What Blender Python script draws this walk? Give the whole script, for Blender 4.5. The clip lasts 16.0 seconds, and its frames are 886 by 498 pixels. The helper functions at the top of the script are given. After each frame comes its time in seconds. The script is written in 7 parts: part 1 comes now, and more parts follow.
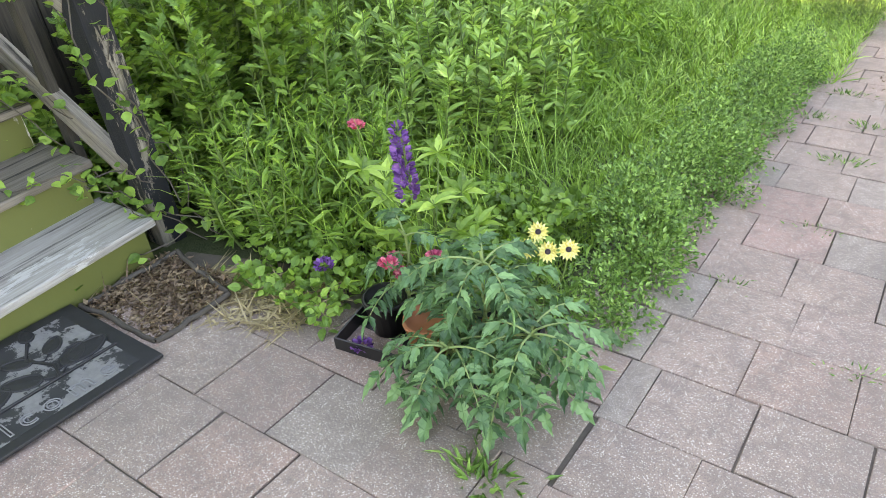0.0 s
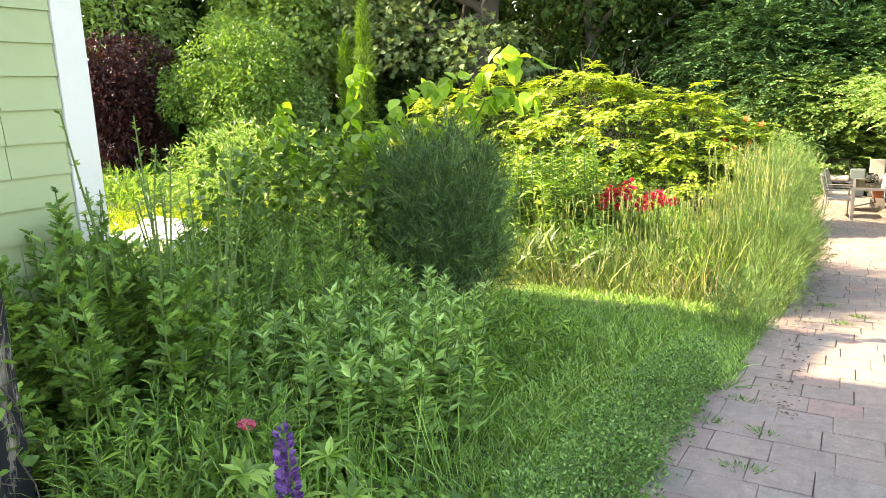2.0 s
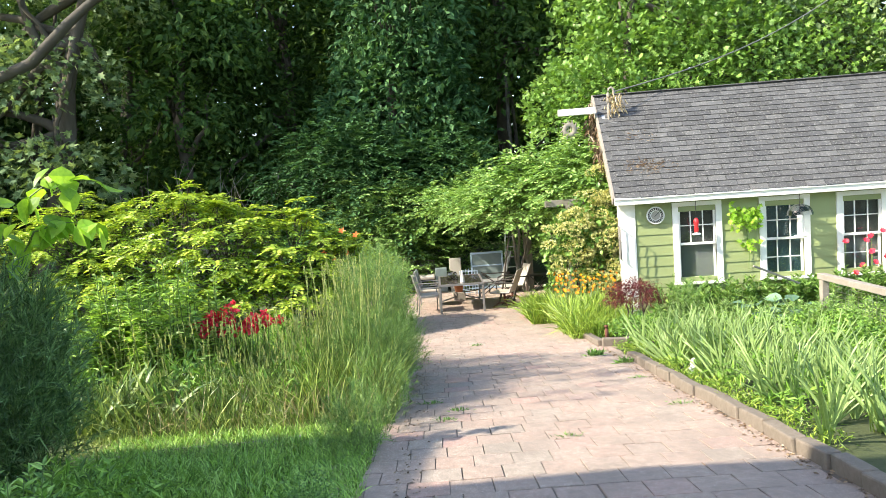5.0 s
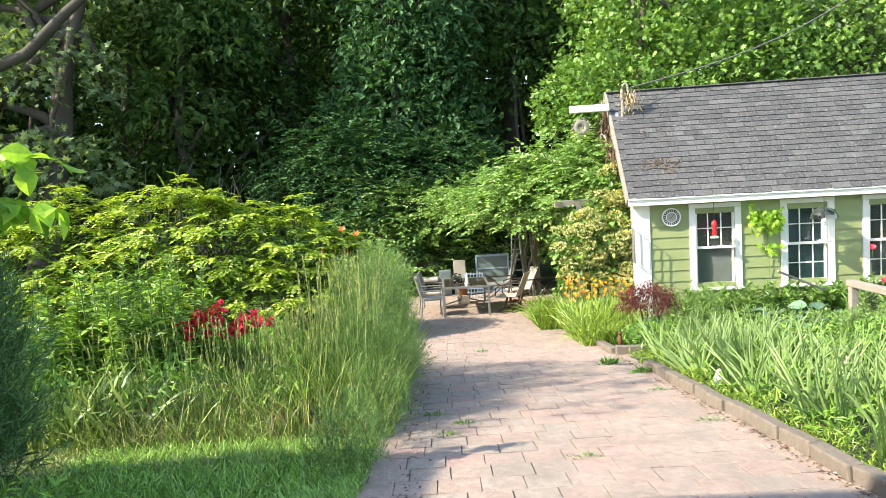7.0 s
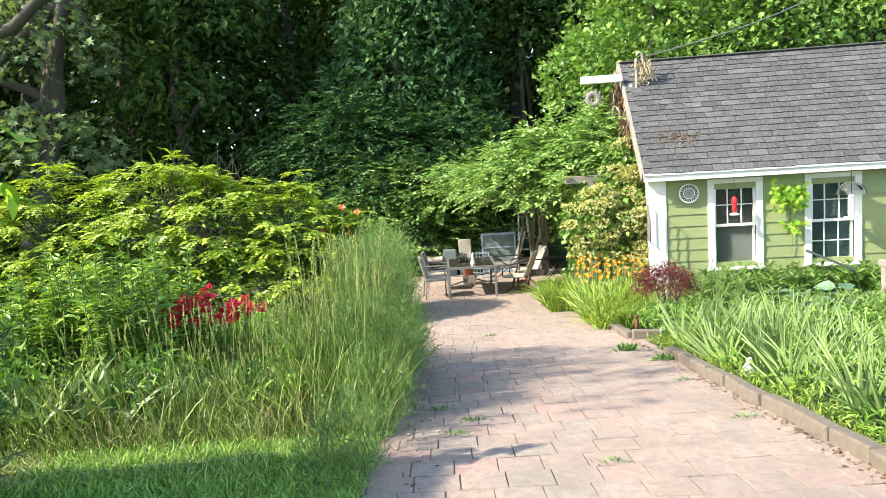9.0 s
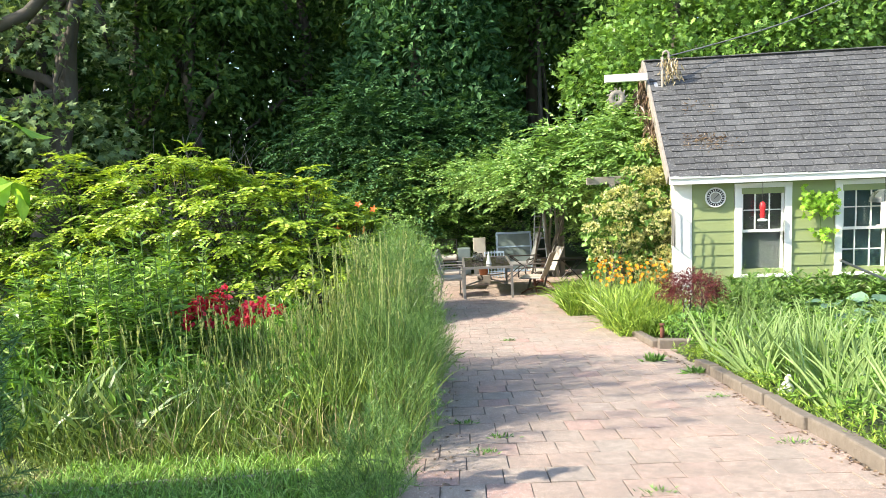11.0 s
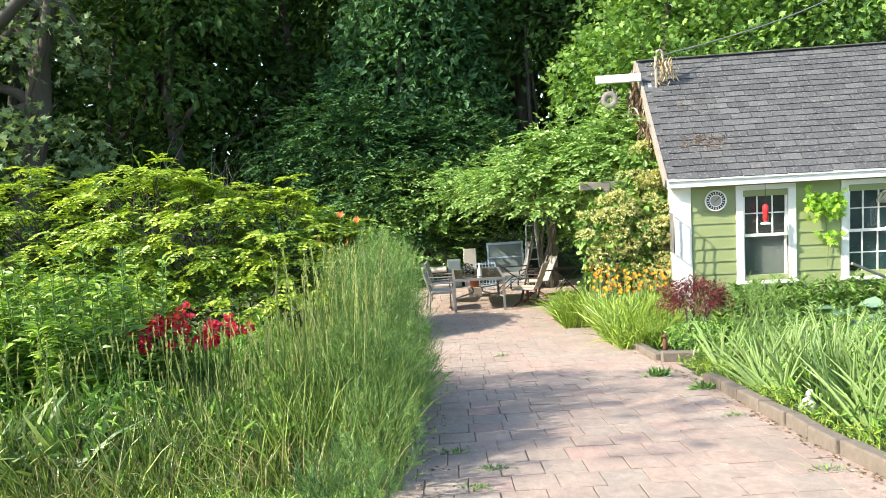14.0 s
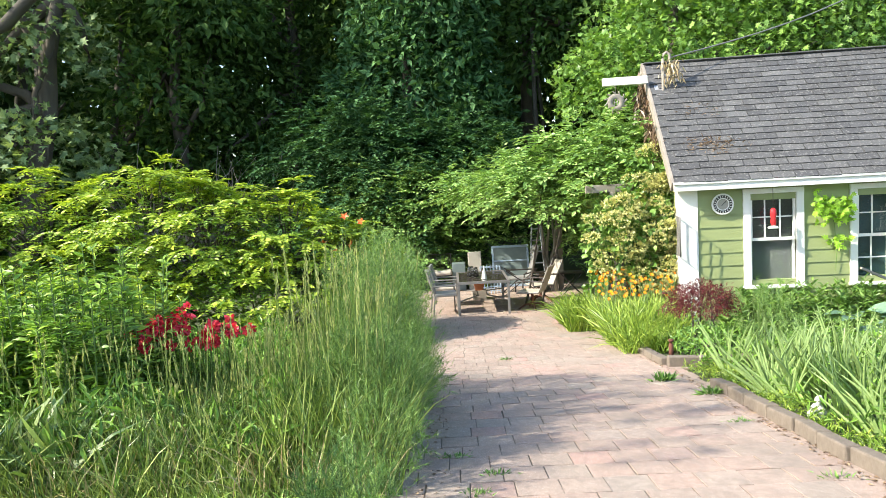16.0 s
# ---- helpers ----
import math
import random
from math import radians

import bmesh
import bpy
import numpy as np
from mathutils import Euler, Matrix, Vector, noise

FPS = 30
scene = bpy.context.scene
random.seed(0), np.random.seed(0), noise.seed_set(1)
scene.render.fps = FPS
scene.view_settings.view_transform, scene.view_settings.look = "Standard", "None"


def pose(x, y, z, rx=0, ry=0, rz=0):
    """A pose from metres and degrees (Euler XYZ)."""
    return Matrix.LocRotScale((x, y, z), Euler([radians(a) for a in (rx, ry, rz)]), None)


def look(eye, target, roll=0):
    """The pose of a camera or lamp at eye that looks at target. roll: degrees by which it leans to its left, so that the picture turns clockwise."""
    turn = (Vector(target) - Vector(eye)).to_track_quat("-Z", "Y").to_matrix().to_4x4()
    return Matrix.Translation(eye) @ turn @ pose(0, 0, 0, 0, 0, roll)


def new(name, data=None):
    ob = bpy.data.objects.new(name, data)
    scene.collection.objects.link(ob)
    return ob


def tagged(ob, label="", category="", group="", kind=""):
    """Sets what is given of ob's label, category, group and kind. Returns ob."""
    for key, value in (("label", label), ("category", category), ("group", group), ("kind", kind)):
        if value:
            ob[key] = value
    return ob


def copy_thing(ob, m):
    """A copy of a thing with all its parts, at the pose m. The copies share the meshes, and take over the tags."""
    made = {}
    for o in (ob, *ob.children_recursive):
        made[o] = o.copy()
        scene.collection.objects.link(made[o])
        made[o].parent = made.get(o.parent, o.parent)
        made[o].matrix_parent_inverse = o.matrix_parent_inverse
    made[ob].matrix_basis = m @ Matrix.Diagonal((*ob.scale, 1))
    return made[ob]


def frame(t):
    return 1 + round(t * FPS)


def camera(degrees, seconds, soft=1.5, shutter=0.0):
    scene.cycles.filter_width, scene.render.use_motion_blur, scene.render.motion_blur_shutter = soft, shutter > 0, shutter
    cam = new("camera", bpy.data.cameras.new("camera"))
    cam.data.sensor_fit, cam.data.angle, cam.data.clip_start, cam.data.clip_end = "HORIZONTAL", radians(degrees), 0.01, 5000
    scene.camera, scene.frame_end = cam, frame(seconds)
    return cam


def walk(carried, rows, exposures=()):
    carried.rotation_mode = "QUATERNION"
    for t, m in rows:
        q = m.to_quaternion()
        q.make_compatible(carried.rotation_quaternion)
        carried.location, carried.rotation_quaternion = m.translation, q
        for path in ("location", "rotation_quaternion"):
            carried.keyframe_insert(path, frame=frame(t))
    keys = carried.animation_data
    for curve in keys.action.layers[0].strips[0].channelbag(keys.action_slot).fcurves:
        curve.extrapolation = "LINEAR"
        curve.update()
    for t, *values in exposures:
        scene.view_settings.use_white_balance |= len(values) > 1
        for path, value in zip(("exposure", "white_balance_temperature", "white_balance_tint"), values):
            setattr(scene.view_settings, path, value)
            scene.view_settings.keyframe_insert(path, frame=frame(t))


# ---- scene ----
PATH = [
    (0.00, pose(-0.018, -2.804, 1.737, 54.81, 4.85, 34.23)),
    (0.50, pose(0.024, -2.786, 1.739, 55.81, 4.30, 34.66)),
    (1.00, pose(0.040, -2.784, 1.753, 57.33, 4.45, 34.59)),
    (1.50, pose(0.050, -2.748, 1.755, 60.41, 4.65, 34.48)),
    (1.60, pose(0.084, -2.735, 1.788, 64.16, 4.37, 34.52)),
    (1.70, pose(0.094, -2.731, 1.775, 68.29, 4.08, 33.53)),
    (1.80, pose(0.095, -2.736, 1.785, 71.52, 3.06, 31.70)),
    (1.90, pose(0.122, -2.745, 1.790, 74.87, 1.47, 30.30)),
    (2.00, pose(0.089, -2.723, 1.757, 77.79, 1.72, 29.80)),
    (2.50, pose(0.005, -2.630, 1.770, 85.55, 3.88, 24.98)),
    (3.00, pose(-0.026, -2.540, 1.772, 85.38, 7.12, 15.98)),
    (3.50, pose(0.034, -2.419, 1.768, 86.54, 4.39, 11.09)),
    (4.00, pose(0.096, -2.316, 1.756, 85.93, 2.24, 6.04)),
    (4.20, pose(0.113, -2.305, 1.761, 85.50, 2.70, 2.52)),
    (6.30, pose(0.171, -2.050, 1.797, 85.33, 4.43, -1.60)),
    (6.50, pose(0.145, -2.048, 1.824, 84.89, 3.04, 1.26)),
    (7.00, pose(0.136, -1.577, 1.657, 85.74, 3.25, -0.27)),
    (7.50, pose(0.080, -1.371, 1.614, 84.68, 4.89, -1.33)),
    (8.00, pose(0.092, -1.288, 1.641, 85.30, 4.34, -0.27)),
    (8.50, pose(0.087, -1.222, 1.651, 84.56, 3.87, 0.65)),
    (8.70, pose(0.117, -1.110, 1.619, 84.10, 3.43, 0.16)),
    (10.80, pose(-0.041, -0.632, 1.681, 83.86, 4.03, -0.67)),
    (11.00, pose(-0.063, -0.635, 1.697, 83.60, 2.38, 0.74)),
    (11.50, pose(-0.004, -0.280, 1.608, 83.63, 2.60, 0.51)),
    (12.00, pose(0.016, 0.039, 1.526, 85.16, 3.66, -2.46)),
    (12.50, pose(0.004, -0.072, 1.582, 85.01, 3.64, -1.99)),
    (13.00, pose(-0.020, -0.193, 1.655, 84.67, 3.54, -0.82)),
    (13.50, pose(-0.007, -0.093, 1.620, 84.60, 3.37, -0.53)),
    (14.00, pose(0.000, 0.000, 1.580, 84.66, 3.36, 0.00)),
    (14.50, pose(0.009, 0.020, 1.570, 84.83, 3.31, 0.40)),
    (15.00, pose(0.009, 0.000, 1.570, 85.11, 3.12, 0.61)),
    (15.50, pose(0.014, 0.055, 1.555, 84.96, 2.99, 0.43)),
    (16.00, pose(0.016, 0.074, 1.551, 84.98, 3.07, 0.46)),
]
cam = camera(63.6, 16.0, soft=0.2)
walk(cam, PATH, exposures=((0.0, 2.98, 9700, 19), (1.5, 2.92, 9500, 17), (2.0, 2.5, 8800, 14), (2.3, 2.32, 8400, 13), (3.0, 2.1, 7200, 11), (4.2, 1.85, 6950, 9), (7.0, 1.72, 6900, 8), (16.0, 1.66, 6700, 8)))

# ---- light ----
SUN_FROM = Vector((-1.25, -0.40, 1.0)).normalized()
world = bpy.data.worlds.new("world")
scene.world = world
world.use_nodes = True
wn = world.node_tree
sky = wn.nodes.new("ShaderNodeTexSky")
sky.sky_type = "NISHITA"
sky.sun_disc = False
sky.sun_elevation = math.asin(SUN_FROM.z)
sky.sun_rotation = math.atan2(SUN_FROM.x, SUN_FROM.y)
wn.links.new(sky.outputs[0], wn.nodes["Background"].inputs[0])
wn.nodes["Background"].inputs[1].default_value = 0.15
sun = new("sun", bpy.data.lights.new("sun", "SUN"))
sun.data.energy = 3.4
sun.data.angle = radians(0.6)
sun.data.color = (1.0, 0.93, 0.80)
sun.matrix_world = look((0, 0, 30), Vector((0, 0, 30)) - SUN_FROM)

rng = np.random.default_rng(7)


# ---- materials ----
def mat_new(name):
    m = bpy.data.materials.new(name)
    m.use_nodes = True
    nt = m.node_tree
    return m, nt, nt.nodes["Principled BSDF"]


def node(nt, kind, **vals):
    n = nt.nodes.new(kind)
    for k, v in vals.items():
        n.inputs[k.replace("_", " ")].default_value = v
    return n


def ramp(nt, src, stops):
    r = nt.nodes.new("ShaderNodeValToRGB")
    el = r.color_ramp.elements
    while len(el) < len(stops):
        el.new(0.5)
    for e, (p, c) in zip(el, stops):
        e.position, e.color = p, (*c, 1)
    nt.links.new(src, r.inputs[0])
    return r.outputs[0]


def mixc(nt, fac, a, b, mode="MIX"):
    n = nt.nodes.new("ShaderNodeMix")
    n.data_type, n.blend_type = "RGBA", mode
    for sock, v in ((n.inputs[0], fac), (n.inputs[6], a), (n.inputs[7], b)):
        if hasattr(v, "is_linked"):
            nt.links.new(v, sock)
        elif isinstance(v, (int, float)):
            sock.default_value = v
        else:
            sock.default_value = (*v, 1)
    return n.outputs[2]


def tex(nt, kind, scale, detail=4.0, rough=0.6, stretch=(1, 1, 1), coords="Object"):
    tc = nt.nodes.new("ShaderNodeTexCoord")
    mp = nt.nodes.new("ShaderNodeMapping")
    mp.inputs["Scale"].default_value = stretch
    nt.links.new(tc.outputs[coords], mp.inputs[0])
    t = nt.nodes.new("ShaderNodeTexNoise" if kind == "noise" else "ShaderNodeTexVoronoi")
    t.inputs["Scale"].default_value = scale
    if kind == "noise":
        t.inputs["Detail"].default_value = detail
        t.inputs["Roughness"].default_value = rough
    nt.links.new(mp.outputs[0], t.inputs["Vector"])
    return t.outputs["Fac"] if kind == "noise" else t.outputs["Distance"]


def place_noise(nt, scale, detail=5.0, rough=0.65, stretch=(1, 1, 1)):
    """Noise that runs on across neighbouring pieces."""
    g = nt.nodes.new("ShaderNodeNewGeometry")
    mp = nt.nodes.new("ShaderNodeMapping")
    mp.inputs["Scale"].default_value = stretch
    nt.links.new(g.outputs["Position"], mp.inputs[0])
    t = nt.nodes.new("ShaderNodeTexNoise")
    t.inputs["Scale"].default_value = scale
    t.inputs["Detail"].default_value = detail
    t.inputs["Roughness"].default_value = rough
    nt.links.new(mp.outputs[0], t.inputs["Vector"])
    return t.outputs["Fac"]


def bump(nt, bsdf, height, strength=0.4, dist=0.01):
    b = nt.nodes.new("ShaderNodeBump")
    b.inputs["Strength"].default_value = strength
    b.inputs["Distance"].default_value = dist
    nt.links.new(height, b.inputs["Height"])
    nt.links.new(b.outputs[0], bsdf.inputs["Normal"])


def leaf_mat(name, dark, mid, light, trans=0.18, rough=0.4, patch=0.9, gloss=0.4):
    """Leaf colours vary leaf by leaf and in soft patches; thin leaves let light through."""
    m, nt, b = mat_new(name)
    geo = nt.nodes.new("ShaderNodeNewGeometry")
    c = ramp(nt, geo.outputs["Random Per Island"], ((0.0, tuple(v * 0.7 for v in dark)), (0.5, tuple(v * 0.92 for v in mid)), (1.0, tuple(v * 1.15 for v in light))))
    n = tex(nt, "noise", patch, 3.0)
    c = mixc(nt, ramp(nt, n, ((0.3, (0, 0, 0)), (0.8, (0.22, 0.22, 0.22)))), c, mid)
    c2 = mixc(nt, 0.25, c, ramp(nt, tex(nt, "noise", 40.0, 2.0), ((0.3, dark), (0.7, light))))
    nt.links.new(c2, b.inputs["Base Color"])
    b.inputs["Roughness"].default_value = rough
    b.inputs["Specular IOR Level"].default_value = gloss
    t = nt.nodes.new("ShaderNodeBsdfTranslucent")
    bright = mixc(nt, 1.0, c2, (1.4, 1.4, 0.65), "MULTIPLY")
    nt.links.new(bright, t.inputs[0])
    mx = nt.nodes.new("ShaderNodeMixShader")
    mx.inputs[0].default_value = trans
    nt.links.new(b.outputs[0], mx.inputs[1])
    nt.links.new(t.outputs[0], mx.inputs[2])
    nt.links.new(mx.outputs[0], nt.nodes["Material Output"].inputs[0])
    return m


def plain_mat(name, a, b_, scale=6.0, rough=0.7, metal=0.0, bumpy=0.2, stretch=(1, 1, 1), dist=0.004):
    m, nt, b = mat_new(name)
    n = tex(nt, "noise", scale, 6.0, 0.65, stretch)
    big = tex(nt, "noise", scale * 0.17, 3.0, 0.5)
    c = mixc(nt, n, a, b_)
    c = mixc(nt, mixc(nt, 0.5, big, (0, 0, 0)), c, tuple(v * 0.72 for v in a))
    nt.links.new(c, b.inputs["Base Color"])
    b.inputs["Roughness"].default_value = rough
    b.inputs["Metallic"].default_value = metal
    if bumpy:
        bump(nt, b, n, bumpy, dist)
    return m


def paver_mat(name, per_island):
    m, nt, b = mat_new(name)
    if per_island:
        rnd = nt.nodes.new("ShaderNodeNewGeometry").outputs["Random Per Island"]
    else:
        rnd = nt.nodes.new("ShaderNodeObjectInfo").outputs["Random"]
    tint = ramp(nt, rnd, ((0.0, (0.38, 0.285, 0.235)), (0.3, (0.41, 0.30, 0.245)), (0.6, (0.43, 0.29, 0.235)),
                          (0.82, (0.37, 0.305, 0.255)), (1.0, (0.47, 0.275, 0.23))))
    grit = tex(nt, "voronoi", 150.0, coords="Object")
    grit2 = tex(nt, "voronoi", 380.0, coords="Object")
    patchy = tex(nt, "noise", 60.0, 4.0, 0.85)
    c = mixc(nt, ramp(nt, grit2, ((0.0, (0.8, 0.8, 0.8)), (0.3, (0.65, 0.65, 0.65)), (0.4, (0, 0, 0)))), tint, (0.11, 0.09, 0.085))
    c = mixc(nt, ramp(nt, grit, ((0.0, (0.95, 0.95, 0.95)), (0.24, (0.8, 0.8, 0.8)), (0.36, (0, 0, 0)))), c, mixc(nt, ramp(nt, patchy, ((0.34, (0, 0, 0)), (0.52, (1, 1, 1)))), c, (0.86, 0.78, 0.68)))
    stain = place_noise(nt, 1.6, 8.0, 0.7)
    c = mixc(nt, ramp(nt, stain, ((0.38, (0, 0, 0)), (0.68, (0.6, 0.6, 0.6)))), c, (0.20, 0.165, 0.14))
    fine = place_noise(nt, 14.0, 8.0, 0.8)
    c = mixc(nt, ramp(nt, fine, ((0.43, (0, 0, 0)), (0.62, (0.6, 0.6, 0.6)))), c, (0.20, 0.165, 0.145))
    nt.links.new(c, b.inputs["Base Color"])
    b.inputs["Roughness"].default_value = 0.85
    bump(nt, b, grit, 0.35, 0.003)
    return m


def peel_mat(name, paint, wood, amount):
    """Paint that has flaked away in long strips from weathered wood."""
    m, nt, b = mat_new(name)
    n = tex(nt, "noise", 7.0, 8.0, 0.7, (1.0, 1.0, 0.22))
    mask = ramp(nt, n, ((amount - 0.012, (0, 0, 0)), (amount + 0.012, (1, 1, 1))))
    grain = tex(nt, "noise", 30.0, 6.0, 0.7, (1, 1, 0.06))
    w = mixc(nt, grain, tuple(v * 0.6 for v in wood), tuple(min(1, v * 1.5) for v in wood))
    c = mixc(nt, mask, w, paint)
    nt.links.new(c, b.inputs["Base Color"])
    b.inputs["Roughness"].default_value = 0.6
    bump(nt, b, mixc(nt, 0.5, mask, grain), 0.5, 0.004)
    return m


def grain_mat(name, dark, light, paint, amount, stretch):
    """Bare weathered wood with open grain, cracks and remains of paint."""
    m, nt, b = mat_new(name)
    fine = tex(nt, "noise", 55.0, 8.0, 0.75, stretch)
    crack = tex(nt, "noise", 22.0, 5.0, 0.6, stretch)
    c = mixc(nt, ramp(nt, fine, ((0.3, (0, 0, 0)), (0.7, (1, 1, 1)))), dark, light)
    c = mixc(nt, ramp(nt, crack, ((0.34, (1, 1, 1)), (0.42, (0, 0, 0)))), c, tuple(v * 0.25 for v in dark))
    patch = tex(nt, "noise", 6.0, 8.0, 0.75, tuple((v + 0.25) / 1.25 for v in stretch))
    c = mixc(nt, ramp(nt, patch, ((amount - 0.015, (1, 1, 1)), (amount + 0.015, (0, 0, 0)))), c, paint)
    nt.links.new(c, b.inputs["Base Color"])
    b.inputs["Roughness"].default_value = 0.8
    bump(nt, b, mixc(nt, 0.5, fine, crack), 0.7, 0.006)
    return m


M = {}
M["leaf_border"] = leaf_mat("leaf_border", (0.025, 0.09, 0.015), (0.115, 0.26, 0.05), (0.33, 0.53, 0.15), 0.12)
M["leaf_goldenrod"] = leaf_mat("leaf_goldenrod", (0.06, 0.16, 0.03), (0.24, 0.44, 0.10), (0.50, 0.70, 0.22), 0.2)
M["leaf_phlox"] = leaf_mat("leaf_phlox", (0.05, 0.14, 0.02), (0.21, 0.39, 0.06), (0.46, 0.64, 0.15), 0.25)
M["leaf_mugwort"] = leaf_mat("leaf_mugwort", (0.045, 0.125, 0.02), (0.15, 0.31, 0.05), (0.32, 0.50, 0.10), 0.2)
M["leaf_tomato"] = leaf_mat("leaf_tomato", (0.02, 0.08, 0.03), (0.07, 0.185, 0.075), (0.21, 0.38, 0.16), 0.15)
M["leaf_yellow"] = leaf_mat("leaf_yellow", (0.09, 0.19, 0.015), (0.32, 0.46, 0.045), (0.56, 0.64, 0.09), 0.3)
M["leaf_thicket"] = leaf_mat("leaf_thicket", (0.035, 0.10, 0.018), (0.13, 0.26, 0.045), (0.31, 0.49, 0.10), 0.3)
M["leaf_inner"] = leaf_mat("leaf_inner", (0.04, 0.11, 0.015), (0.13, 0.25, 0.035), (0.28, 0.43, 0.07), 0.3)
M["leaf_vine"] = leaf_mat("leaf_vine", (0.13, 0.28, 0.03), (0.30, 0.52, 0.06), (0.48, 0.68, 0.11), 0.48)
M["leaf_wisteria"] = leaf_mat("leaf_wisteria", (0.05, 0.14, 0.03), (0.21, 0.38, 0.10), (0.44, 0.60, 0.22), 0.25)
M["leaf_forest"] = leaf_mat("leaf_forest", (0.022, 0.06, 0.018), (0.05, 0.11, 0.03), (0.12, 0.20, 0.055), 0.25, 0.55, patch=0.25, gloss=0.12)
M["leaf_ivy"] = leaf_mat("leaf_ivy", (0.02, 0.065, 0.028), (0.05, 0.13, 0.05), (0.13, 0.25, 0.095), 0.2, 0.55, patch=0.4, gloss=0.12)
M["leaf_maple"] = leaf_mat("leaf_maple", (0.06, 0.15, 0.025), (0.14, 0.28, 0.055), (0.30, 0.46, 0.11), 0.3)
M["leaf_oak"] = leaf_mat("leaf_oak", (0.06, 0.115, 0.05), (0.15, 0.23, 0.105), (0.33, 0.42, 0.20), 0.3, 0.55, gloss=0.15)
M["leaf_garden"] = leaf_mat("leaf_garden", (0.11, 0.21, 0.05), (0.30, 0.46, 0.14), (0.54, 0.68, 0.28), 0.45, 0.5)
M["leaf_red"] = leaf_mat("leaf_red", (0.045, 0.008, 0.012), (0.115, 0.018, 0.026), (0.24, 0.045, 0.05), 0.2, patch=3.0)
M["leaf_hydrangea"] = leaf_mat("leaf_hydrangea", (0.06, 0.15, 0.03), (0.12, 0.24, 0.045), (0.22, 0.34, 0.07))
M["flower_cream"] = leaf_mat("flower_cream", (0.48, 0.50, 0.18), (0.60, 0.58, 0.26), (0.72, 0.68, 0.38), 0.2)
M["feather_dark"] = leaf_mat("feather_dark", (0.03, 0.085, 0.03), (0.08, 0.17, 0.055), (0.22, 0.37, 0.14), 0.15)
M["feather_light"] = leaf_mat("feather_light", (0.03, 0.095, 0.018), (0.12, 0.25, 0.05), (0.34, 0.48, 0.15), 0.15)
M["leaf_copper"] = leaf_mat("leaf_copper", (0.02, 0.006, 0.008), (0.05, 0.012, 0.016), (0.11, 0.03, 0.03), 0.15)
M["seed"] = leaf_mat("seed", (0.34, 0.38, 0.15), (0.50, 0.53, 0.24), (0.64, 0.64, 0.34), 0.3)
M["grass_lawn"] = leaf_mat("grass_lawn", (0.05, 0.15, 0.02), (0.23, 0.44, 0.07), (0.50, 0.70, 0.20), 0.2)
M["grass_tall"] = leaf_mat("grass_tall", (0.025, 0.075, 0.012), (0.14, 0.25, 0.045), (0.52, 0.58, 0.20), 0.15)
M["leaf_iris"] = leaf_mat("leaf_iris", (0.05, 0.12, 0.035), (0.19, 0.31, 0.10), (0.46, 0.56, 0.22), 0.15)
M["leaf_daylily"] = leaf_mat("leaf_daylily", (0.045, 0.125, 0.015), (0.18, 0.32, 0.04), (0.40, 0.49, 0.09), 0.2)
M["leaf_hosta"] = leaf_mat("leaf_hosta", (0.07, 0.15, 0.09), (0.12, 0.22, 0.14), (0.20, 0.32, 0.20), 0.15)
M["leaf_cypress"] = leaf_mat("leaf_cypress", (0.06, 0.15, 0.02), (0.14, 0.28, 0.035), (0.28, 0.43, 0.06), 0.25)
M["petal_red"] = leaf_mat("petal_red", (0.42, 0.01, 0.035), (0.78, 0.03, 0.085), (0.88, 0.12, 0.20), 0.4)
M["petal_orange"] = leaf_mat("petal_orange", (0.72, 0.16, 0.01), (0.80, 0.26, 0.012), (0.85, 0.38, 0.02), 0.2)
M["petal_yellow"] = leaf_mat("petal_yellow", (0.85, 0.68, 0.12), (0.90, 0.80, 0.30), (0.95, 0.9, 0.5), 0.3)
M["petal_purple"] = leaf_mat("petal_purple", (0.11, 0.04, 0.21), (0.20, 0.07, 0.34), (0.34, 0.16, 0.48), 0.2)
M["petal_pink"] = leaf_mat("petal_pink", (0.55, 0.04, 0.14), (0.75, 0.12, 0.25), (0.85, 0.35, 0.42), 0.2)
M["dry_leaf"] = leaf_mat("dry_leaf", (0.05, 0.03, 0.02), (0.15, 0.09, 0.055), (0.38, 0.28, 0.18), 0.1)
M["straw"] = leaf_mat("straw", (0.30, 0.22, 0.12), (0.42, 0.33, 0.18), (0.55, 0.45, 0.27), 0.1)
M["stem"] = plain_mat("stem", (0.10, 0.18, 0.04), (0.17, 0.24, 0.07), 20, 0.6)
M["seed_dark"] = plain_mat("seed_dark", (0.03, 0.02, 0.02), (0.07, 0.04, 0.05), 60, 0.8)
M["bark"] = plain_mat("bark", (0.055, 0.045, 0.035), (0.14, 0.12, 0.10), 9, 0.9, 0, 0.7, (1, 1, 0.25), 0.03)
M["ground"] = plain_mat("ground", (0.035, 0.055, 0.018), (0.09, 0.10, 0.04), 14, 0.95, 0, 0.6, (1, 1, 1), 0.03)
M["sand"] = plain_mat("sand", (0.10, 0.085, 0.07), (0.22, 0.18, 0.145), 60, 0.95, 0, 0.4)
M["paver_single"] = paver_mat("paver_single", False)
M["paver_joined"] = paver_mat("paver_joined", True)
M["white"] = plain_mat("white_paint", (0.82, 0.82, 0.79), (0.76, 0.75, 0.70), 18, 0.45, 0, 0.08)
M["siding"] = plain_mat("siding", (0.255, 0.30, 0.125), (0.29, 0.335, 0.15), 12, 0.55, 0, 0.1, (0.2, 1, 1))
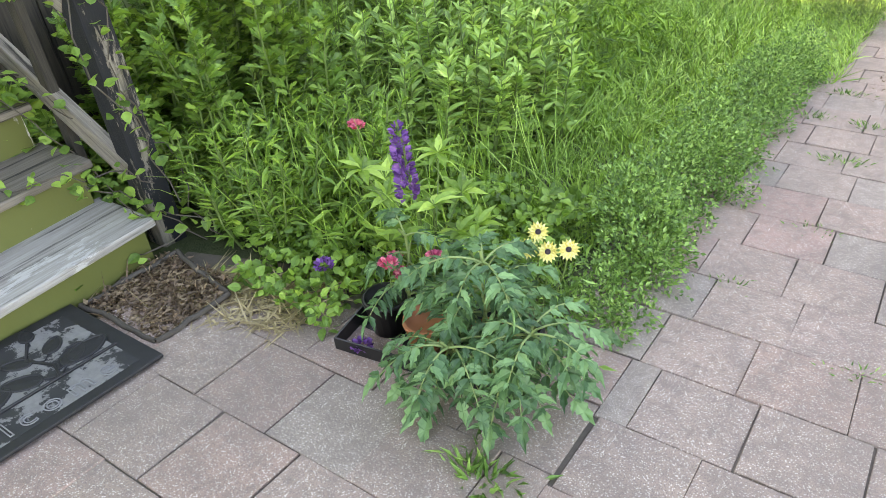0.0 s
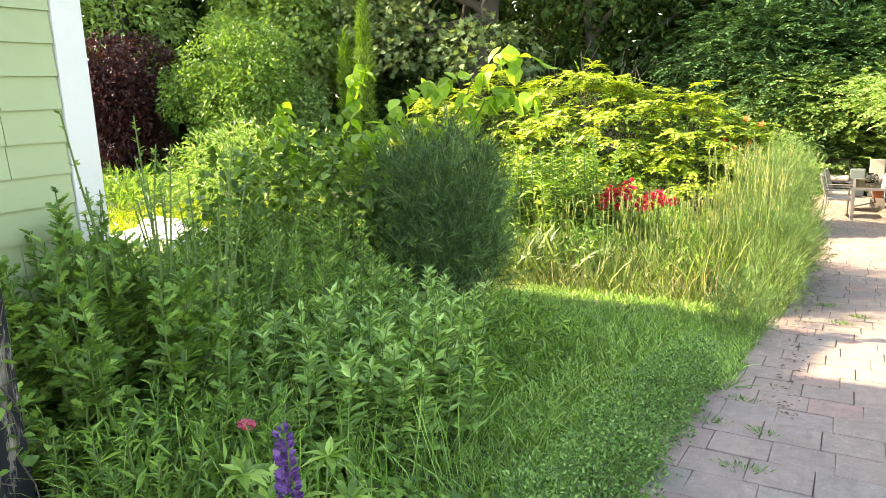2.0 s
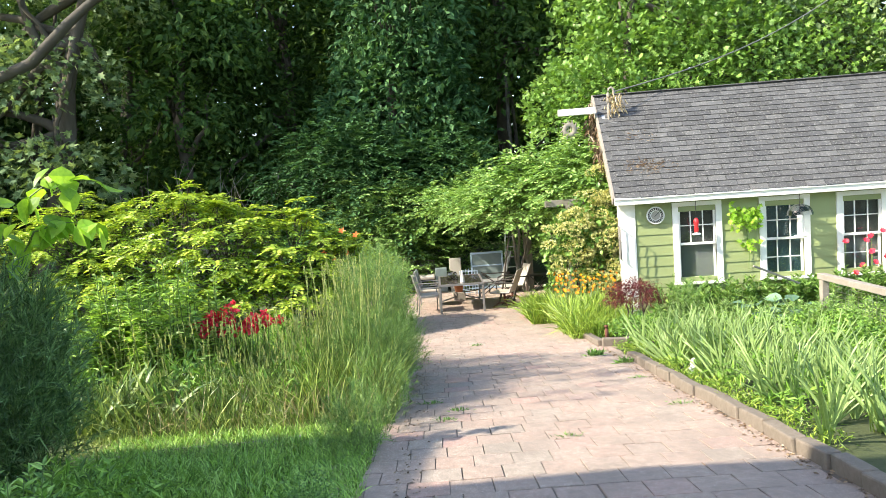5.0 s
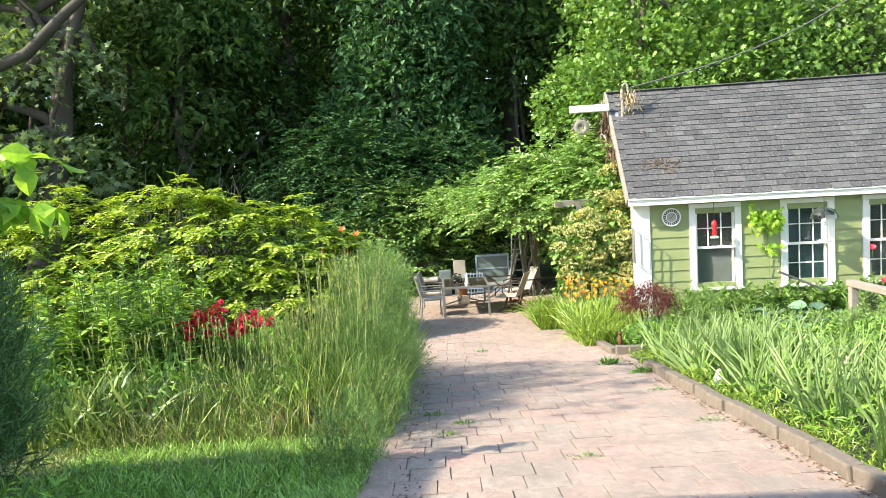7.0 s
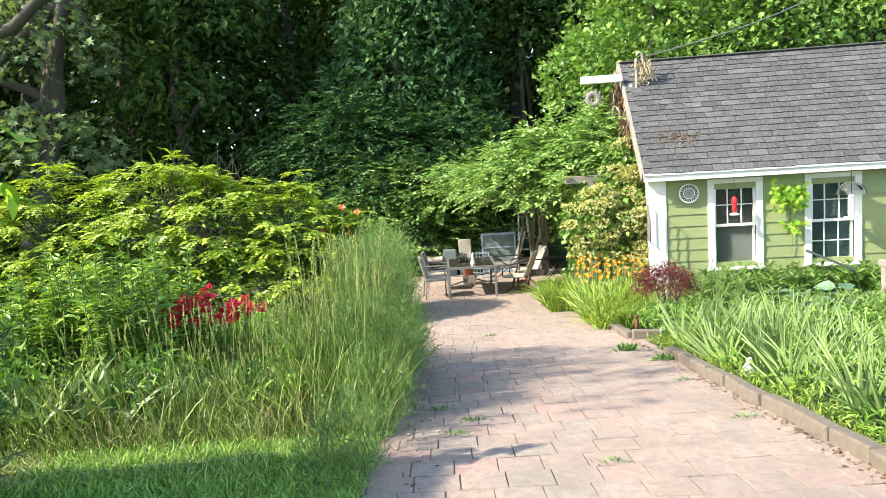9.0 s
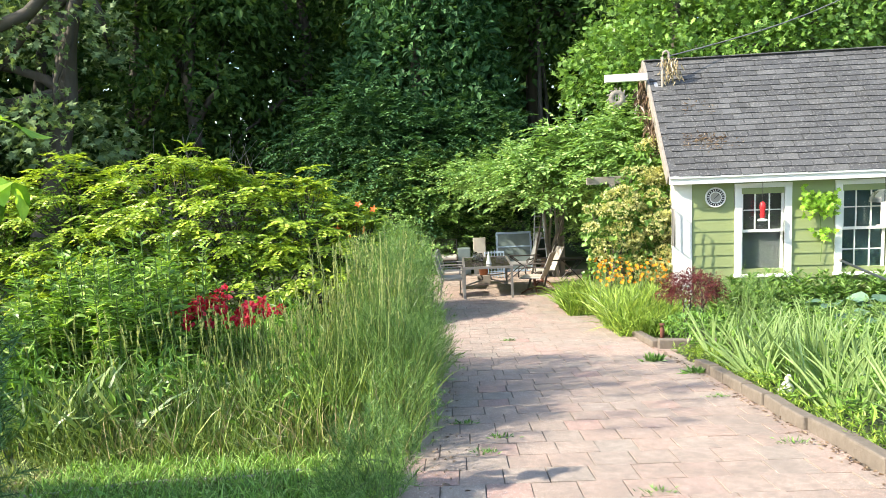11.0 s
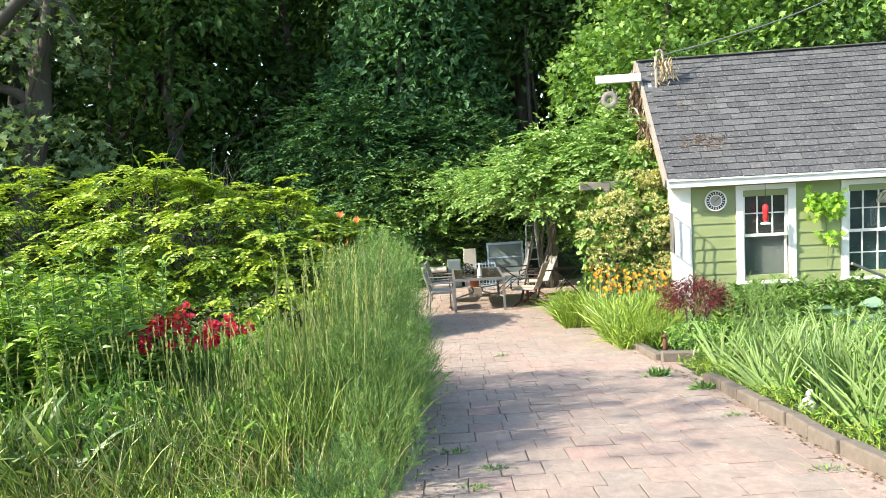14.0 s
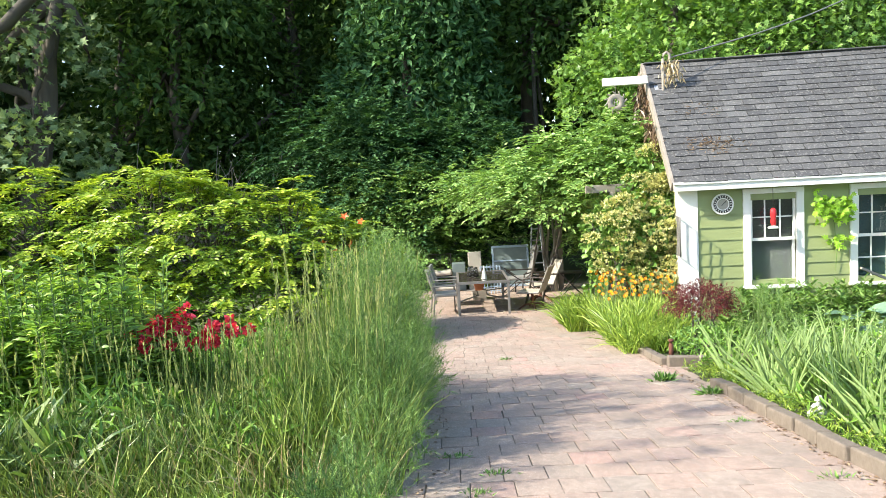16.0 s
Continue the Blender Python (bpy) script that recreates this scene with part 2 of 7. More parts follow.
M["siding_old"] = plain_mat("siding_old", (0.40, 0.48, 0.25), (0.48, 0.55, 0.31), 12, 0.6, 0, 0.15, (1, 0.3, 1))
M["riser"] = peel_mat("riser_paint", (0.12, 0.135, 0.035), (0.42, 0.40, 0.34), 0.385)
M["black_peel"] = grain_mat("black_peel", (0.10, 0.085, 0.07), (0.36, 0.32, 0.27), (0.008, 0.009, 0.013), 0.53, (1, 1, 0.07))
M["rail_wood"] = grain_mat("rail_wood", (0.10, 0.085, 0.07), (0.36, 0.32, 0.27), (0.03, 0.03, 0.032), 0.33, (0.06, 1, 1))
M["tread_white"] = grain_mat("tread_white", (0.22, 0.20, 0.18), (0.46, 0.44, 0.41), (0.50, 0.49, 0.47), 0.42, (1, 0.05, 1))
M["tread_bare"] = grain_mat("tread_bare", (0.08, 0.068, 0.055), (0.26, 0.225, 0.185), (0.10, 0.095, 0.07), 0.38, (1, 0.05, 1))
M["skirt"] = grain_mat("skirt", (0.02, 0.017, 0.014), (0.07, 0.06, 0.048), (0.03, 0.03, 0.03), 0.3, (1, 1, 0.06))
M["old_wood"] = plain_mat("old_wood", (0.20, 0.175, 0.15), (0.40, 0.36, 0.31), 16, 0.85, 0, 0.5, (0.25, 1, 1), 0.006)
M["stone"] = plain_mat("stone", (0.11, 0.09, 0.072), (0.30, 0.25, 0.205), 22, 0.9, 0, 0.8, (1, 1, 1), 0.01)
M["metal_grey"] = plain_mat("metal_grey", (0.20, 0.19, 0.18), (0.28, 0.265, 0.25), 30, 0.45, 0.3, 0.05)
M["metal_dark"] = plain_mat("metal_dark", (0.035, 0.03, 0.03), (0.07, 0.06, 0.055), 30, 0.45, 0.4, 0.05)
M["fabric"] = plain_mat("fabric", (0.42, 0.38, 0.33), (0.52, 0.47, 0.41), 50, 0.85, 0, 0.15)
M["fabric_grey"] = plain_mat("fabric_grey", (0.20, 0.20, 0.20), (0.27, 0.27, 0.265), 50, 0.85, 0, 0.15)
M["rubber"] = plain_mat("rubber", (0.012, 0.013, 0.016), (0.035, 0.035, 0.038), 22, 0.55, 0, 0.2)
M["dusty"] = peel_mat("dusty_rubber", (0.03, 0.031, 0.034), (0.20, 0.195, 0.19), 0.50)
M["letter"] = plain_mat("letter", (0.20, 0.20, 0.205), (0.32, 0.32, 0.32), 30, 0.7)
M["black_plastic"] = plain_mat("black_plastic", (0.01, 0.01, 0.011), (0.02, 0.02, 0.02), 30, 0.35, 0, 0.03)
M["terracotta"] = plain_mat("terracotta", (0.42, 0.15, 0.07), (0.52, 0.21, 0.10), 25, 0.8, 0, 0.1)
M["red_plastic"] = plain_mat("red_plastic", (0.60, 0.02, 0.03), (0.68, 0.04, 0.04), 10, 0.2, 0, 0.0)
M["blue_grey"] = plain_mat("blue_grey", (0.11, 0.15, 0.15), (0.20, 0.25, 0.25), 8, 0.5, 0, 0.05)
M["blue_wire"] = plain_mat("blue_wire", (0.32, 0.42, 0.55), (0.40, 0.50, 0.62), 8, 0.4, 0.2, 0.0)
M["curtain"] = plain_mat("curtain", (0.12, 0.12, 0.12), (0.18, 0.178, 0.175), 5, 0.9, 0, 0.05)
M["curtain_dark"] = plain_mat("curtain_dark", (0.05, 0.05, 0.05), (0.09, 0.085, 0.085), 5, 0.9, 0, 0.05)
# blue-green reflection of the window panes, put into a sheet's colour
M["pane_reflection"] = plain_mat("pane_reflection", (0.03, 0.07, 0.085), (0.07, 0.13, 0.15), 4, 0.9, 0, 0.05)
M["interior"] = plain_mat("interior", (0.12, 0.15, 0.15), (0.20, 0.23, 0.23), 3, 0.9, 0, 0.0)


def shingle_mat(name, per_island):
    m, nt, b = mat_new(name)
    rnd = (nt.nodes.new("ShaderNodeNewGeometry").outputs["Random Per Island"] if per_island
           else nt.nodes.new("ShaderNodeObjectInfo").outputs["Random"])
    c = ramp(nt, rnd, ((0.0, (0.055, 0.056, 0.06)), (0.5, (0.080, 0.081, 0.085)), (0.85, (0.094, 0.095, 0.098)), (1.0, (0.115, 0.115, 0.116))))
    g = tex(nt, "noise", 120.0, 3.0, 0.7)
    c = mixc(nt, 0.5, c, ramp(nt, g, ((0.3, (0.35, 0.35, 0.35)), (0.7, (0.62, 0.62, 0.62)))), "OVERLAY")
    streak = place_noise(nt, 1.4, 6.0, 0.7, (1.6, 0.5, 0.5))
    c = mixc(nt, ramp(nt, streak, ((0.36, (0, 0, 0)), (0.66, (0.55, 0.55, 0.55)))), c, (0.055, 0.053, 0.05))
    speck = place_noise(nt, 26.0, 3.0, 0.6)
    c = mixc(nt, ramp(nt, speck, ((0.54, (0, 0, 0)), (0.68, (0.55, 0.55, 0.55)))), c, (0.26, 0.255, 0.24))
    nt.links.new(c, b.inputs["Base Color"])
    b.inputs["Roughness"].default_value = 0.8
    bump(nt, b, g, 0.3, 0.003)
    return m


M["shingle_single"] = shingle_mat("shingle_single", False)
M["shingle_joined"] = shingle_mat("shingle_joined", True)


def glass_mat():
    m, nt, b = mat_new("window_glass")
    b.inputs["Base Color"].default_value = (0.8, 0.9, 0.9, 1)
    b.inputs["Roughness"].default_value = 0.02
    b.inputs["Transmission Weight"].default_value = 1.0
    b.inputs["IOR"].default_value = 1.45
    return m


M["glass"] = glass_mat()


# ---- building helpers ----
def gz(y):
    """Height of the ground: it falls away from the steps, then levels out on the far patio."""
    if y < -3:
        return 0.273
    if y < 10:
        return -0.091 * y
    if y < 15:
        u = (y - 10) / 5
        return -0.91 - 0.455 * (u - u * u / 2)
    return -1.1375


def thing(name, loc, label, category, group="", kind="", rz=0.0):
    e = new(name)
    e.empty_display_size = 0.1
    e.matrix_world = pose(*loc, 0, 0, rz)
    return tagged(e, label, category, group, kind)


def mesh_from(name, verts, faces, mat, smooth=False):
    """A mesh from arrays; faces: an int array (n, 3) or (n, 4), or a list of faces."""
    me = bpy.data.meshes.new(name)
    if isinstance(faces, np.ndarray):
        n, k = faces.shape
        me.vertices.add(len(verts))
        me.vertices.foreach_set("co", np.asarray(verts, dtype=np.float32).ravel())
        me.loops.add(n * k)
        me.loops.foreach_set("vertex_index", faces.astype(np.int32).ravel())
        me.polygons.add(n)
        me.polygons.foreach_set("loop_start", np.arange(0, n * k, k, dtype=np.int32))
        me.update(calc_edges=True)
    else:
        me.from_pydata([tuple(v) for v in verts], [], faces)
    me.polygons.foreach_set("use_smooth", np.full(len(me.polygons), smooth, dtype=bool))
    me.materials.append(mat)
    return me


def child(name, me, parent, label="", m=None):
    ob = new(name, me)
    ob.parent = parent
    if m is not None:
        ob.matrix_basis = m
    if label:
        ob["label"] = label
    return ob


def part(name, bm, mat, parent, label="", m=None):
    me = bpy.data.meshes.new(name)
    bm.to_mesh(me)
    bm.free()
    me.materials.append(mat)
    return child(name, me, parent, label, m)


def add_box(bm, x0, x1, y0, y1, z0, z1, m=None):
    vs = [Vector((x, y, z)) for z in (z0, z1) for x, y in ((x0, y0), (x1, y0), (x1, y1), (x0, y1))]
    if m is not None:
        vs = [m @ v for v in vs]
    b = [bm.verts.new(v) for v in vs]
    for f in ((3, 2, 1, 0), (4, 5, 6, 7), (0, 1, 5, 4), (1, 2, 6, 5), (2, 3, 7, 6), (3, 0, 4, 7)):
        bm.faces.new([b[i] for i in f])
    return bm


def box(x0, x1, y0, y1, z0, z1, bevel=0.0, m=None):
    bm = add_box(bmesh.new(), x0, x1, y0, y1, z0, z1, m)
    if bevel:
        bmesh.ops.bevel(bm, geom=list(bm.edges), offset=bevel, segments=2, affect="EDGES", profile=0.5)
    return bm


def tube_arrays(pts, radii, sides=5):
    """A tapered tube along points."""
    pts = np.asarray(pts, float)
    n = len(pts)
    d = np.gradient(pts, axis=0)
    d /= np.linalg.norm(d, axis=1)[:, None] + 1e-9
    ref = np.where(np.abs(d[:, 2:3]) > 0.9, np.array([[1.0, 0, 0]]), np.array([[0, 0, 1.0]]))
    a = np.cross(d, ref)
    a /= np.linalg.norm(a, axis=1)[:, None] + 1e-9
    b = np.cross(d, a)
    th = np.linspace(0, 2 * np.pi, sides, endpoint=False)
    r = np.broadcast_to(np.asarray(radii, float), (n,))
    v = pts[:, None] + r[:, None, None] * (np.cos(th)[None, :, None] * a[:, None] + np.sin(th)[None, :, None] * b[:, None])
    i = np.arange(n - 1)[:, None] * sides + np.arange(sides)[None]
    j = np.arange(n - 1)[:, None] * sides + (np.arange(sides)[None] + 1) % sides
    f = np.stack([i, j, j + sides, i + sides], -1).reshape(-1, 4)
    return v.reshape(-1, 3), f


def join_arrays(parts):
    vs, fs, o = [], [], 0
    for v, f in parts:
        vs.append(v)
        fs.append(f + o)
        o += len(v)
    return np.concatenate(vs), np.concatenate(fs)


def tubes(paths, sides=5):
    return join_arrays([tube_arrays(p, r, sides) for p, r in paths])


LEAF = {
    # outline of one leaf, growing along y, with its faces
    "oval": (np.array([(0, 0, 0), (0.27, 0.42, 0.07), (0, 1, -0.12), (-0.27, 0.42, 0.07)]), np.array([(0, 1, 2), (0, 2, 3)])),
    "lance": (np.array([(0, 0, 0), (0.11, 0.4, 0.03), (0, 1, -0.16), (-0.11, 0.4, 0.03)]), np.array([(0, 1, 2), (0, 2, 3)])),
    "leafy": (np.array([(0, 0, 0), (0.15, 0.25, 0.05), (0.14, 0.55, 0.03), (0, 1, -0.16), (-0.14, 0.55, 0.03), (-0.15, 0.25, 0.05), (0, 0.5, -0.03)]), np.array([(6, i, (i + 1) % 6) for i in range(6)])),
    "needle": (np.array([(0.034, 0, 0), (0, 1, 0.0), (-0.034, 0, 0.0)]), np.array([(0, 1, 2)])),
    "blade": (np.array([(-0.5, 0, 0), (0.5, 0, 0), (0.45, 0.45, 0.02), (-0.45, 0.45, 0.02), (0.3, 0.8, -0.08), (-0.3, 0.8, -0.08), (0, 1, -0.2)]) * (0.04, 1, 1),
              np.array([(0, 1, 2), (0, 2, 3), (3, 2, 4), (3, 4, 5), (5, 4, 6)])),
    "broad": (np.array([(0, 0, 0), (0.22, 0.12, 0.05), (0.40, 0.42, 0.08), (0.24, 0.78, 0.0), (0, 1.05, -0.14), (-0.24, 0.78, 0.0), (-0.40, 0.42, 0.08), (-0.22, 0.12, 0.05), (0, 0.5, 0.0)]),
              np.array([(8, 0, 1), (8, 1, 2), (8, 2, 3), (8, 3, 4), (8, 4, 5), (8, 5, 6), (8, 6, 7), (8, 7, 0)])),
    "tomato": (np.array([(0, 0, 0), (0.15, 0.16, 0.05), (0.25, 0.36, 0.05), (0.16, 0.46, 0.04), (0.19, 0.66, -0.02), (0.09, 0.76, -0.03), (0, 1.08, -0.22),
                         (-0.09, 0.76, -0.03), (-0.19, 0.66, -0.02), (-0.16, 0.46, 0.04), (-0.25, 0.36, 0.05), (-0.15, 0.16, 0.05), (0, 0.5, -0.04)]),
               np.array([(12, i, (i + 1) % 12) for i in range(12)])),
    "cut": (np.array([(0, 0, 0), (0.05, 0.2, 0.02), (0.30, 0.36, 0.05), (0.09, 0.40, 0.02), (0.32, 0.62, 0.03), (0.10, 0.60, 0.0), (0.20, 0.86, -0.04), (0, 1.05, -0.14),
                      (-0.20, 0.86, -0.04), (-0.10, 0.60, 0.0), (-0.32, 0.62, 0.03), (-0.09, 0.40, 0.02), (-0.30, 0.36, 0.05), (-0.05, 0.2, 0.02), (0, 0.5, -0.03)]),
            np.array([(14, i, (i + 1) % 14) for i in range(14)])),
    "lobed": (np.array([(0, 0, 0), (0.20, 0.18, 0.02), (0.50, 0.30, 0.05), (0.24, 0.46, 0.03), (0.40, 0.78, -0.02), (0.14, 0.66, 0.02), (0, 1.05, -0.1),
                        (-0.14, 0.66, 0.02), (-0.40, 0.78, -0.02), (-0.24, 0.46, 0.03), (-0.50, 0.30, 0.05), (-0.20, 0.18, 0.02), (0, 0.42, 0)]),
              np.array([(12, i, (i + 1) % 12) for i in range(12)])),
}


def leaves_at(pos, direction, size, shape="oval", rng=rng, roll=0.6, up=(0, 0, 1)):
    """Leaves that start at pos and grow along direction, their upper sides turned up with some roll."""
    tv, tf = LEAF[shape]
    n = len(pos)
    d = direction / (np.linalg.norm(direction, axis=1)[:, None] + 1e-9)
    u = np.broadcast_to(np.asarray(up, float), (n, 3)) + rng.normal(0, roll, (n, 3))
    x = np.cross(d, u)
    x /= np.linalg.norm(x, axis=1)[:, None] + 1e-9
    z = np.cross(x, d)
    s = np.broadcast_to(np.asarray(size, float), (n,))[:, None, None]
    v = pos[:, None] + s * (tv[None, :, 0:1] * x[:, None] + tv[None, :, 1:2] * d[:, None] + tv[None, :, 2:3] * z[:, None])
    f = tf[None] + (np.arange(n) * len(tv))[:, None, None]
    return v.reshape(-1, 3), f.reshape(-1, tf.shape[1])


def sphere_dirs(n, rng):
    d = rng.normal(0, 1, (n, 3))
    return d / np.linalg.norm(d, axis=1)[:, None]


def lumpy_crown(blobs, per_m2, size, shape, rng, droop=0.3, inner=0.25, low=-0.6, lump=0.22, clump=0):
    """Leaves over a set of uneven mounds. blobs: (centre, radii)."""
    out = []
    for c, r in blobs:
        c, r = np.array(c, float), np.array(r, float)
        area = 4 * np.pi * ((r[0] * r[1]) ** 1.6 / 3 + (r[0] * r[2]) ** 1.6 / 3 + (r[1] * r[2]) ** 1.6 / 3) ** (1 / 1.6)
        n = max(30, int(area * per_m2))
        d = sphere_dirs(n, rng)
        d = d[d[:, 2] > low]
        ph = rng.uniform(0, 6.28, 6)
        k = 3.0 + rng.uniform(0, 2)
        wob = (np.sin(d[:, 0] * k * 2 + ph[0]) * np.sin(d[:, 1] * k * 2 + ph[1]) + np.sin(d[:, 2] * k * 3 + ph[2]) * np.cos(d[:, 0] * k * 3 + ph[3])) * lump * 0.6
        depth = np.where(rng.random(len(d)) < inner, rng.uniform(0.55, 0.9, len(d)), rng.normal(1.0, 0.06, len(d)))
        pos = c + d * r * (depth + wob)[:, None]
        dirn = d * 0.8 + rng.normal(0, 0.55, d.shape) - np.array([0, 0, droop])
        if clump:
            pos = np.repeat(pos, clump, 0) + rng.normal(0, size * 0.55, (len(pos) * clump, 3))
            dirn = np.repeat(dirn, clump, 0) + rng.normal(0, 0.5, (len(dirn) * clump, 3))
        out.append(leaves_at(pos, dirn, size * rng.uniform(0.6, 1.3, len(pos)), shape, rng))
    return join_arrays(out)


def spray_crown(blobs, per_m2, length, leaflet, pairs, rng, shape="lance", droop=0.3, flat=0.7, low=-0.4, lump=0.2, inner=0.2):
    """Compound leaves: leaflets in pairs along arching stalks, over a set of uneven mounds."""
    pos, dirn, size = [], [], []
    for c, r in blobs:
        c, r = np.array(c, float), np.array(r, float)
        area = 4 * np.pi * ((r[0] * r[1]) ** 1.6 / 3 + (r[0] * r[2]) ** 1.6 / 3 + (r[1] * r[2]) ** 1.6 / 3) ** (1 / 1.6)
        d = sphere_dirs(max(20, int(area * per_m2)), rng)
        d = d[d[:, 2] > low]
        n = len(d)
        ph = rng.uniform(0, 6.28, 4)
        wob = lump * (np.sin(d[:, 0] * 7 + ph[0]) * np.sin(d[:, 1] * 7 + ph[1]) + np.sin(d[:, 2] * 9 + ph[2]) * np.cos(d[:, 0] * 6 + ph[3])) * 0.6
        depth = np.where(rng.random(n) < inner, rng.uniform(0.6, 0.9, n), rng.normal(1.0, 0.07, n))
        q = c + d * r * (depth + wob)[:, None]
        ax = d * np.array((1, 1, 1 - flat)) + rng.normal(0, 0.45, d.shape) * np.array((1, 1, 0.5))
        ax /= np.linalg.norm(ax, axis=1)[:, None] + 1e-9
        side = np.cross(ax, (0, 0, 1.0)) + rng.normal(0, 0.15, ax.shape)
        side /= np.linalg.norm(side, axis=1)[:, None] + 1e-9
        ln = length * rng.uniform(0.7, 1.25, n)
        for k in range(pairs):
            s = (k + 0.5) / pairs
            p = q + ax * (ln * s)[:, None] - np.array((0, 0, 1.0)) * (droop * ln * s * s)[:, None]
            for sg in (-1, 1):
                pos.append(p)
                dirn.append(side * sg + ax * 0.55 - np.array((0, 0, droop * s * 0.8)) + rng.normal(0, 0.12, ax.shape))
                size.append(leaflet * rng.uniform(0.75, 1.2, n) * (1 - 0.35 * s))
        pos.append(q + ax * ln[:, None] - np.array((0, 0, 1.0)) * (droop * ln)[:, None])
        dirn.append(ax - np.array((0, 0, droop)))
        size.append(leaflet * rng.uniform(0.75, 1.1, n))
    return leaves_at(np.concatenate(pos), np.concatenate(dirn), np.concatenate(size), shape, rng, 0.25)


def cloud(n, env, r0, r1, seed, base=0.0):
    """Uneven mounds inside an egg-shaped envelope with half sizes env, its foot at base."""
    r = np.random.default_rng(seed)
    out = []
    for d in sphere_dirs(n, r):
        q = r.uniform(0.35, 0.85)
        rad = r.uniform(r0, r1)
        out.append(((d[0] * env[0] * q, d[1] * env[1] * q, base + env[2] + d[2] * env[2] * q), (rad * r.uniform(0.9, 1.3), rad, rad * r.uniform(0.6, 0.9))))
    return out


def wander(p0, p1, n, amp, rng):
    """A slightly crooked line between two points."""
    t = np.linspace(0, 1, n)[:, None]
    p = np.array(p0)[None] * (1 - t) + np.array(p1)[None] * t
    w = np.cumsum(rng.normal(0, amp, (n, 3)), 0)
    return p + w - t * w[-1] - (1 - t) * w[0]


def tree(loc, height, blobs, leaf, size, shape, per_m2, label, seed, trunk_r=0.25, lean=(0, 0), limbs=6, name="tree", clump=0, droop=0.3, inner=0.25, low=-0.6):
    """A tapered trunk with limbs that reach into an uneven crown. blobs: relative to the base."""
    r = np.random.default_rng(seed)
    t = thing(name, loc, label, "tree")
    top = (lean[0], lean[1], height * 0.8)
    tr = wander((0, 0, -0.2), top, 9, height * 0.012, r)
    v, f = tube_arrays(tr, np.linspace(trunk_r, trunk_r * 0.3, 9) * (1 + 0.25 * (np.arange(9) == 0)), 9)
    child("trunk", mesh_from("trunk", v, f, M["bark"], True), t)
    ps = []
    for i in range(limbs):
        a = tr[3 + i % 5]
        c, rad = blobs[i % len(blobs)]
        tgt = np.array(c) + r.normal(0, 0.3, 3) * np.array(rad)
        ps.append((wander(a, tgt, 7, 0.12, r), np.linspace(trunk_r * 0.45, 0.02, 7)))
    v, f = tubes(ps, 6)
    child("limb", mesh_from("limb", v, f, M["bark"], True), t)
    v, f = lumpy_crown(blobs, per_m2, size, shape, r, droop, inner, low, clump=clump)
    child("crown", mesh_from("crown", v, f, M[leaf]), t)
    return t


def stemmed(name, loc, label, stems, height, spread, leaf, size, shape, per_stem, seed, category="plant", tilt=0.25, droop=0.1, bare=0.15, top_small=0.5, group="", whorl=0.9, roll=0.4):
    """A clump of upright leafy stems. spread: half widths in x and y."""
    r = np.random.default_rng(seed)
    t = thing(name, loc, label, category, group)
    paths, lp, ld, ls = [], [], [], []
    for _ in range(stems):
        x, y = r.uniform(-1, 1, 2)
        if x * x + y * y > 1:
            x, y = x * 0.7, y * 0.7
        bx, by = x * spread[0], y * spread[1]
        h = height * r.uniform(0.65, 1.0) * (1 - 0.22 * (x * x + y * y))
        g0 = gz(loc[1] + by) - loc[2]
        p = wander((bx, by, g0), (bx + x * tilt * h * 0.5 + r.normal(0, tilt * h * 0.25), by + y * tilt * h * 0.5 + r.normal(0, tilt * h * 0.25), g0 + h), 6, 0.01, r)
        paths.append((p, np.linspace(0.0045, 0.0015, 6) * (1 + height)))
        s = r.uniform(bare, 1.0, per_stem)
        i = np.minimum((s * 5).astype(int), 4)
        fr = (s * 5 - i)[:, None]
        lp.append(p[i] * (1 - fr) + p[i + 1] * fr)
        a = np.arange(per_stem) * 2.4 + r.normal(0, 0.3, per_stem)
        ld.append(np.stack([np.cos(a) * whorl, np.sin(a) * whorl, 0.1 + s * 0.9 - droop + r.normal(0, 0.15, per_stem)], -1))
        ls.append(size * (1 - top_small * s) * r.uniform(0.7, 1.25, per_stem))
    v, f = tubes(paths, 4)
    child("stem", mesh_from("stem", v, f, M["stem"]), t)["kind"] = "stuff"
    v, f = leaves_at(np.concatenate(lp), np.concatenate(ld), np.concatenate(ls), shape, r, roll)
    child("foliage", mesh_from("foliage", v, f, M[leaf]), t)
    return t


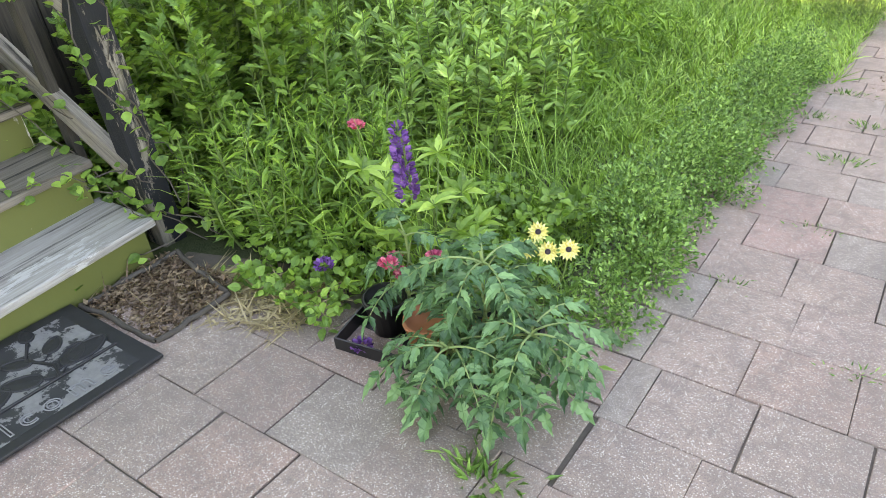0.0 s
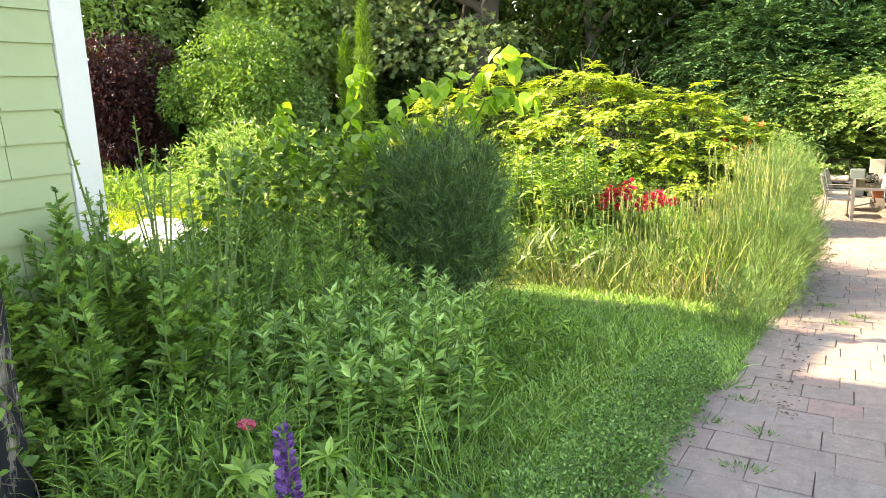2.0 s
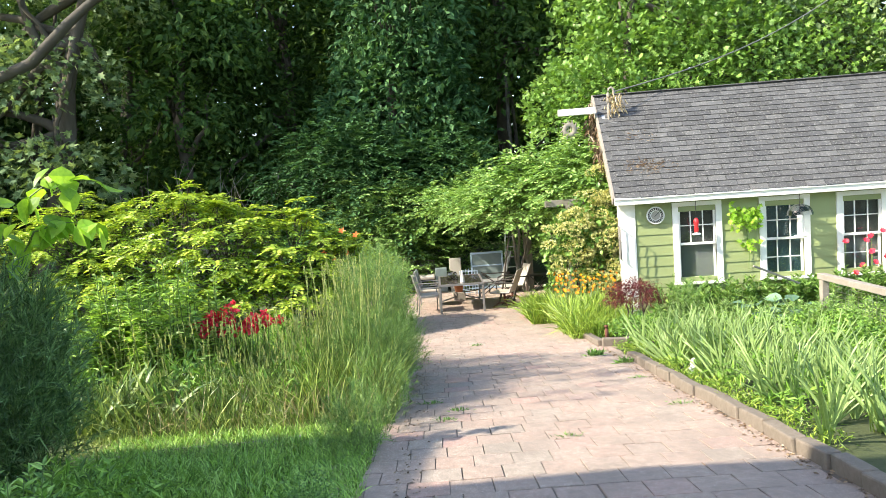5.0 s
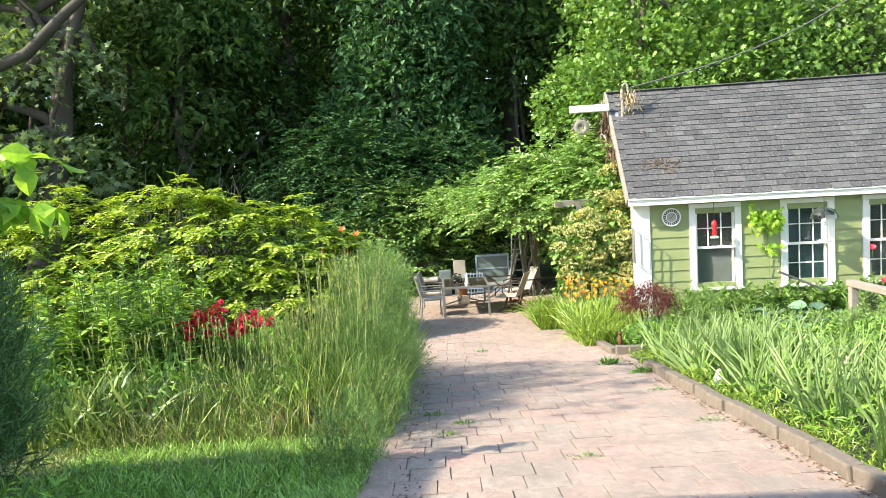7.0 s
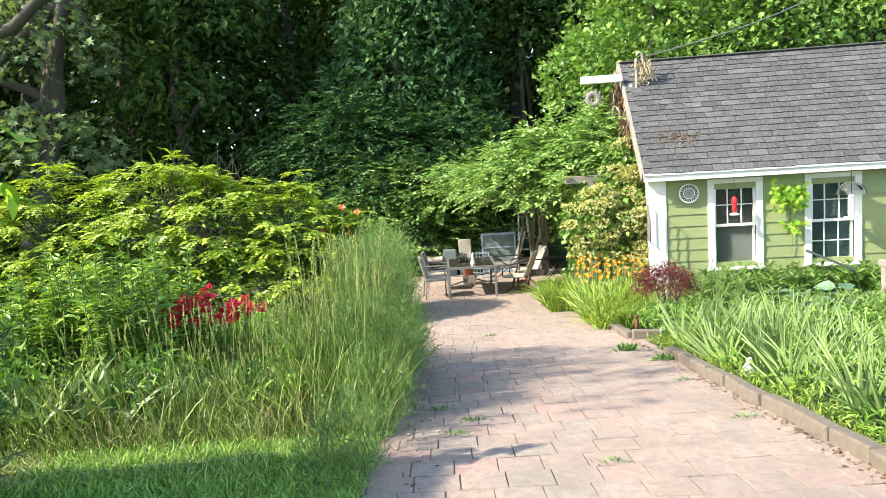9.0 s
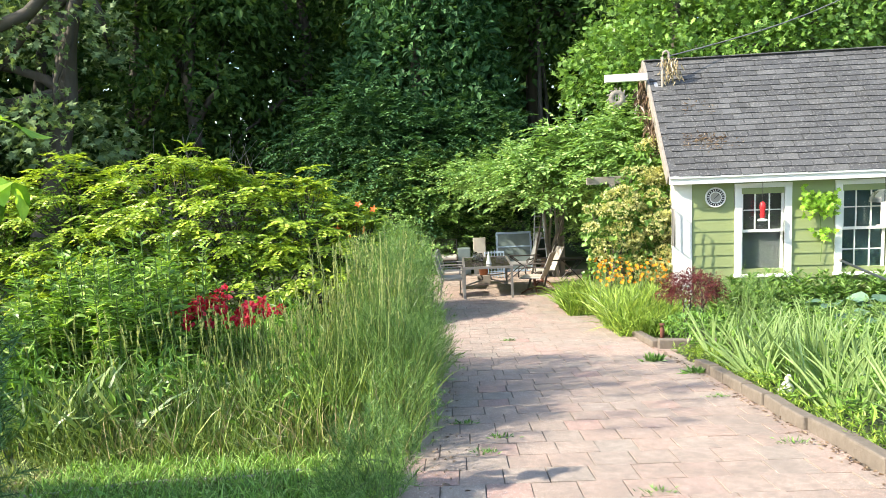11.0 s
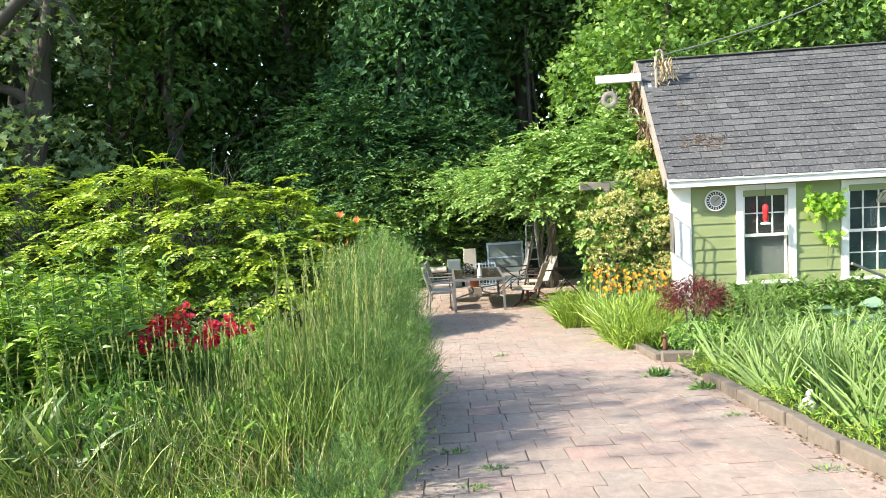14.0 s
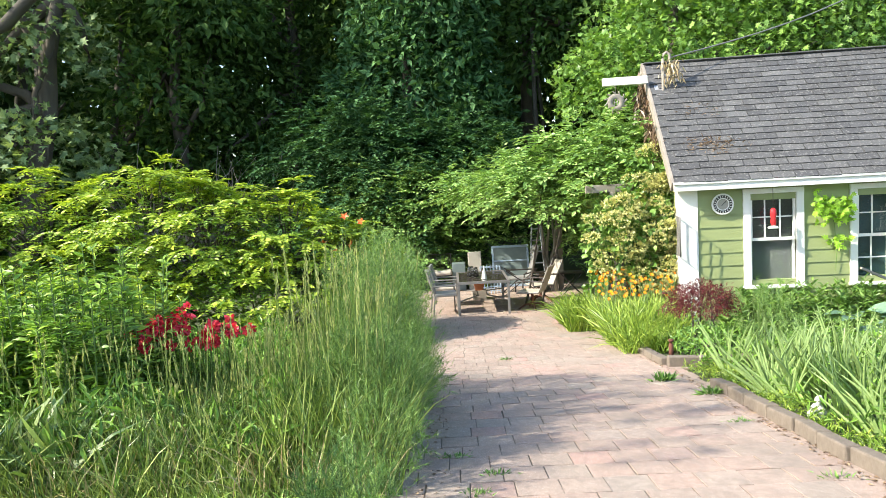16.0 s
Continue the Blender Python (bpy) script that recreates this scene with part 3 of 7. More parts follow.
def blades(n, area, h, width, lean, rng, z_of, shape="blade", curve=1.0):
    """Grass blades over area(n) -> points x, y."""
    xy = area(n)
    pos = np.stack([xy[:, 0], xy[:, 1], z_of(xy)], -1)
    d = np.stack([rng.normal(0, lean, len(xy)), rng.normal(0, lean, len(xy)), np.ones(len(xy))], -1)
    hh = h * rng.uniform(0.45, 1.15, len(xy))
    tv, tf = LEAF[shape]
    v, f = leaves_at(pos, d, 1.0, shape, rng, 1.0, (rng.normal(), rng.normal(), 0.1))
    k = len(tv)
    v = v.reshape(-1, k, 3)
    rel = v - pos[:, None]
    dn = d / np.linalg.norm(d, axis=1)[:, None]
    along = (rel * dn[:, None]).sum(-1, keepdims=True)
    side = rel - along * dn[:, None]
    bend = rng.normal(0, 0.28 * curve, (len(xy), 1, 2)) * along ** 2
    bend3 = np.concatenate([bend, -0.25 * np.abs(along) ** 2 * curve * np.linalg.norm(bend, axis=-1, keepdims=True)], -1)
    wd = width / 0.04 * (1.0 / hh)[:, None, None]
    v = pos[:, None] + hh[:, None, None] * (along * dn[:, None] + side * wd + bend3)
    return v.reshape(-1, 3), f


gzv = np.vectorize(gz)


def rect_area(x0, x1, y0, y1, rng):
    return lambda n: np.stack([rng.uniform(x0, x1, n), rng.uniform(y0, y1, n)], -1)


# ---- ground, path ----
def build_ground():
    ys = np.concatenate([[-300, -60, -20, -8], np.arange(-5, 20.1, 0.5), [26, 40, 80, 200, 600]])
    xs = np.concatenate([[-600, -150, -60, -30], np.arange(-16, 12.1, 1.0), [25, 60, 200, 600]])
    v = np.array([(x, y, gz(y) - (0.03 if -0.4 < x < 2.5 and -5 < y < 18 else 0.0)) for y in ys for x in xs])
    nx = len(xs)
    i = (np.arange(len(ys) - 1)[:, None] * nx + np.arange(nx - 1)[None]).ravel()
    f = np.stack([i, i + 1, i + nx + 1, i + nx], -1)
    g = new("ground", mesh_from("ground", v, f, M["ground"]))
    tagged(g, "sloping garden soil with leaf litter and moss", "ground", kind="structure")


build_ground()


def on_path(x, y):
    left = -0.60 if y < -1.3 else -1.1 if y < 4.5 else (-0.6 if y < 8 else -0.5)
    if y > 10.5:
        left = -0.5 - (y - 10.5) * 0.35
    right = 2.74 if y < 11 else 2.74 + (y - 11) * 0.5
    if left < x < right and -6.0 < y < 18.4:
        return True
    return False


def build_path():
    base = tagged(new("path"), "weathered pink and tan concrete paver walkway with weedy joints", "path", kind="structure")
    # bedding of dark sand under the pavers
    ys = np.arange(-6, 18.6, 0.5)
    v, f = [], []
    for y in ys:
        l = -2.33 if y < -1.4 else (-0.9 if y < 8 else -0.45 - max(0, y - 10.5) * 0.35)
        r_ = 2.62 + max(0, y - 11) * 0.5
        z = gz(y) + 0.004
        v += [(l, y, z), (r_, y, z)]
    n = len(ys)
    f = [(2 * i, 2 * i + 1, 2 * i + 3, 2 * i + 2) for i in range(n - 1)]
    child("bedding", mesh_from("bedding", v, f, M["sand"]), base)
    p = 0.292
    metas = []
    rr = np.random.default_rng(3)
    meshes = []
    for k in range(6):
        g_ = 0.0015 + 0.0007 * k
        bm = bmesh.new()
        w = p / 2 - g_ / 2
        top, ch = 0.013, 0.0022
        jit = rr.uniform(-0.003, 0.002, (4, 2))
        ring = []
        for zz, ins in ((-0.03, 0), (top - ch, 0), (top, ch)):
            ring.append([bm.verts.new(((w - ins) * sx + jit[q][0], (w - ins) * sy + jit[q][1], zz)) for q, (sx, sy) in enumerate(((-1, -1), (1, -1), (1, 1), (-1, 1)))])
        for a, b_ in zip(ring, ring[1:]):
            for q in range(4):
                bm.faces.new((a[q], a[(q + 1) % 4], b_[(q + 1) % 4], b_[q]))
        bm.faces.new(ring[-1])
        me = bpy.data.meshes.new("paver")
        bm.to_mesh(me)
        bm.free()
        me.materials.append(M["paver_single"])
        meshes.append(me)
    near, far = [], []
    row = 0
    y = -6.013
    while y < 18.3:
        off = (0.155 if row % 2 else 0.41) + rr.uniform(-0.02, 0.02) + (rr.uniform(-0.3, 0.3) if y > 1.5 else 0.0)
        first = min(i for i in range(-5, 3) if (i + off) * p > (-0.553 if y < -1.3 else -1.0))
        cut = (first + off) * p + 0.553
        if y < -1.3 and cut > 0.03:
            m = pose(-0.553 + cut / 2, y, gz(y), -5.2 if y > -3 else 0.0, 0, 0) @ Matrix.Diagonal((cut / p, 1, 1, 1))
            near.append((m, int(rr.integers(6))))
        for i in range(first, 24):
            x = (i + off) * p + p / 2
            if on_path(x - p * 0.35, y) and on_path(x + p * 0.35, y):
                z = gz(y) + rr.uniform(-0.003, 0.003)
                slope = math.degrees(math.atan2(gz(y + 0.1) - gz(y - 0.1), 0.2))
                m = pose(x, y, z, slope + rr.normal(0, 0.5), rr.normal(0, 0.5), rr.normal(0, 0.5))
                (near if -2.3 < y < 2.0 and x < 1.6 else far).append((m, int(rr.integers(6))))
        row += 1
        y += p
    # the paving before the steps is laid by itself
    for k in range(-4, 17):
        yc = -1.898 - 0.302 * k
        if yc > -1.45:
            continue
        slope = -5.2 if yc > -3 else 0.0
        end = -2.34
        for i in range(-5, 4):
            x = -1.152 + 0.302 * i + (0.14 if k % 2 else 0.0) + rr.uniform(-0.006, 0.006)
            if -2.34 < x - 0.15 and x + 0.15 < -0.60:
                m = pose(x, yc, gz(yc) + rr.uniform(-0.003, 0.003), slope + rr.normal(0, 0.4), rr.normal(0, 0.4), rr.normal(0, 0.4)) @ Matrix.Diagonal((1.038, 1.038, 1, 1))
                (near if yc > -3.2 else far).append((m, int(rr.integers(6))))
                end = x + 0.151
        w = -0.553 - end
        m = pose(end + w / 2, yc, gz(yc), slope, 0, 0) @ Matrix.Diagonal((w / p, 1.038, 1, 1))
        (near if yc > -3.2 else far).append((m, int(rr.integers(6))))
    m = pose(-0.706, -1.32, gz(-1.32), -5.2, 0, 0) @ Matrix.Diagonal((0.305 / p, 0.24 / p, 1, 1))
    near.append((m, 2))
    near.sort(key=lambda q: (q[0].translation - Vector((-0.5, -1.3, 0.1))).length)
    near_s, extra = near[:300], near[300:]
    vs, fs, o = [], [], 0
    for m, k in far + extra:
        me = meshes[k]
        c = np.array([m @ Vector((v_.co.x * 0.986, v_.co.y * 0.986, v_.co.z)) for v_ in me.vertices])
        vs.append(c)
        fs += [tuple(i + o for i in pl.vertices) for pl in me.polygons]
        o += len(c)
    ob = child("pavers", mesh_from("pavers", np.concatenate(vs), np.array(fs), M["paver_joined"]), base)
    ob["kind"] = "stuff"
    return base, [(meshes[k], m) for m, k in near_s]


path_base, NEAR_PAVERS = build_path()


# ---- cottage with the grey roof ----
def build_cottage():
    h = thing("cottage", (3.70, 11.58, gz(11.58)), "small cottage with lime green siding, white trim and grey shingles", "house", rz=-6.0)
    b = gz(11.58)
    L, W = 9.0, 4.9
    top = 1.36 - b
    zs, zt = -0.29 - b, 1.165 - b
    wins = [(0.965, 1.88), (2.565, 3.49), (3.97, 4.89), (5.6, 6.5)]
    T = 0.14
    # front wall, pieces around the openings
    bm = bmesh.new()
    x = 0.0
    for a, c in wins:
        add_box(bm, x, a + 0.08, 0.0, T, 0, top)
        add_box(bm, a + 0.08, c - 0.08, 0.0, T, 0, zs + 0.08)
        add_box(bm, a + 0.08, c - 0.08, 0.0, T, zt - 0.1, top)
        x = c - 0.08
    add_box(bm, x, L, 0.0, T, 0, top)
    part("wall", bm, M["siding"], h, "lime green front wall")
    part("wall", box(0, T, T, W, 0, top), M["siding"], h)
    part("wall", box(L - T, L, T, W, 0, top), M["siding"], h)
    part("wall", box(T, L - T, W - T, W, 0, top), M["siding"], h)
    part("floor", box(T, L - T, T, W - T, 0.3, 0.36), M["interior"], h)
    part("ceiling", box(T, L - T, T, W - T, top - 0.05, top), M["interior"], h)
    # gable ends
    ridge_y, ridge_z, eave_y, eave_z = 2.25, 3.58 - b, -0.24, 1.37 - b
    for x0 in (0.0, L - T):
        bm = bmesh.new()
        a = [bm.verts.new((xx, yy, zz)) for xx in (x0, x0 + T) for yy, zz in ((0, top), (W, top), (ridge_y, ridge_z - 0.12))]
        for q in ((0, 1, 2), (5, 4, 3), (0, 3, 4, 1), (1, 4, 5, 2), (2, 5, 3, 0)):
            bm.faces.new([a[i] for i in q])
        part("gable", bm, M["siding"], h)
    # roof slabs
    for sgn in (1, -1):
        ey = eave_y if sgn == 1 else 2 * ridge_y - eave_y
        n = Vector((0, -(ridge_z - eave_z) * sgn, abs(ridge_y - ey))).normalized() * 0.05
        bm = bmesh.new()
        q = [Vector((-0.12, ey, eave_z)), Vector((L + 0.12, ey, eave_z)), Vector((L + 0.12, ridge_y, ridge_z)), Vector((-0.12, ridge_y, ridge_z))]
        lo = [bm.verts.new(v) for v in q]
        hi = [bm.verts.new(v + n) for v in q]
        bm.faces.new(lo[::-1])
        bm.faces.new(hi)
        for i in range(4):
            bm.faces.new((lo[i], lo[(i + 1) % 4], hi[(i + 1) % 4], hi[i]))
        bmesh.ops.recalc_face_normals(bm, faces=bm.faces)
        part("roof_slab", bm, M["shingle_joined"], h)
    part("fascia", box(-0.14, L + 0.14, eave_y - 0.035, eave_y - 0.003, eave_z - 0.10, eave_z + 0.03, 0.004), M["white"], h, "white painted eave board")
    part("drip_edge", box(-0.15, L + 0.15, eave_y - 0.06, eave_y - 0.037, eave_z + 0.0, eave_z + 0.04, 0.004), M["white"], h)
    part("soffit", box(-0.12, L, eave_y, -0.002, eave_z - 0.06, eave_z - 0.035), M["white"], h)
    part("ridge_cap", box(-0.14, L + 0.14, ridge_y - 0.10, ridge_y + 0.10, ridge_z + 0.045, ridge_z + 0.075, 0.02), M["shingle_joined"], h)
    # rake boards on the near gable
    for sgn in (1, -1):
        ey = eave_y if sgn == 1 else 2 * ridge_y - eave_y
        ln = math.hypot(ridge_y - ey, ridge_z - eave_z)
        m = Matrix.Translation((0, ey, eave_z)) @ Euler((math.atan2(ridge_z - eave_z, (ridge_y - ey)), 0, 0)).to_matrix().to_4x4()
        part("rake_board", box(-0.17, -0.125, 0.0, ln, -0.12, 0.05, 0.004, m), M["old_wood"], h)
    part("corner_board", box(-0.03, 0.27, -0.035, -0.003, 0.0, eave_z - 0.06, 0.004), M["white"], h, "wide white corner board")
    part("corner_board", box(-0.035, -0.003, -0.002, 0.2, 0.0, eave_z - 0.06, 0.004), M["white"], h)
    part("barge_beam", box(-0.97, -0.175, ridge_y - 0.65, ridge_y - 0.52, ridge_z - 0.38, ridge_z - 0.24, 0.006), M["white"], h, "white beam stub at the gable")
    # windows
    for k, (a, c) in enumerate(wins):
        w = tagged(new("window"), "white double-hung window with small panes", "")
        w.parent = h
        fr = bmesh.new()
        add_box(fr, a, a + 0.11, -0.045, -0.003, zs, zt)
        add_box(fr, c - 0.11, c, -0.045, -0.003, zs, zt)
        add_box(fr, a, c, -0.05, -0.003, zt + 0.002, zt + 0.08)
        part("window_frame", fr, M["white"], w)
        part("window_sill", box(a - 0.02, c + 0.02, -0.09, -0.003, zs - 0.05, zs - 0.002, 0.006), M["white"], w)
        ia, ic, iz0, iz1 = a + 0.11, c - 0.11, zs, zt
        mid = (iz0 + iz1) / 2 + 0.0
        for nm, z0, z1, yy in (("upper_sash", mid - 0.02, iz1, 0.01), ("lower_sash", iz0, mid + 0.02, 0.045)):
            s = bmesh.new()
            add_box(s, ia, ia + 0.04, yy, yy + 0.032, z0, z1)
            add_box(s, ic - 0.04, ic, yy, yy + 0.032, z0, z1)
            add_box(s, ia + 0.04, ic - 0.04, yy, yy + 0.032, z0, z0 + 0.045)
            add_box(s, ia + 0.04, ic - 0.04, yy, yy + 0.032, z1 - 0.045, z1)
            if nm == "upper_sash" or k != 0:
                for q in (1, 2):
                    xx = ia + (ic - ia) * q / 3
                    add_box(s, xx - 0.009, xx + 0.009, yy + 0.004, yy + 0.028, z0 + 0.045, z1 - 0.045)
                zz = (z0 + z1) / 2
                add_box(s, ia + 0.04, ic - 0.04, yy + 0.003, yy + 0.029, zz - 0.009, zz + 0.009)
            part(nm, s, M["white"], w)
            g = part("pane", box(ia + 0.03, ic - 0.03, yy + 0.014, yy + 0.018, z0 + 0.03, z1 - 0.03), M["glass"], w)
            g.visible_shadow = False
        if k in (0, 2):
            part("blind", box(ia, ic, 0.10, 0.104, iz0 - 0.02, mid + 0.02), M["curtain"], w, "grey cloth behind the lower sash")
            part("blind", box(ia, ic, 0.13, 0.134, mid, iz1 + 0.02), M["curtain_dark"], w, "dark grey cloth behind the upper sash")
        else:
            # this sheet is added to give the glass its teal reflection
            part("blind", box(ia, ic, 0.13, 0.134, iz0 - 0.02, iz1 + 0.02), M["pane_reflection"], w, "dark teal sheet coloured like the reflection in the panes")
    # lap siding, board by board
    spans, x = [], 0.28
    for a, c in wins:
        spans.append((x, a - 0.004))
        x = c + 0.004
    spans.append((x, L - 0.3))
    e = 0.205
    BOARDS = []
    z = 0.05
    while z < top - 0.1:
        for a, c in spans:
            BOARDS.append((a, c, z))
        if z + e < zs - 0.05:
            for a, c in wins:
                BOARDS.append((a - 0.004, c + 0.004, z))
        z += e
    done = {}
    for a, c, z in BOARDS:
        key = round(c - a, 3)
        if key not in done:
            bm = bmesh.new()
            q = [bm.verts.new((xx, yy, zz)) for xx in (0, c - a) for yy, zz in ((-0.024, 0.0), (-0.006, e + 0.01), (-0.002, e + 0.01), (-0.002, 0.0))]
            for fc in ((0, 1, 2, 3), (7, 6, 5, 4), (0, 4, 5, 1), (1, 5, 6, 2), (2, 6, 7, 3), (3, 7, 4, 0)):
                bm.faces.new([q[i] for i in fc])
            me = bpy.data.meshes.new("siding_board")
            bm.to_mesh(me)
            bm.free()
            me.materials.append(M["siding"])
            done[key] = me
        child("siding_board", done[key], h, m=pose(a, 0, z))
    return h, (ridge_y, ridge_z, eave_y, eave_z, L)


cottage, ROOF = build_cottage()


def build_shingles():
    ry, rz, ey, ez, L = ROOF
    ln = math.hypot(ry - ey, rz - ez)
    ang = math.atan2(rz - ez, ry - ey)
    rr = np.random.default_rng(5)
    meshes = []
    for k in range(5):
        bm = bmesh.new()
        w, d, t = 0.335 - 0.006 - 0.003 * k, 0.21, 0.016
        dy = rr.uniform(-0.008, 0.006)
        q = [bm.verts.new(v) for v in ((0, dy, 0.0), (w, dy + rr.uniform(-0.004, 0.004), 0.0), (w, d, 0), (0, d, 0), (0, dy, t), (w, dy, t + 0.003 * (k % 2)), (w, d, 0.002), (0, d, 0.002))]
        for fc in ((3, 2, 1, 0), (4, 5, 6, 7), (0, 1, 5, 4), (1, 2, 6, 5), (2, 3, 7, 6), (3, 0, 4, 7)):
            bm.faces.new([q[i] for i in fc])
        me = bpy.data.meshes.new("shingle")
        bm.to_mesh(me)
        bm.free()
        me.materials.append(M["shingle_single"])
        meshes.append(me)
    courses = 21
    e = ln / courses
    frame_ = Matrix.Translation((0, ey, ez)) @ Euler((ang, 0, 0)).to_matrix().to_4x4() @ Matrix.Translation((0, 0, 0.052))
    single, rest = [], []
    for c in range(courses):
        off = (c % 2) * 0.167 + rr.uniform(-0.03, 0.03)
        for i in range(-1, 28):
            x = i * 0.335 + off
            if x < -0.3 or x > L - 0.25:
                continue
            under = -0.004 if x < -0.13 else 0.0
            x = max(x, -0.125)
            m = frame_ @ Matrix.Translation((x, c * e - 0.02, 0.007 + under)) @ Euler((radians(-1.6), 0, radians(rr.normal(0, 0.25)))).to_matrix().to_4x4()
            (single if x < 4.0 else rest).append((m, int(rr.integers(5))))
    vs, fs, o = [], [], 0
    for m, k in single[300:] + rest:
        me = meshes[k]
        vs.append(np.array([m @ v_.co for v_ in me.vertices]))
        fs += [tuple(i + o for i in pl.vertices) for pl in me.polygons]
        o += 8
    ob = child("shingles", mesh_from("shingles", np.concatenate(vs), np.array(fs), M["shingle_joined"]), cottage)
    ob["kind"] = "stuff"
    return [(meshes[k], m) for m, k in single[:300]]


NEAR_SHINGLES = build_shingles()


# ---- green house with the steps ----
def build_house():
    h = thing("house", (-3.34, -0.41, gz(-0.41)), "old house with pale green shingle siding and white corner boards", "house")
    b = gz(-0.41)
    # the eave is out of view; its height sets the shadow edge on the path
    H_ = 5.9 - b
    part("wall", box(-0.15, 0, -6.5, 0, -0.3, H_), M["siding_old"], h, "pale green shingled wall")
    part("wall", box(-7.0, -0.15, -0.15, 0, -0.3, H_), M["siding_old"], h)
    part("wall", box(-7.0, -6.85, -6.5, -0.15, -0.3, H_), M["siding_old"], h)
    part("wall", box(-6.85, -0.15, -6.5, -6.35, -0.3, H_), M["siding_old"], h)
    bm = bmesh.new()
    q = [bm.verts.new(v) for v in ((0.35, -6.9, H_), (0.35, 0.35, H_), (-3.5, 0.35, H_ + 0.5), (-3.5, -6.9, H_ + 0.5), (-7.35, -6.9, H_), (-7.35, 0.35, H_))]
    for fc in ((0, 1, 2, 3), (3, 2, 5, 4), (0, 3, 4), (1, 5, 2), (0, 4, 5, 1)):
        bm.faces.new([q[i] for i in fc])
    part("roof", bm, M["shingle_joined"], h, "grey shingle roof")
    part("corner_board", box(0.001, 0.03, -0.13, 0.03, -0.3, H_ - 0.01, 0.004), M["white"], h, "white corner board")
    part("corner_board", box(-0.13, 0.0, 0.001, 0.03, -0.3, H_ - 0.01, 0.004), M["white"], h)
    # unseen block, added only to cast shade over the lawn
    part("wing", box(-9.7, -4.9, 0.36, 1.65, -0.3, 6.3 - b), M["siding_old"], h, "pale green block added out of view to shade the lawn")
    # siding courses on the east wall, shingle by shingle near the corner
    rr = np.random.default_rng(11)
    e = 0.155
    z = 0.0
    kinds = {}
    while z < H_ - 0.1:
        y = -0.135
        while y > -3.2:
            w = float(rr.choice((0.30, 0.40, 0.52)))
            if w not in kinds:
                bm = bmesh.new()
                q = [bm.verts.new((xx, yy, zz)) for yy in (0, -w + 0.004) for xx, zz in ((0.022, 0.0), (0.006, e + 0.015), (0.002, e + 0.015), (0.002, 0.0))]
                for fc in ((3, 2, 1, 0), (4, 5, 6, 7), (1, 5, 4, 0), (2, 6, 5, 1), (3, 7, 6, 2), (0, 4, 7, 3)):
                    bm.faces.new([q[i] for i in fc])
                bmesh.ops.recalc_face_normals(bm, faces=bm.faces)
                me = bpy.data.meshes.new("shingle")
                bm.to_mesh(me)
                bm.free()
                me.materials.append(M["siding_old"])
                kinds[w] = me
            child("shingle", kinds[w], h, m=pose(0, y, z + rr.uniform(-0.004, 0.004)))
            y -= w
        z += e
    return h


build_house()


def build_steps():
    g = gz(-1.9)
    s = thing("porch_steps", (-2.36, -1.6, g), "olive wooden porch steps with worn peeling treads", "steps")
    y0, y1 = -1.75, -0.03
    for i in range(4):
        x = -0.30 * i
        z = 0.185 * (i + 1)
        part("riser", box(x - 0.03, x, y0, y1, -0.1 if i == 0 else z - 0.185, z - 0.036), M["riser"], s, "olive green riser with flaking paint")
        part("tread", box(x - 0.33, x + 0.035, y0, y1 + 0.04, z - 0.034, z, 0.008), M["tread_white"] if i == 0 else M["tread_bare"], s, "worn white tread" if i == 0 else "bare grey tread")
    part("stringer", box(-0.97, -0.035, y1 - 0.08, y1 - 0.03, -0.1, 0.14), M["riser"], s)
    return s


build_steps()


def build_post():
    g = gz(-1.5)
    s = thing("stair_railing", (-2.50, -1.47, g), "stair railing post with black paint peeling off grey wood", "railing")
    bm = box(-0.055, 0.055, -0.055, 0.055, -0.1, 1.34, 0.008)
    part("post", bm, M["black_peel"], s, "square post with peeling black paint")
    part("post_cap", box(-0.075, 0.075, -0.075, 0.075, 1.34, 1.37, 0.01), M["black_peel"], s)
    m = Matrix.Translation((-0.02, -0.062, 0.34)) @ Euler((0, radians(32), 0)).to_matrix().to_4x4()
    part("brace", box(-1.1, 0.0, -0.0, 0.05, -0.05, 0.05, 0.006), M["rail_wood"], s, "weathered grey diagonal rail", m)
    m = Matrix.Translation((-0.02, -0.062, 1.0)) @ Euler((0, radians(32), 0)).to_matrix().to_4x4()
    part("handrail", box(-1.1, 0.0, -0.0, 0.05, -0.05, 0.05, 0.006), M["rail_wood"], s, m=m)
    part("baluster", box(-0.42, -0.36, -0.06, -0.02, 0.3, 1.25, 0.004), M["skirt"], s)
    return s


def porch_skirt():
    t = thing("porch_skirt", (-3.28, -1.6, gz(-1.6)), "dark weathered upright boards beside the porch steps", "boards")
    r = np.random.default_rng(17)
    y = -1.3
    while y < 0.48:
        w = r.uniform(0.09, 0.15)
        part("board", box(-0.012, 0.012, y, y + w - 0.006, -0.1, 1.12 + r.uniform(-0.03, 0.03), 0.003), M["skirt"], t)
        y += w


build_post()
porch_skirt()


# ---- patio furniture ----
def rod(paths, r, sides=6):
    v, f = tubes([(np.array(p, float), np.full(len(p), r)) for p in paths], sides)
    return v, f


def rod_part(name, paths, r, mat, parent, label="", sides=6, m=None):
    return child(name, mesh_from(name, *rod(paths, r, sides), M[mat], True), parent, label, m)


PATIO = gz(15.2)


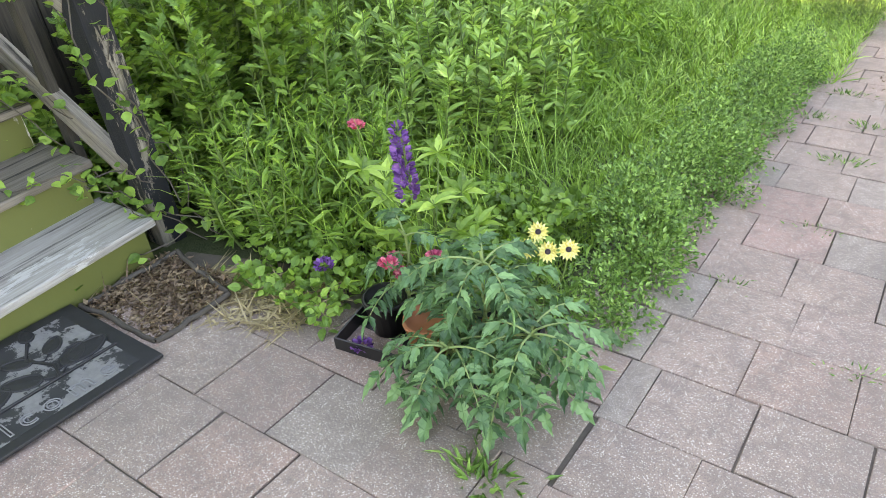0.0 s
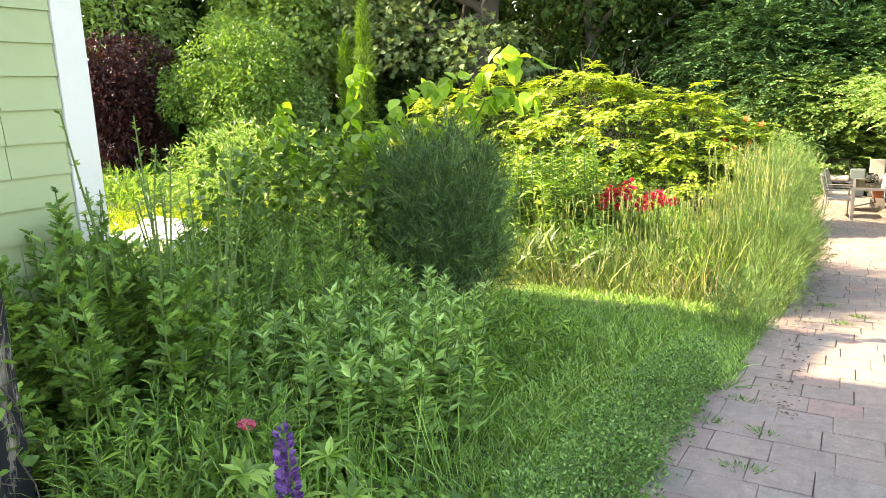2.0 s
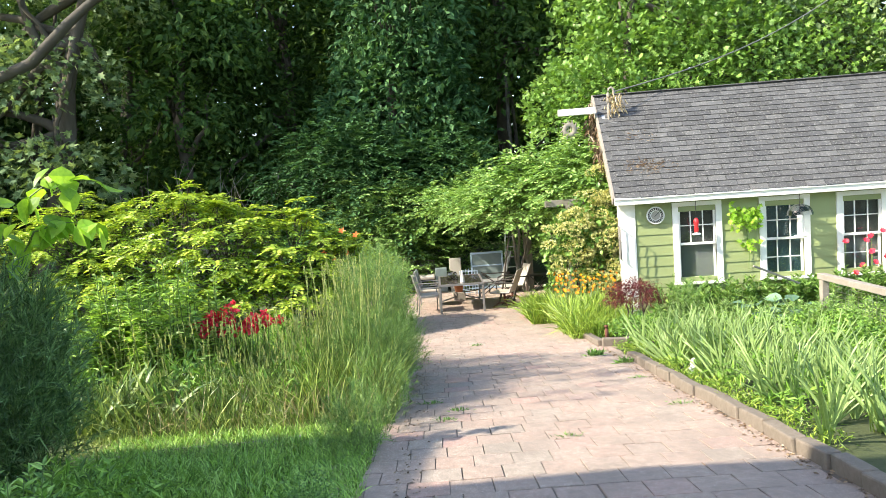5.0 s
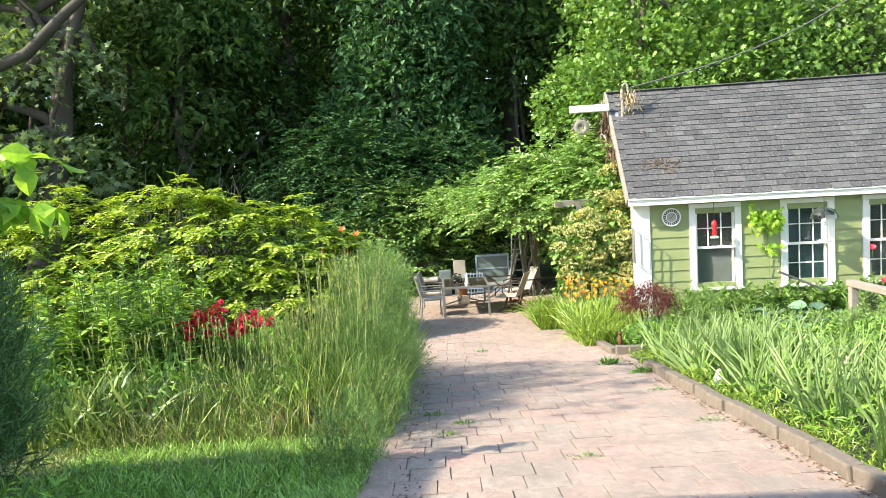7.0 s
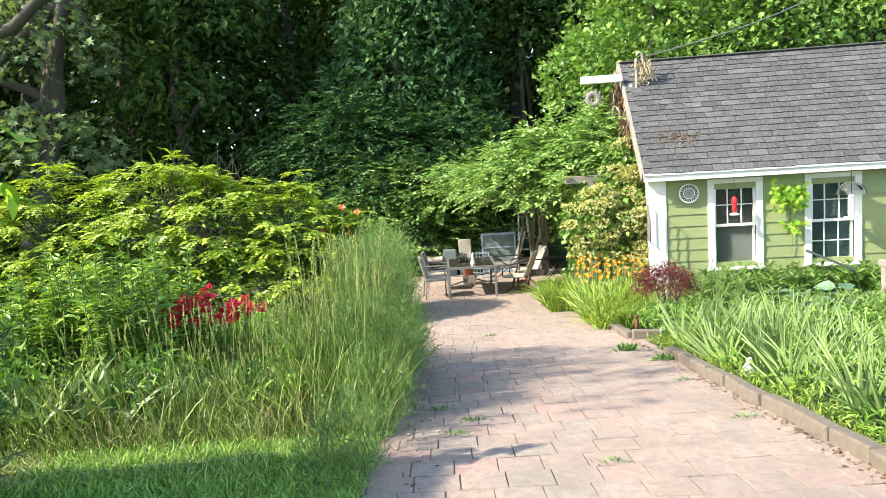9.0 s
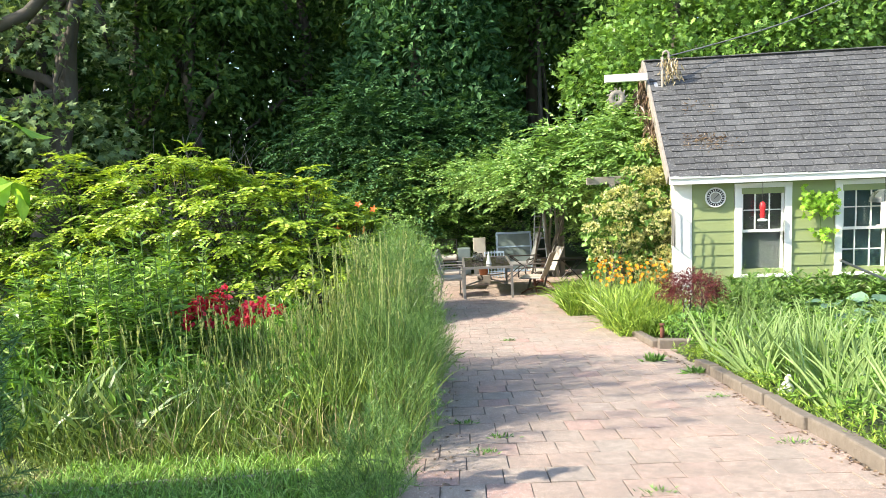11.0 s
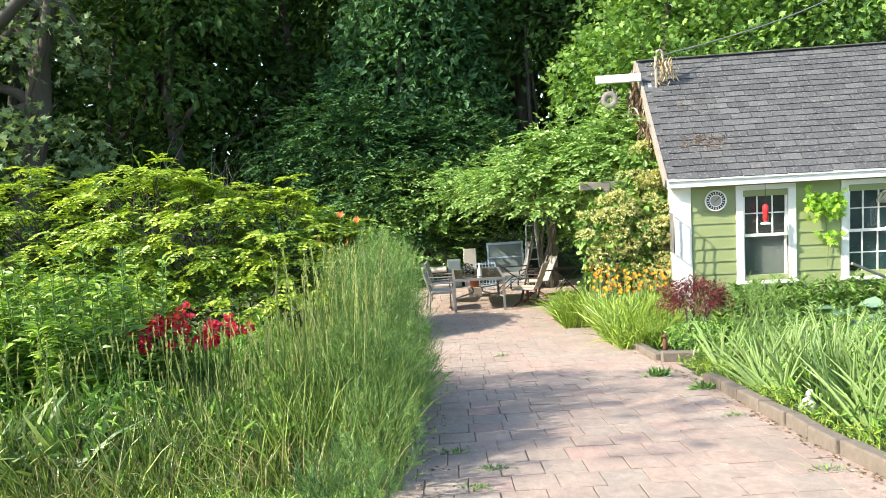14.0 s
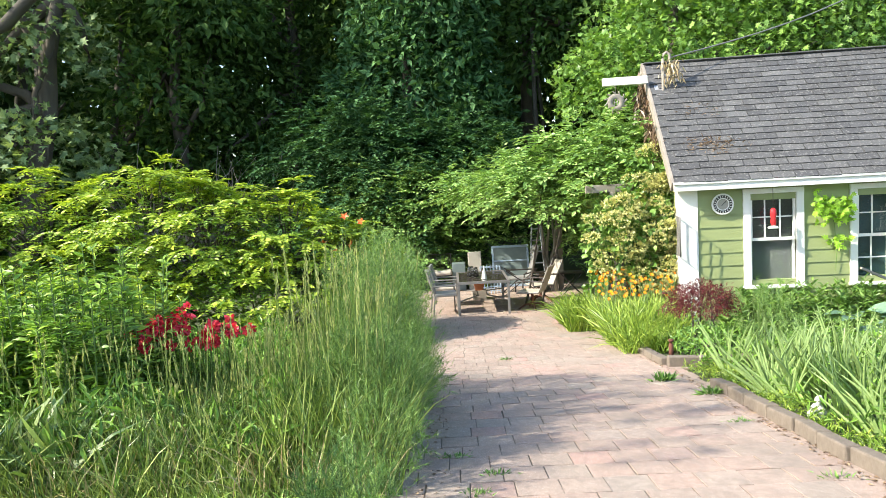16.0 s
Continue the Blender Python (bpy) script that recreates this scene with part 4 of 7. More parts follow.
def patio_table():
    t = thing("patio_table", (0.62, 15.46, PATIO), "long dark glass-topped metal patio table", "table")
    w, d, h = 0.54, 0.88, 0.71
    fr = bmesh.new()
    add_box(fr, -w, w, -d, -d + 0.05, h - 0.05, h)
    add_box(fr, -w, w, d - 0.05, d, h - 0.05, h)
    add_box(fr, -w, -w + 0.05, -d + 0.05, d - 0.05, h - 0.05, h)
    add_box(fr, w - 0.05, w, -d + 0.05, d - 0.05, h - 0.05, h)
    part("top_frame", fr, M["metal_grey"], t)
    part("tabletop", box(-w + 0.052, w - 0.052, -d + 0.052, d - 0.052, h - 0.02, h - 0.008), M["table_glass"], t, "dark tinted glass top")
    for sx in (-1, 1):
        for sy in (-1, 1):
            part("leg", box(sx * (w - 0.03) - 0.025, sx * (w - 0.03) + 0.025, sy * (d - 0.03) - 0.025, sy * (d - 0.03) + 0.025, 0, h - 0.052, 0.004), M["metal_grey"], t)
    rod_part("stretcher", [[(-w + 0.03, -d + 0.05, 0.30), (-0.1, -0.3, 0.34), (-0.1, 0.3, 0.34), (-w + 0.03, d - 0.05, 0.30)], [(w - 0.03, -d + 0.05, 0.30), (0.1, -0.3, 0.34), (0.1, 0.3, 0.34), (w - 0.03, d - 0.05, 0.30)]], 0.016, "metal_grey", t)


def dining_chair(m):
    t = thing("patio_chair", (0, 0, 0), "grey metal patio chair with a pale striped cushion", "chair", "chairs round the patio table")
    W = 0.27
    for s in (-W, W):
        rod_part("leg", [[(s, -0.25, 0), (s, -0.25, 0.62)]], 0.015, "metal_grey", t)
        rod_part("leg", [[(s, 0.27, 0), (s, 0.22, 0.42), (s, 0.36, 0.95)]], 0.015, "metal_grey", t)
        part("armrest", box(s - 0.03, s + 0.03, -0.28, 0.27, 0.615, 0.64, 0.01), M["metal_grey"], t)
    fr = bmesh.new()
    add_box(fr, -W, W, -0.26, -0.23, 0.37, 0.40)
    add_box(fr, -W, W, 0.21, 0.24, 0.37, 0.40)
    part("seat_frame", fr, M["metal_grey"], t)
    part("seat", box(-W + 0.02, W - 0.02, -0.26, 0.22, 0.40, 0.47, 0.025), M["fabric"], t, "pale cushion seat")
    m2 = Matrix.Translation((0, 0.235, 0.46)) @ Euler((radians(-15), 0, 0)).to_matrix().to_4x4()
    part("backrest", box(-W + 0.03, W - 0.03, -0.06, 0.0, 0.0, 0.50, 0.025, m2), M["fabric_grey"], t, "grey cushion back")
    for k in (-0.14, 0.0, 0.14):
        part("stripe", box(k - 0.018, k + 0.018, -0.068, -0.058, 0.03, 0.47, 0.003, m2), M["fabric"], t)
    t.matrix_basis = m
    return t


def swivel_chair(m):
    t = thing("swivel_chair", (0, 0, 0), "beige sling swivel patio chair on a dark star base", "chair", "chairs round the patio table")
    for k in range(4):
        a = k * math.pi / 2 + 0.5
        rod_part("foot", [[(0, 0, 0.12), (math.cos(a) * 0.15, math.sin(a) * 0.15, 0.11), (math.cos(a) * 0.31, math.sin(a) * 0.31, 0.015)]], 0.018, "rust", t)
    rod_part("pedestal", [[(0, 0, 0.1), (0, 0, 0.34)]], 0.03, "rust", t)
    part("seat", box(-0.26, 0.26, -0.26, 0.22, 0.37, 0.40, 0.012), M["fabric"], t, "beige sling seat")
    m2 = Matrix.Translation((0, 0.21, 0.38)) @ Euler((radians(-22), 0, 0)).to_matrix().to_4x4()
    part("backrest", box(-0.25, 0.25, -0.012, 0.012, 0.0, 0.58, 0.01, m2), M["fabric"], t, "beige sling back")
    for s in (-0.27, 0.27):
        p = [m2 @ Vector((s, 0, 0.6)), m2 @ Vector((s, 0, 0.0)), Vector((s, -0.27, 0.38))]
        rod_part("side_frame", [p], 0.014, "metal_grey", t)
        rod_part("armrest", [[(s, 0.33, 0.62), (s, -0.1, 0.63), (s, -0.27, 0.60), (s, -0.28, 0.40)]], 0.017, "metal_dark", t)
    t.matrix_basis = m
    return t


def rust_and_glass():
    M["rust"] = plain_mat("rust", (0.10, 0.035, 0.025), (0.20, 0.08, 0.05), 20, 0.8, 0.2, 0.2)
    m, nt, b = mat_new("table_glass")
    b.inputs["Base Color"].default_value = (0.05, 0.045, 0.04, 1)
    b.inputs["Roughness"].default_value = 0.08
    nt.links.new(ramp(nt, tex(nt, "noise", 5.0), ((0.4, (0.05, 0.05, 0.05)), (0.7, (0.22, 0.22, 0.22)))), b.inputs["Roughness"])
    M["table_glass"] = m
    m, nt, b = mat_new("clear_glass")
    b.inputs["Roughness"].default_value = 0.05
    b.inputs["Transmission Weight"].default_value = 1.0
    M["clear_glass"] = m


rust_and_glass()
patio_table()
dining_chair(pose(-0.20, 14.98, PATIO, 0, 0, 97))
dining_chair(pose(-0.16, 15.95, PATIO, 0, 0, 86))
swivel_chair(pose(1.66, 15.05, PATIO, 0, 0, -112))
swivel_chair(pose(1.95, 16.0, PATIO, 0, 0, -75))


def lathe(profile, n=16):
    """A turned body. profile: (radius, height) from the bottom up."""
    p = np.array(profile, float)
    th = np.linspace(0, 2 * np.pi, n, endpoint=False)
    v = np.stack([p[:, 0:1] * np.cos(th), p[:, 0:1] * np.sin(th), np.repeat(p[:, 1:2], n, 1)], -1).reshape(-1, 3)
    i = np.arange(len(p) - 1)[:, None] * n + np.arange(n)
    j = np.arange(len(p) - 1)[:, None] * n + (np.arange(n) + 1) % n
    return v, np.stack([i, j, j + n, i + n], -1).reshape(-1, 4)


def turned(name, profile, loc, mat, label, category, n=16, inner=None):
    t = thing(name, loc, label, category)
    child("body", mesh_from("body", *lathe(profile, n), M[mat], True), t)
    if inner:
        child("rim", mesh_from("rim", *lathe(inner[0], n), M[inner[1]], True), t)
    return t


TT = PATIO + 0.71
turned("paper_cone", ((0.06, 0), (0.058, 0.01), (0.035, 0.14), (0.004, 0.27), (0.0, 0.275)), (0.66, 15.0, TT), "white", "white cone standing on the patio table", "ornament")
for x, y in ((0.36, 15.4), (0.42, 15.55), (0.50, 15.3)):
    turned("glass_jar", ((0.0, 0.0), (0.05, 0.002), (0.055, 0.02), (0.055, 0.14), (0.035, 0.18), (0.035, 0.21), (0.03, 0.21), (0.03, 0.18), (0.05, 0.13), (0.05, 0.02), (0, 0.012)), (x, y, TT), "clear_glass", "clear glass jar on the patio table", "jar")
POT = ((0.0, 0.0), (0.095, 0.0), (0.13, 0.2), (0.145, 0.2), (0.145, 0.26), (0.125, 0.26), (0.12, 0.2), (0.09, 0.04), (0, 0.03))
turned("flower_pot", POT, (0.60, 16.7, PATIO), "terracotta", "terracotta flower pot behind the table", "pot")
part("crate", box(-0.16, 0.16, -0.14, 0.14, 0.0, 0.22, 0.008), M["old_wood"], thing("wooden_crate", (0.60, 16.7, PATIO), "weathered crate under the flower pot", "crate"))
bpy.data.objects["flower_pot"].location.z = PATIO + 0.22


def far_patio():
    # bench with a grey cushion
    t = thing("garden_bench", (-0.35, 18.15, PATIO), "dark wire garden bench with a grey cushion", "bench")
    rod_part("frame", [[(-0.32, -0.2, 0), (-0.32, -0.2, 0.44), (0.32, -0.2, 0.44), (0.32, -0.2, 0)], [(-0.32, 0.2, 0), (-0.32, 0.25, 0.95), (0.32, 0.25, 0.95), (0.32, 0.2, 0)]], 0.014, "metal_dark", t)
    rod_part("back_wire", [[(x, 0.22, 0.5), (x, 0.25, 0.94)] for x in np.linspace(-0.26, 0.26, 6)] + [[(-0.31, 0.235, z), (0.31, 0.235, z)] for z in (0.58, 0.7, 0.82)], 0.005, "metal_dark", t)
    part("cushion", box(-0.33, 0.33, -0.24, 0.2, 0.45, 0.56, 0.04), M["fabric"], t, "grey rolled cushion")
    # storage box, marble-like slab and an old door behind the table
    part("body", box(-0.17, 0.17, -0.15, 0.15, 0, 0.72, 0.02), M["blue_grey"], thing("metal_bin", (0.16, 18.3, PATIO), "grey-green metal bin beside the stone slab", "bin"))
    part("body", box(-0.17, 0.17, -0.06, 0.06, 0, 0.98, 0.02, Euler((radians(-6), 0, 0)).to_matrix().to_4x4()), M["slab"], thing("stone_slab", (0.58, 18.25, PATIO), "pale upright stone slab", "slab"))
    d = thing("glazed_door", (1.52, 18.5, PATIO), "old glazed door leaning with a blue-grey frame", "door")
    m = Euler((radians(-10), 0, 0)).to_matrix().to_4x4()
    for q in ((-0.48, 0.48, 1.02, 1.08), (-0.48, 0.48, 0.0, 0.06), (-0.48, -0.43, 0.06, 1.02), (0.43, 0.48, 0.06, 1.02), (-0.43, 0.43, 0.66, 0.70)):
        part("rail", box(q[0], q[1], -0.02, 0.02, q[2], q[3], 0.004, m), M["blue_wire"], d)
    part("panel", box(-0.43, 0.43, -0.005, 0.005, 0.06, 1.02, 0, m), M["blue_grey"], d)
    # wire basket
    b = thing("wire_basket", (0.92, 17.4, PATIO), "pale blue wire plant stand", "plant stand")
    rod_part("wire", [[(-0.24, 0, z), (0.24, 0, z)] for z in np.linspace(0.08, 0.66, 7)] + [[(x, 0, 0.0), (x, 0, 0.66 + 0.08 * math.cos(x * 6))] for x in np.linspace(-0.24, 0.24, 7)]
             + [[(-0.24, 0.22, z), (0.24, 0.22, z)] for z in (0.1, 0.66)] + [[(x, 0, z), (x, 0.22, z)] for x in (-0.24, 0.24) for z in (0.1, 0.66)] + [[(x, 0.22, 0), (x, 0.22, 0.66)] for x in (-0.24, 0.24)], 0.009, "blue_wire", b)
    # reclining lounge
    c = thing("lounge_chair", (1.72, 17.3, PATIO), "grey reclining lounge chair with a head pillow", "chair")
    m = Matrix.Translation((0.12, 0, 0.40)) @ Euler((radians(-4), radians(18), 0)).to_matrix().to_4x4()
    part("backrest", box(-0.03, 0.03, -0.27, 0.27, 0, 0.80, 0.015, m), M["fabric_grey"], c)
    part("head_pillow", box(-0.09, -0.02, -0.2, 0.2, 0.62, 0.78, 0.03, m), M["fabric_grey"], c)
    part("seat", box(-0.42, 0.12, -0.27, 0.27, 0.36, 0.41, 0.015), M["fabric_grey"], c)
    for s in (-0.29, 0.29):
        rod_part("leg", [[(-0.5, s, 0.0), (0.3, s, 0.62)]], 0.014, "metal_dark", c)
        rod_part("leg", [[(0.4, s, 0.0), (-0.45, s, 0.6)]], 0.014, "metal_dark", c)
    part("armrest", box(-0.45, 0.3, -0.32, -0.27, 0.60, 0.63, 0.008), M["metal_dark"], c)
    # stepladder
    l = thing("stepladder", (2.2, 18.4, PATIO), "aluminium stepladder leaning in the arbor", "ladder")
    rod_part("rail", [[(-0.2, 0, 0), (-0.08, 0.35, 1.6)]], 0.02, "metal_pale", l)
    rod_part("rail", [[(0.2, 0, 0), (0.12, 0.35, 1.6)]], 0.02, "metal_pale", l)
    for k in range(5):
        z = 0.28 + k * 0.29
        part("rung", box(-0.19 + 0.02 * k, 0.19 - 0.015 * k, z * 0.22 - 0.04, z * 0.22 + 0.04, z, z + 0.025, 0.004), M["metal_pale"], l)
    # small seated animal ornament
    o = thing("garden_ornament", (2.2, 17.6, PATIO), "small brown and white garden ornament", "ornament")
    v, f = lathe(((0, 0), (0.12, 0.0), (0.14, 0.1), (0.10, 0.24), (0.06, 0.30), (0.08, 0.36), (0.07, 0.43), (0, 0.46)), 14)
    child("body", mesh_from("body", v, f, M["ornament"], True), o)
    # folding side table
    s = thing("side_table", (2.75, 16.7, PATIO), "small dark folding side table", "table")
    part("tabletop", box(-0.28, 0.28, -0.22, 0.22, 0.52, 0.545, 0.006), M["metal_dark"], s)
    for y in (-0.19, 0.19):
        rod_part("leg", [[(-0.24, y, 0), (0.24, y, 0.52)]], 0.013, "metal_dark", s)
        rod_part("leg", [[(0.24, y, 0), (-0.24, y, 0.52)]], 0.013, "metal_dark", s)


M["slab"] = plain_mat("slab", (0.30, 0.28, 0.24), (0.44, 0.41, 0.36), 8, 0.8, 0, 0.2)
M["metal_pale"] = plain_mat("metal_pale", (0.5, 0.5, 0.5), (0.6, 0.6, 0.6), 20, 0.4, 0.6, 0.05)
M["ornament"] = plain_mat("ornament", (0.30, 0.15, 0.08), (0.62, 0.55, 0.48), 5, 0.6, 0, 0.1)
far_patio()


def arbor():
    t = thing("arbor", (1.9, 16.9, PATIO), "weathered wooden arbor under the wisteria", "arbor")
    for x, y in ((0.75, 0.6),):
        part("post", box(x - 0.06, x + 0.06, y - 0.06, y + 0.06, 0, 2.25, 0.008), M["old_wood"], t)
    for y in (0.6,):
        part("beam", box(-1.2, 1.6, y - 0.04, y + 0.04, 2.25, 2.40, 0.006), M["old_wood"], t)
    for x in (-0.8, 0.0, 0.8):
        part("rafter", box(x - 0.03, x + 0.03, -1.5, 1.5, 2.402, 2.50, 0.006), M["old_wood"], t)
    part("beam", box(0.55, 1.4, -4.02, -3.94, 2.42, 2.56, 0.006), M["old_wood"], t, "grey beam end beside the hydrangea")
    part("post", box(0.98, 1.08, -4.03, -3.93, 0, 2.418, 0.006), M["old_wood"], t)
    r = np.random.default_rng(301)
    for _ in range(5):
        p = wander((0.56 + r.normal(0, 0.07), 0.5 + r.normal(0, 0.1), 0), (0.42 + r.normal(0, 0.16), 0.4, 2.3), 11, 0.035, r)
        child("vine_trunk", mesh_from("vine_trunk", *tube_arrays(p, np.linspace(0.05, 0.022, 11), 7), M["old_wood"], True), t, "twisted pale wisteria trunk")


arbor()


# ---- fittings on the cottage ----
def on_cottage(x, y, z):
    return cottage.matrix_world @ Vector((x, y, z - gz(11.58)))


def cottage_fittings():
    c = on_cottage(0.645, -0.045, 1.03)
    t = thing("thermometer", c, "round white dial thermometer on the siding", "thermometer", rz=-6)
    m = Euler((radians(90), 0, 0)).to_matrix().to_4x4()
    child("case", mesh_from("case", *lathe(((0, 0), (0.15, 0.0), (0.17, 0.01), (0.17, 0.03), (0.155, 0.035), (0.15, 0.03), (0, 0.03)), 32), M["white"], True), t, m=m)
    child("dial", mesh_from("dial", *lathe(((0.10, 0.0312), (0.145, 0.0312)), 32), M["metal_dark"]), t, "dark scale ring", m=m)
    child("centre", mesh_from("centre", *lathe(((0, 0.033), (0.085, 0.033)), 24), M["slab"]), t, m=m)
    for k in range(20):
        a = k / 20 * 6.283
        part("tick", box(-0.006, 0.006, 0.108, 0.138, 0, 0.003, 0, Matrix.Translation((0, 0, 0.032)) @ Euler((0, 0, a)).to_matrix().to_4x4()), M["white"], t, m=m)
    part("needle", box(-0.005, 0.005, -0.03, 0.08, 0.034, 0.037, 0, Euler((0, 0, -0.8)).to_matrix().to_4x4()), M["metal_dark"], t, m=m)
    # hummingbird feeder
    c = on_cottage(1.36, -0.21, 0.62)
    t = thing("hummingbird_feeder", c, "red glass hummingbird feeder hanging from the eave", "bird feeder")
    child("bottle", mesh_from("bottle", *lathe(((0, 0.05), (0.035, 0.05), (0.045, 0.12), (0.035, 0.16), (0.05, 0.22), (0.045, 0.29), (0.02, 0.32), (0, 0.325)), 16), M["red_plastic"], True), t)
    child("tray", mesh_from("tray", *lathe(((0, 0.0), (0.07, 0.0), (0.085, 0.02), (0.06, 0.035), (0, 0.05)), 16), M["white"], True), t)
    rod_part("hanger", [[(0, 0, 0.32), (0, 0, 0.70)]], 0.005, "metal_dark", t)
    # domed bird feeder
    c = on_cottage(3.22, -0.27, 0.50)
    t = thing("bird_feeder", c, "clear tube bird feeder under a plastic dome", "bird feeder")
    child("dome", mesh_from("dome", *lathe(((0.23, 0.38), (0.22, 0.45), (0.17, 0.53), (0.09, 0.575), (0, 0.585)), 20), M["clear_glass"], True), t)
    child("tube", mesh_from("tube", *lathe(((0, 0.0), (0.05, 0.0), (0.055, 0.05), (0.055, 0.33), (0.05, 0.36), (0, 0.37)), 14), M["white"], True), t)
    child("tray", mesh_from("tray", *lathe(((0, -0.03), (0.10, -0.03), (0.11, 0.0), (0, 0.0)), 16), M["white"], True), t)
    rod_part("hanger", [[(0, 0, 0.36), (0, 0, 0.82)]], 0.005, "metal_dark", t)
    # wire rack by the corner, whose shadow falls on the siding
    c = on_cottage(-0.05, -0.32, 0.25)
    t = thing("plant_rack", c, "small grey metal wall rack on the corner", "rack", rz=-6)
    rod_part("frame", [[(-0.02, 0.28, 0.0), (-0.02, 0.0, 0.0), (-0.02, 0.0, 0.62), (-0.02, 0.28, 0.62)]], 0.012, "metal_grey", t)
    for y in (0.07, 0.14, 0.21):
        rod_part("bar", [[(-0.02, y, 0.0), (-0.02, y, 0.62)]], 0.01, "metal_grey", t)
    rod_part("bracket", [[(-0.02, 0.28, 0.3), (0.04, 0.29, 0.3)]], 0.012, "metal_grey", t)
    # vine on the wall between the windows
    r = np.random.default_rng(311)
    c = on_cottage(2.24, -0.05, 0.2)
    t = thing("wall_vine", c, "young green vine climbing the siding between windows", "vine", rz=-6)
    p = wander((0.1, 0, -0.3), (0.05, 0, 0.75), 10, 0.015, r)
    p[:, 1] = -0.005
    child("stem", mesh_from("stem", *tubes([(p, np.full(10, 0.006))], 5), M["stem"]), t)
    pos = np.concatenate([np.stack([r.uniform(-0.27, 0.33, 150), r.uniform(-0.14, -0.03, 150), r.normal(0.70, 0.10, 150)], -1), np.stack([r.normal(0.12, 0.09, 26), r.uniform(-0.08, -0.02, 26), r.normal(0.20, 0.05, 26)], -1)])
    v, f = leaves_at(pos, r.normal(0, 0.6, (176, 3)) + (0, -0.3, -0.5), r.uniform(0.07, 0.13, 176), "lobed", r, 0.5, (0, -1, 0.6))
    child("leaves", mesh_from("leaves", v, f, M["leaf_vine"]), t)
    # vent pipe with a dead plant on the roof
    c = on_cottage(0.09, 1.58, 3.05)
    t = thing("roof_vent", c, "bent roof vent pipe with a dried hanging plant", "vent pipe", rz=-6)
    part("flashing", box(-0.14, 0.16, -0.14, 0.16, -0.02, 0.01, 0, Euler((radians(40), 0, 0)).to_matrix().to_4x4()), M["metal_pale"], t)
    rod_part("pipe", [[(0, 0, -0.05), (0, 0, 0.55), (0.02, 0, 0.64), (0.07, 0, 0.67), (0.12, 0, 0.63), (0.125, 0, 0.54)]], 0.026, "old_wood", t, sides=10)
    pos = r.normal(0, 1, (170, 3)) * (0.09, 0.04, 0.12) + (0.17, 0, 0.38)
    v, f = leaves_at(pos, r.normal(0, 0.3, (170, 3)) + (0, 0, -1), r.uniform(0.07, 0.16, 170), "lance", r, 1.0)
    child("dried_leaves", mesh_from("dried_leaves", v, f, M["straw"]), t, "straw-coloured withered leaves")
    # service wire over the roof
    a, b = on_cottage(0.2, 1.6, 3.62), Vector((12.5, 16.5, 7.2))
    k = np.linspace(0, 1, 14)[:, None]
    p = np.array(a) * (1 - k) + np.array(b) * k
    p[:, 2] -= 0.5 * np.sin(k[:, 0] * 3.1416)
    w = new("service_wire", mesh_from("service_wire", *tubes([(p, np.full(14, 0.014))], 5), M["metal_grey"], True))
    tagged(w, "thin grey service wire running up over the roof", "cable")
    # moss and litter on the shingles
    n = 260
    u = np.stack([r.normal(0.62, 0.22, n), r.normal(0.85, 0.11, n) + 0.9 * (r.random(n) < 0.15)], -1)
    ang = math.atan2(2.21, 2.49)
    pos = np.array([on_cottage(x, -0.24 + s * math.cos(ang) - 0.07 * math.sin(ang), 1.36 + s * math.sin(ang) + 0.07 * math.cos(ang) + 0.02) for x, s in u])
    v, f = leaves_at(pos, r.normal(0, 1, (n, 3)) * (1, 0.3, 0.3), r.uniform(0.04, 0.11, n), "lance", r, 0.3, (0, -0.7, 0.7))
    ob = new("roof_litter", mesh_from("roof_litter", v, f, M["dry_leaf"]))
    tagged(ob, "brown dead leaves and moss on the shingles", "leaf litter", kind="stuff")
    # dead vine hanging at the gable
    pos = np.array([on_cottage(-0.2 + r.normal(0, 0.06), 0.7 + q * 1.5, 1.95 + q * 1.3 + r.normal(0, 0.12)) for q in r.random(260)])
    v, f = leaves_at(pos, r.normal(0, 0.4, (260, 3)) + (0, 0, -1), r.uniform(0.1, 0.3, 260), "lance", r, 1.0)
    t = thing("dead_vine", on_cottage(-0.2, 0.9, 2.2), "withered brown vine hanging from the gable edge", "vine")
    child("tangle", mesh_from("tangle", v - np.array(t.location), f, M["dry_leaf"]), t)
    # carved wall plaque
    t = thing("wall_plaque", on_cottage(-0.74, 1.66, 2.90), "round carved wooden plaque hanging at the gable", "plaque")
    child("disc", mesh_from("disc", *lathe(((0.07, -0.015), (0.15, -0.015), (0.16, 0), (0.15, 0.015), (0.07, 0.015), (0.06, 0), (0.07, -0.015)), 24), M["old_wood"], True), t, m=Euler((radians(90), 0, 0)).to_matrix().to_4x4())
    for k in range(12):
        a = k / 12 * 6.283
        rod_part("ray", [[(math.cos(a) * 0.15, 0, math.sin(a) * 0.15), (math.cos(a + 0.25) * 0.21, 0, math.sin(a + 0.25) * 0.21)]], 0.014, "old_wood", t)
    rod_part("emblem", [[(-0.03, 0, -0.06), (-0.03, 0, 0.06)], [(0.03, 0, -0.06), (0.03, 0, 0.06)], [(-0.03, 0, 0), (0.03, 0, 0)]], 0.009, "old_wood", t)
    rod_part("cord", [[(0, 0, 0.16), (0, 0, 0.30)]], 0.005, "old_wood", t)


cottage_fittings()


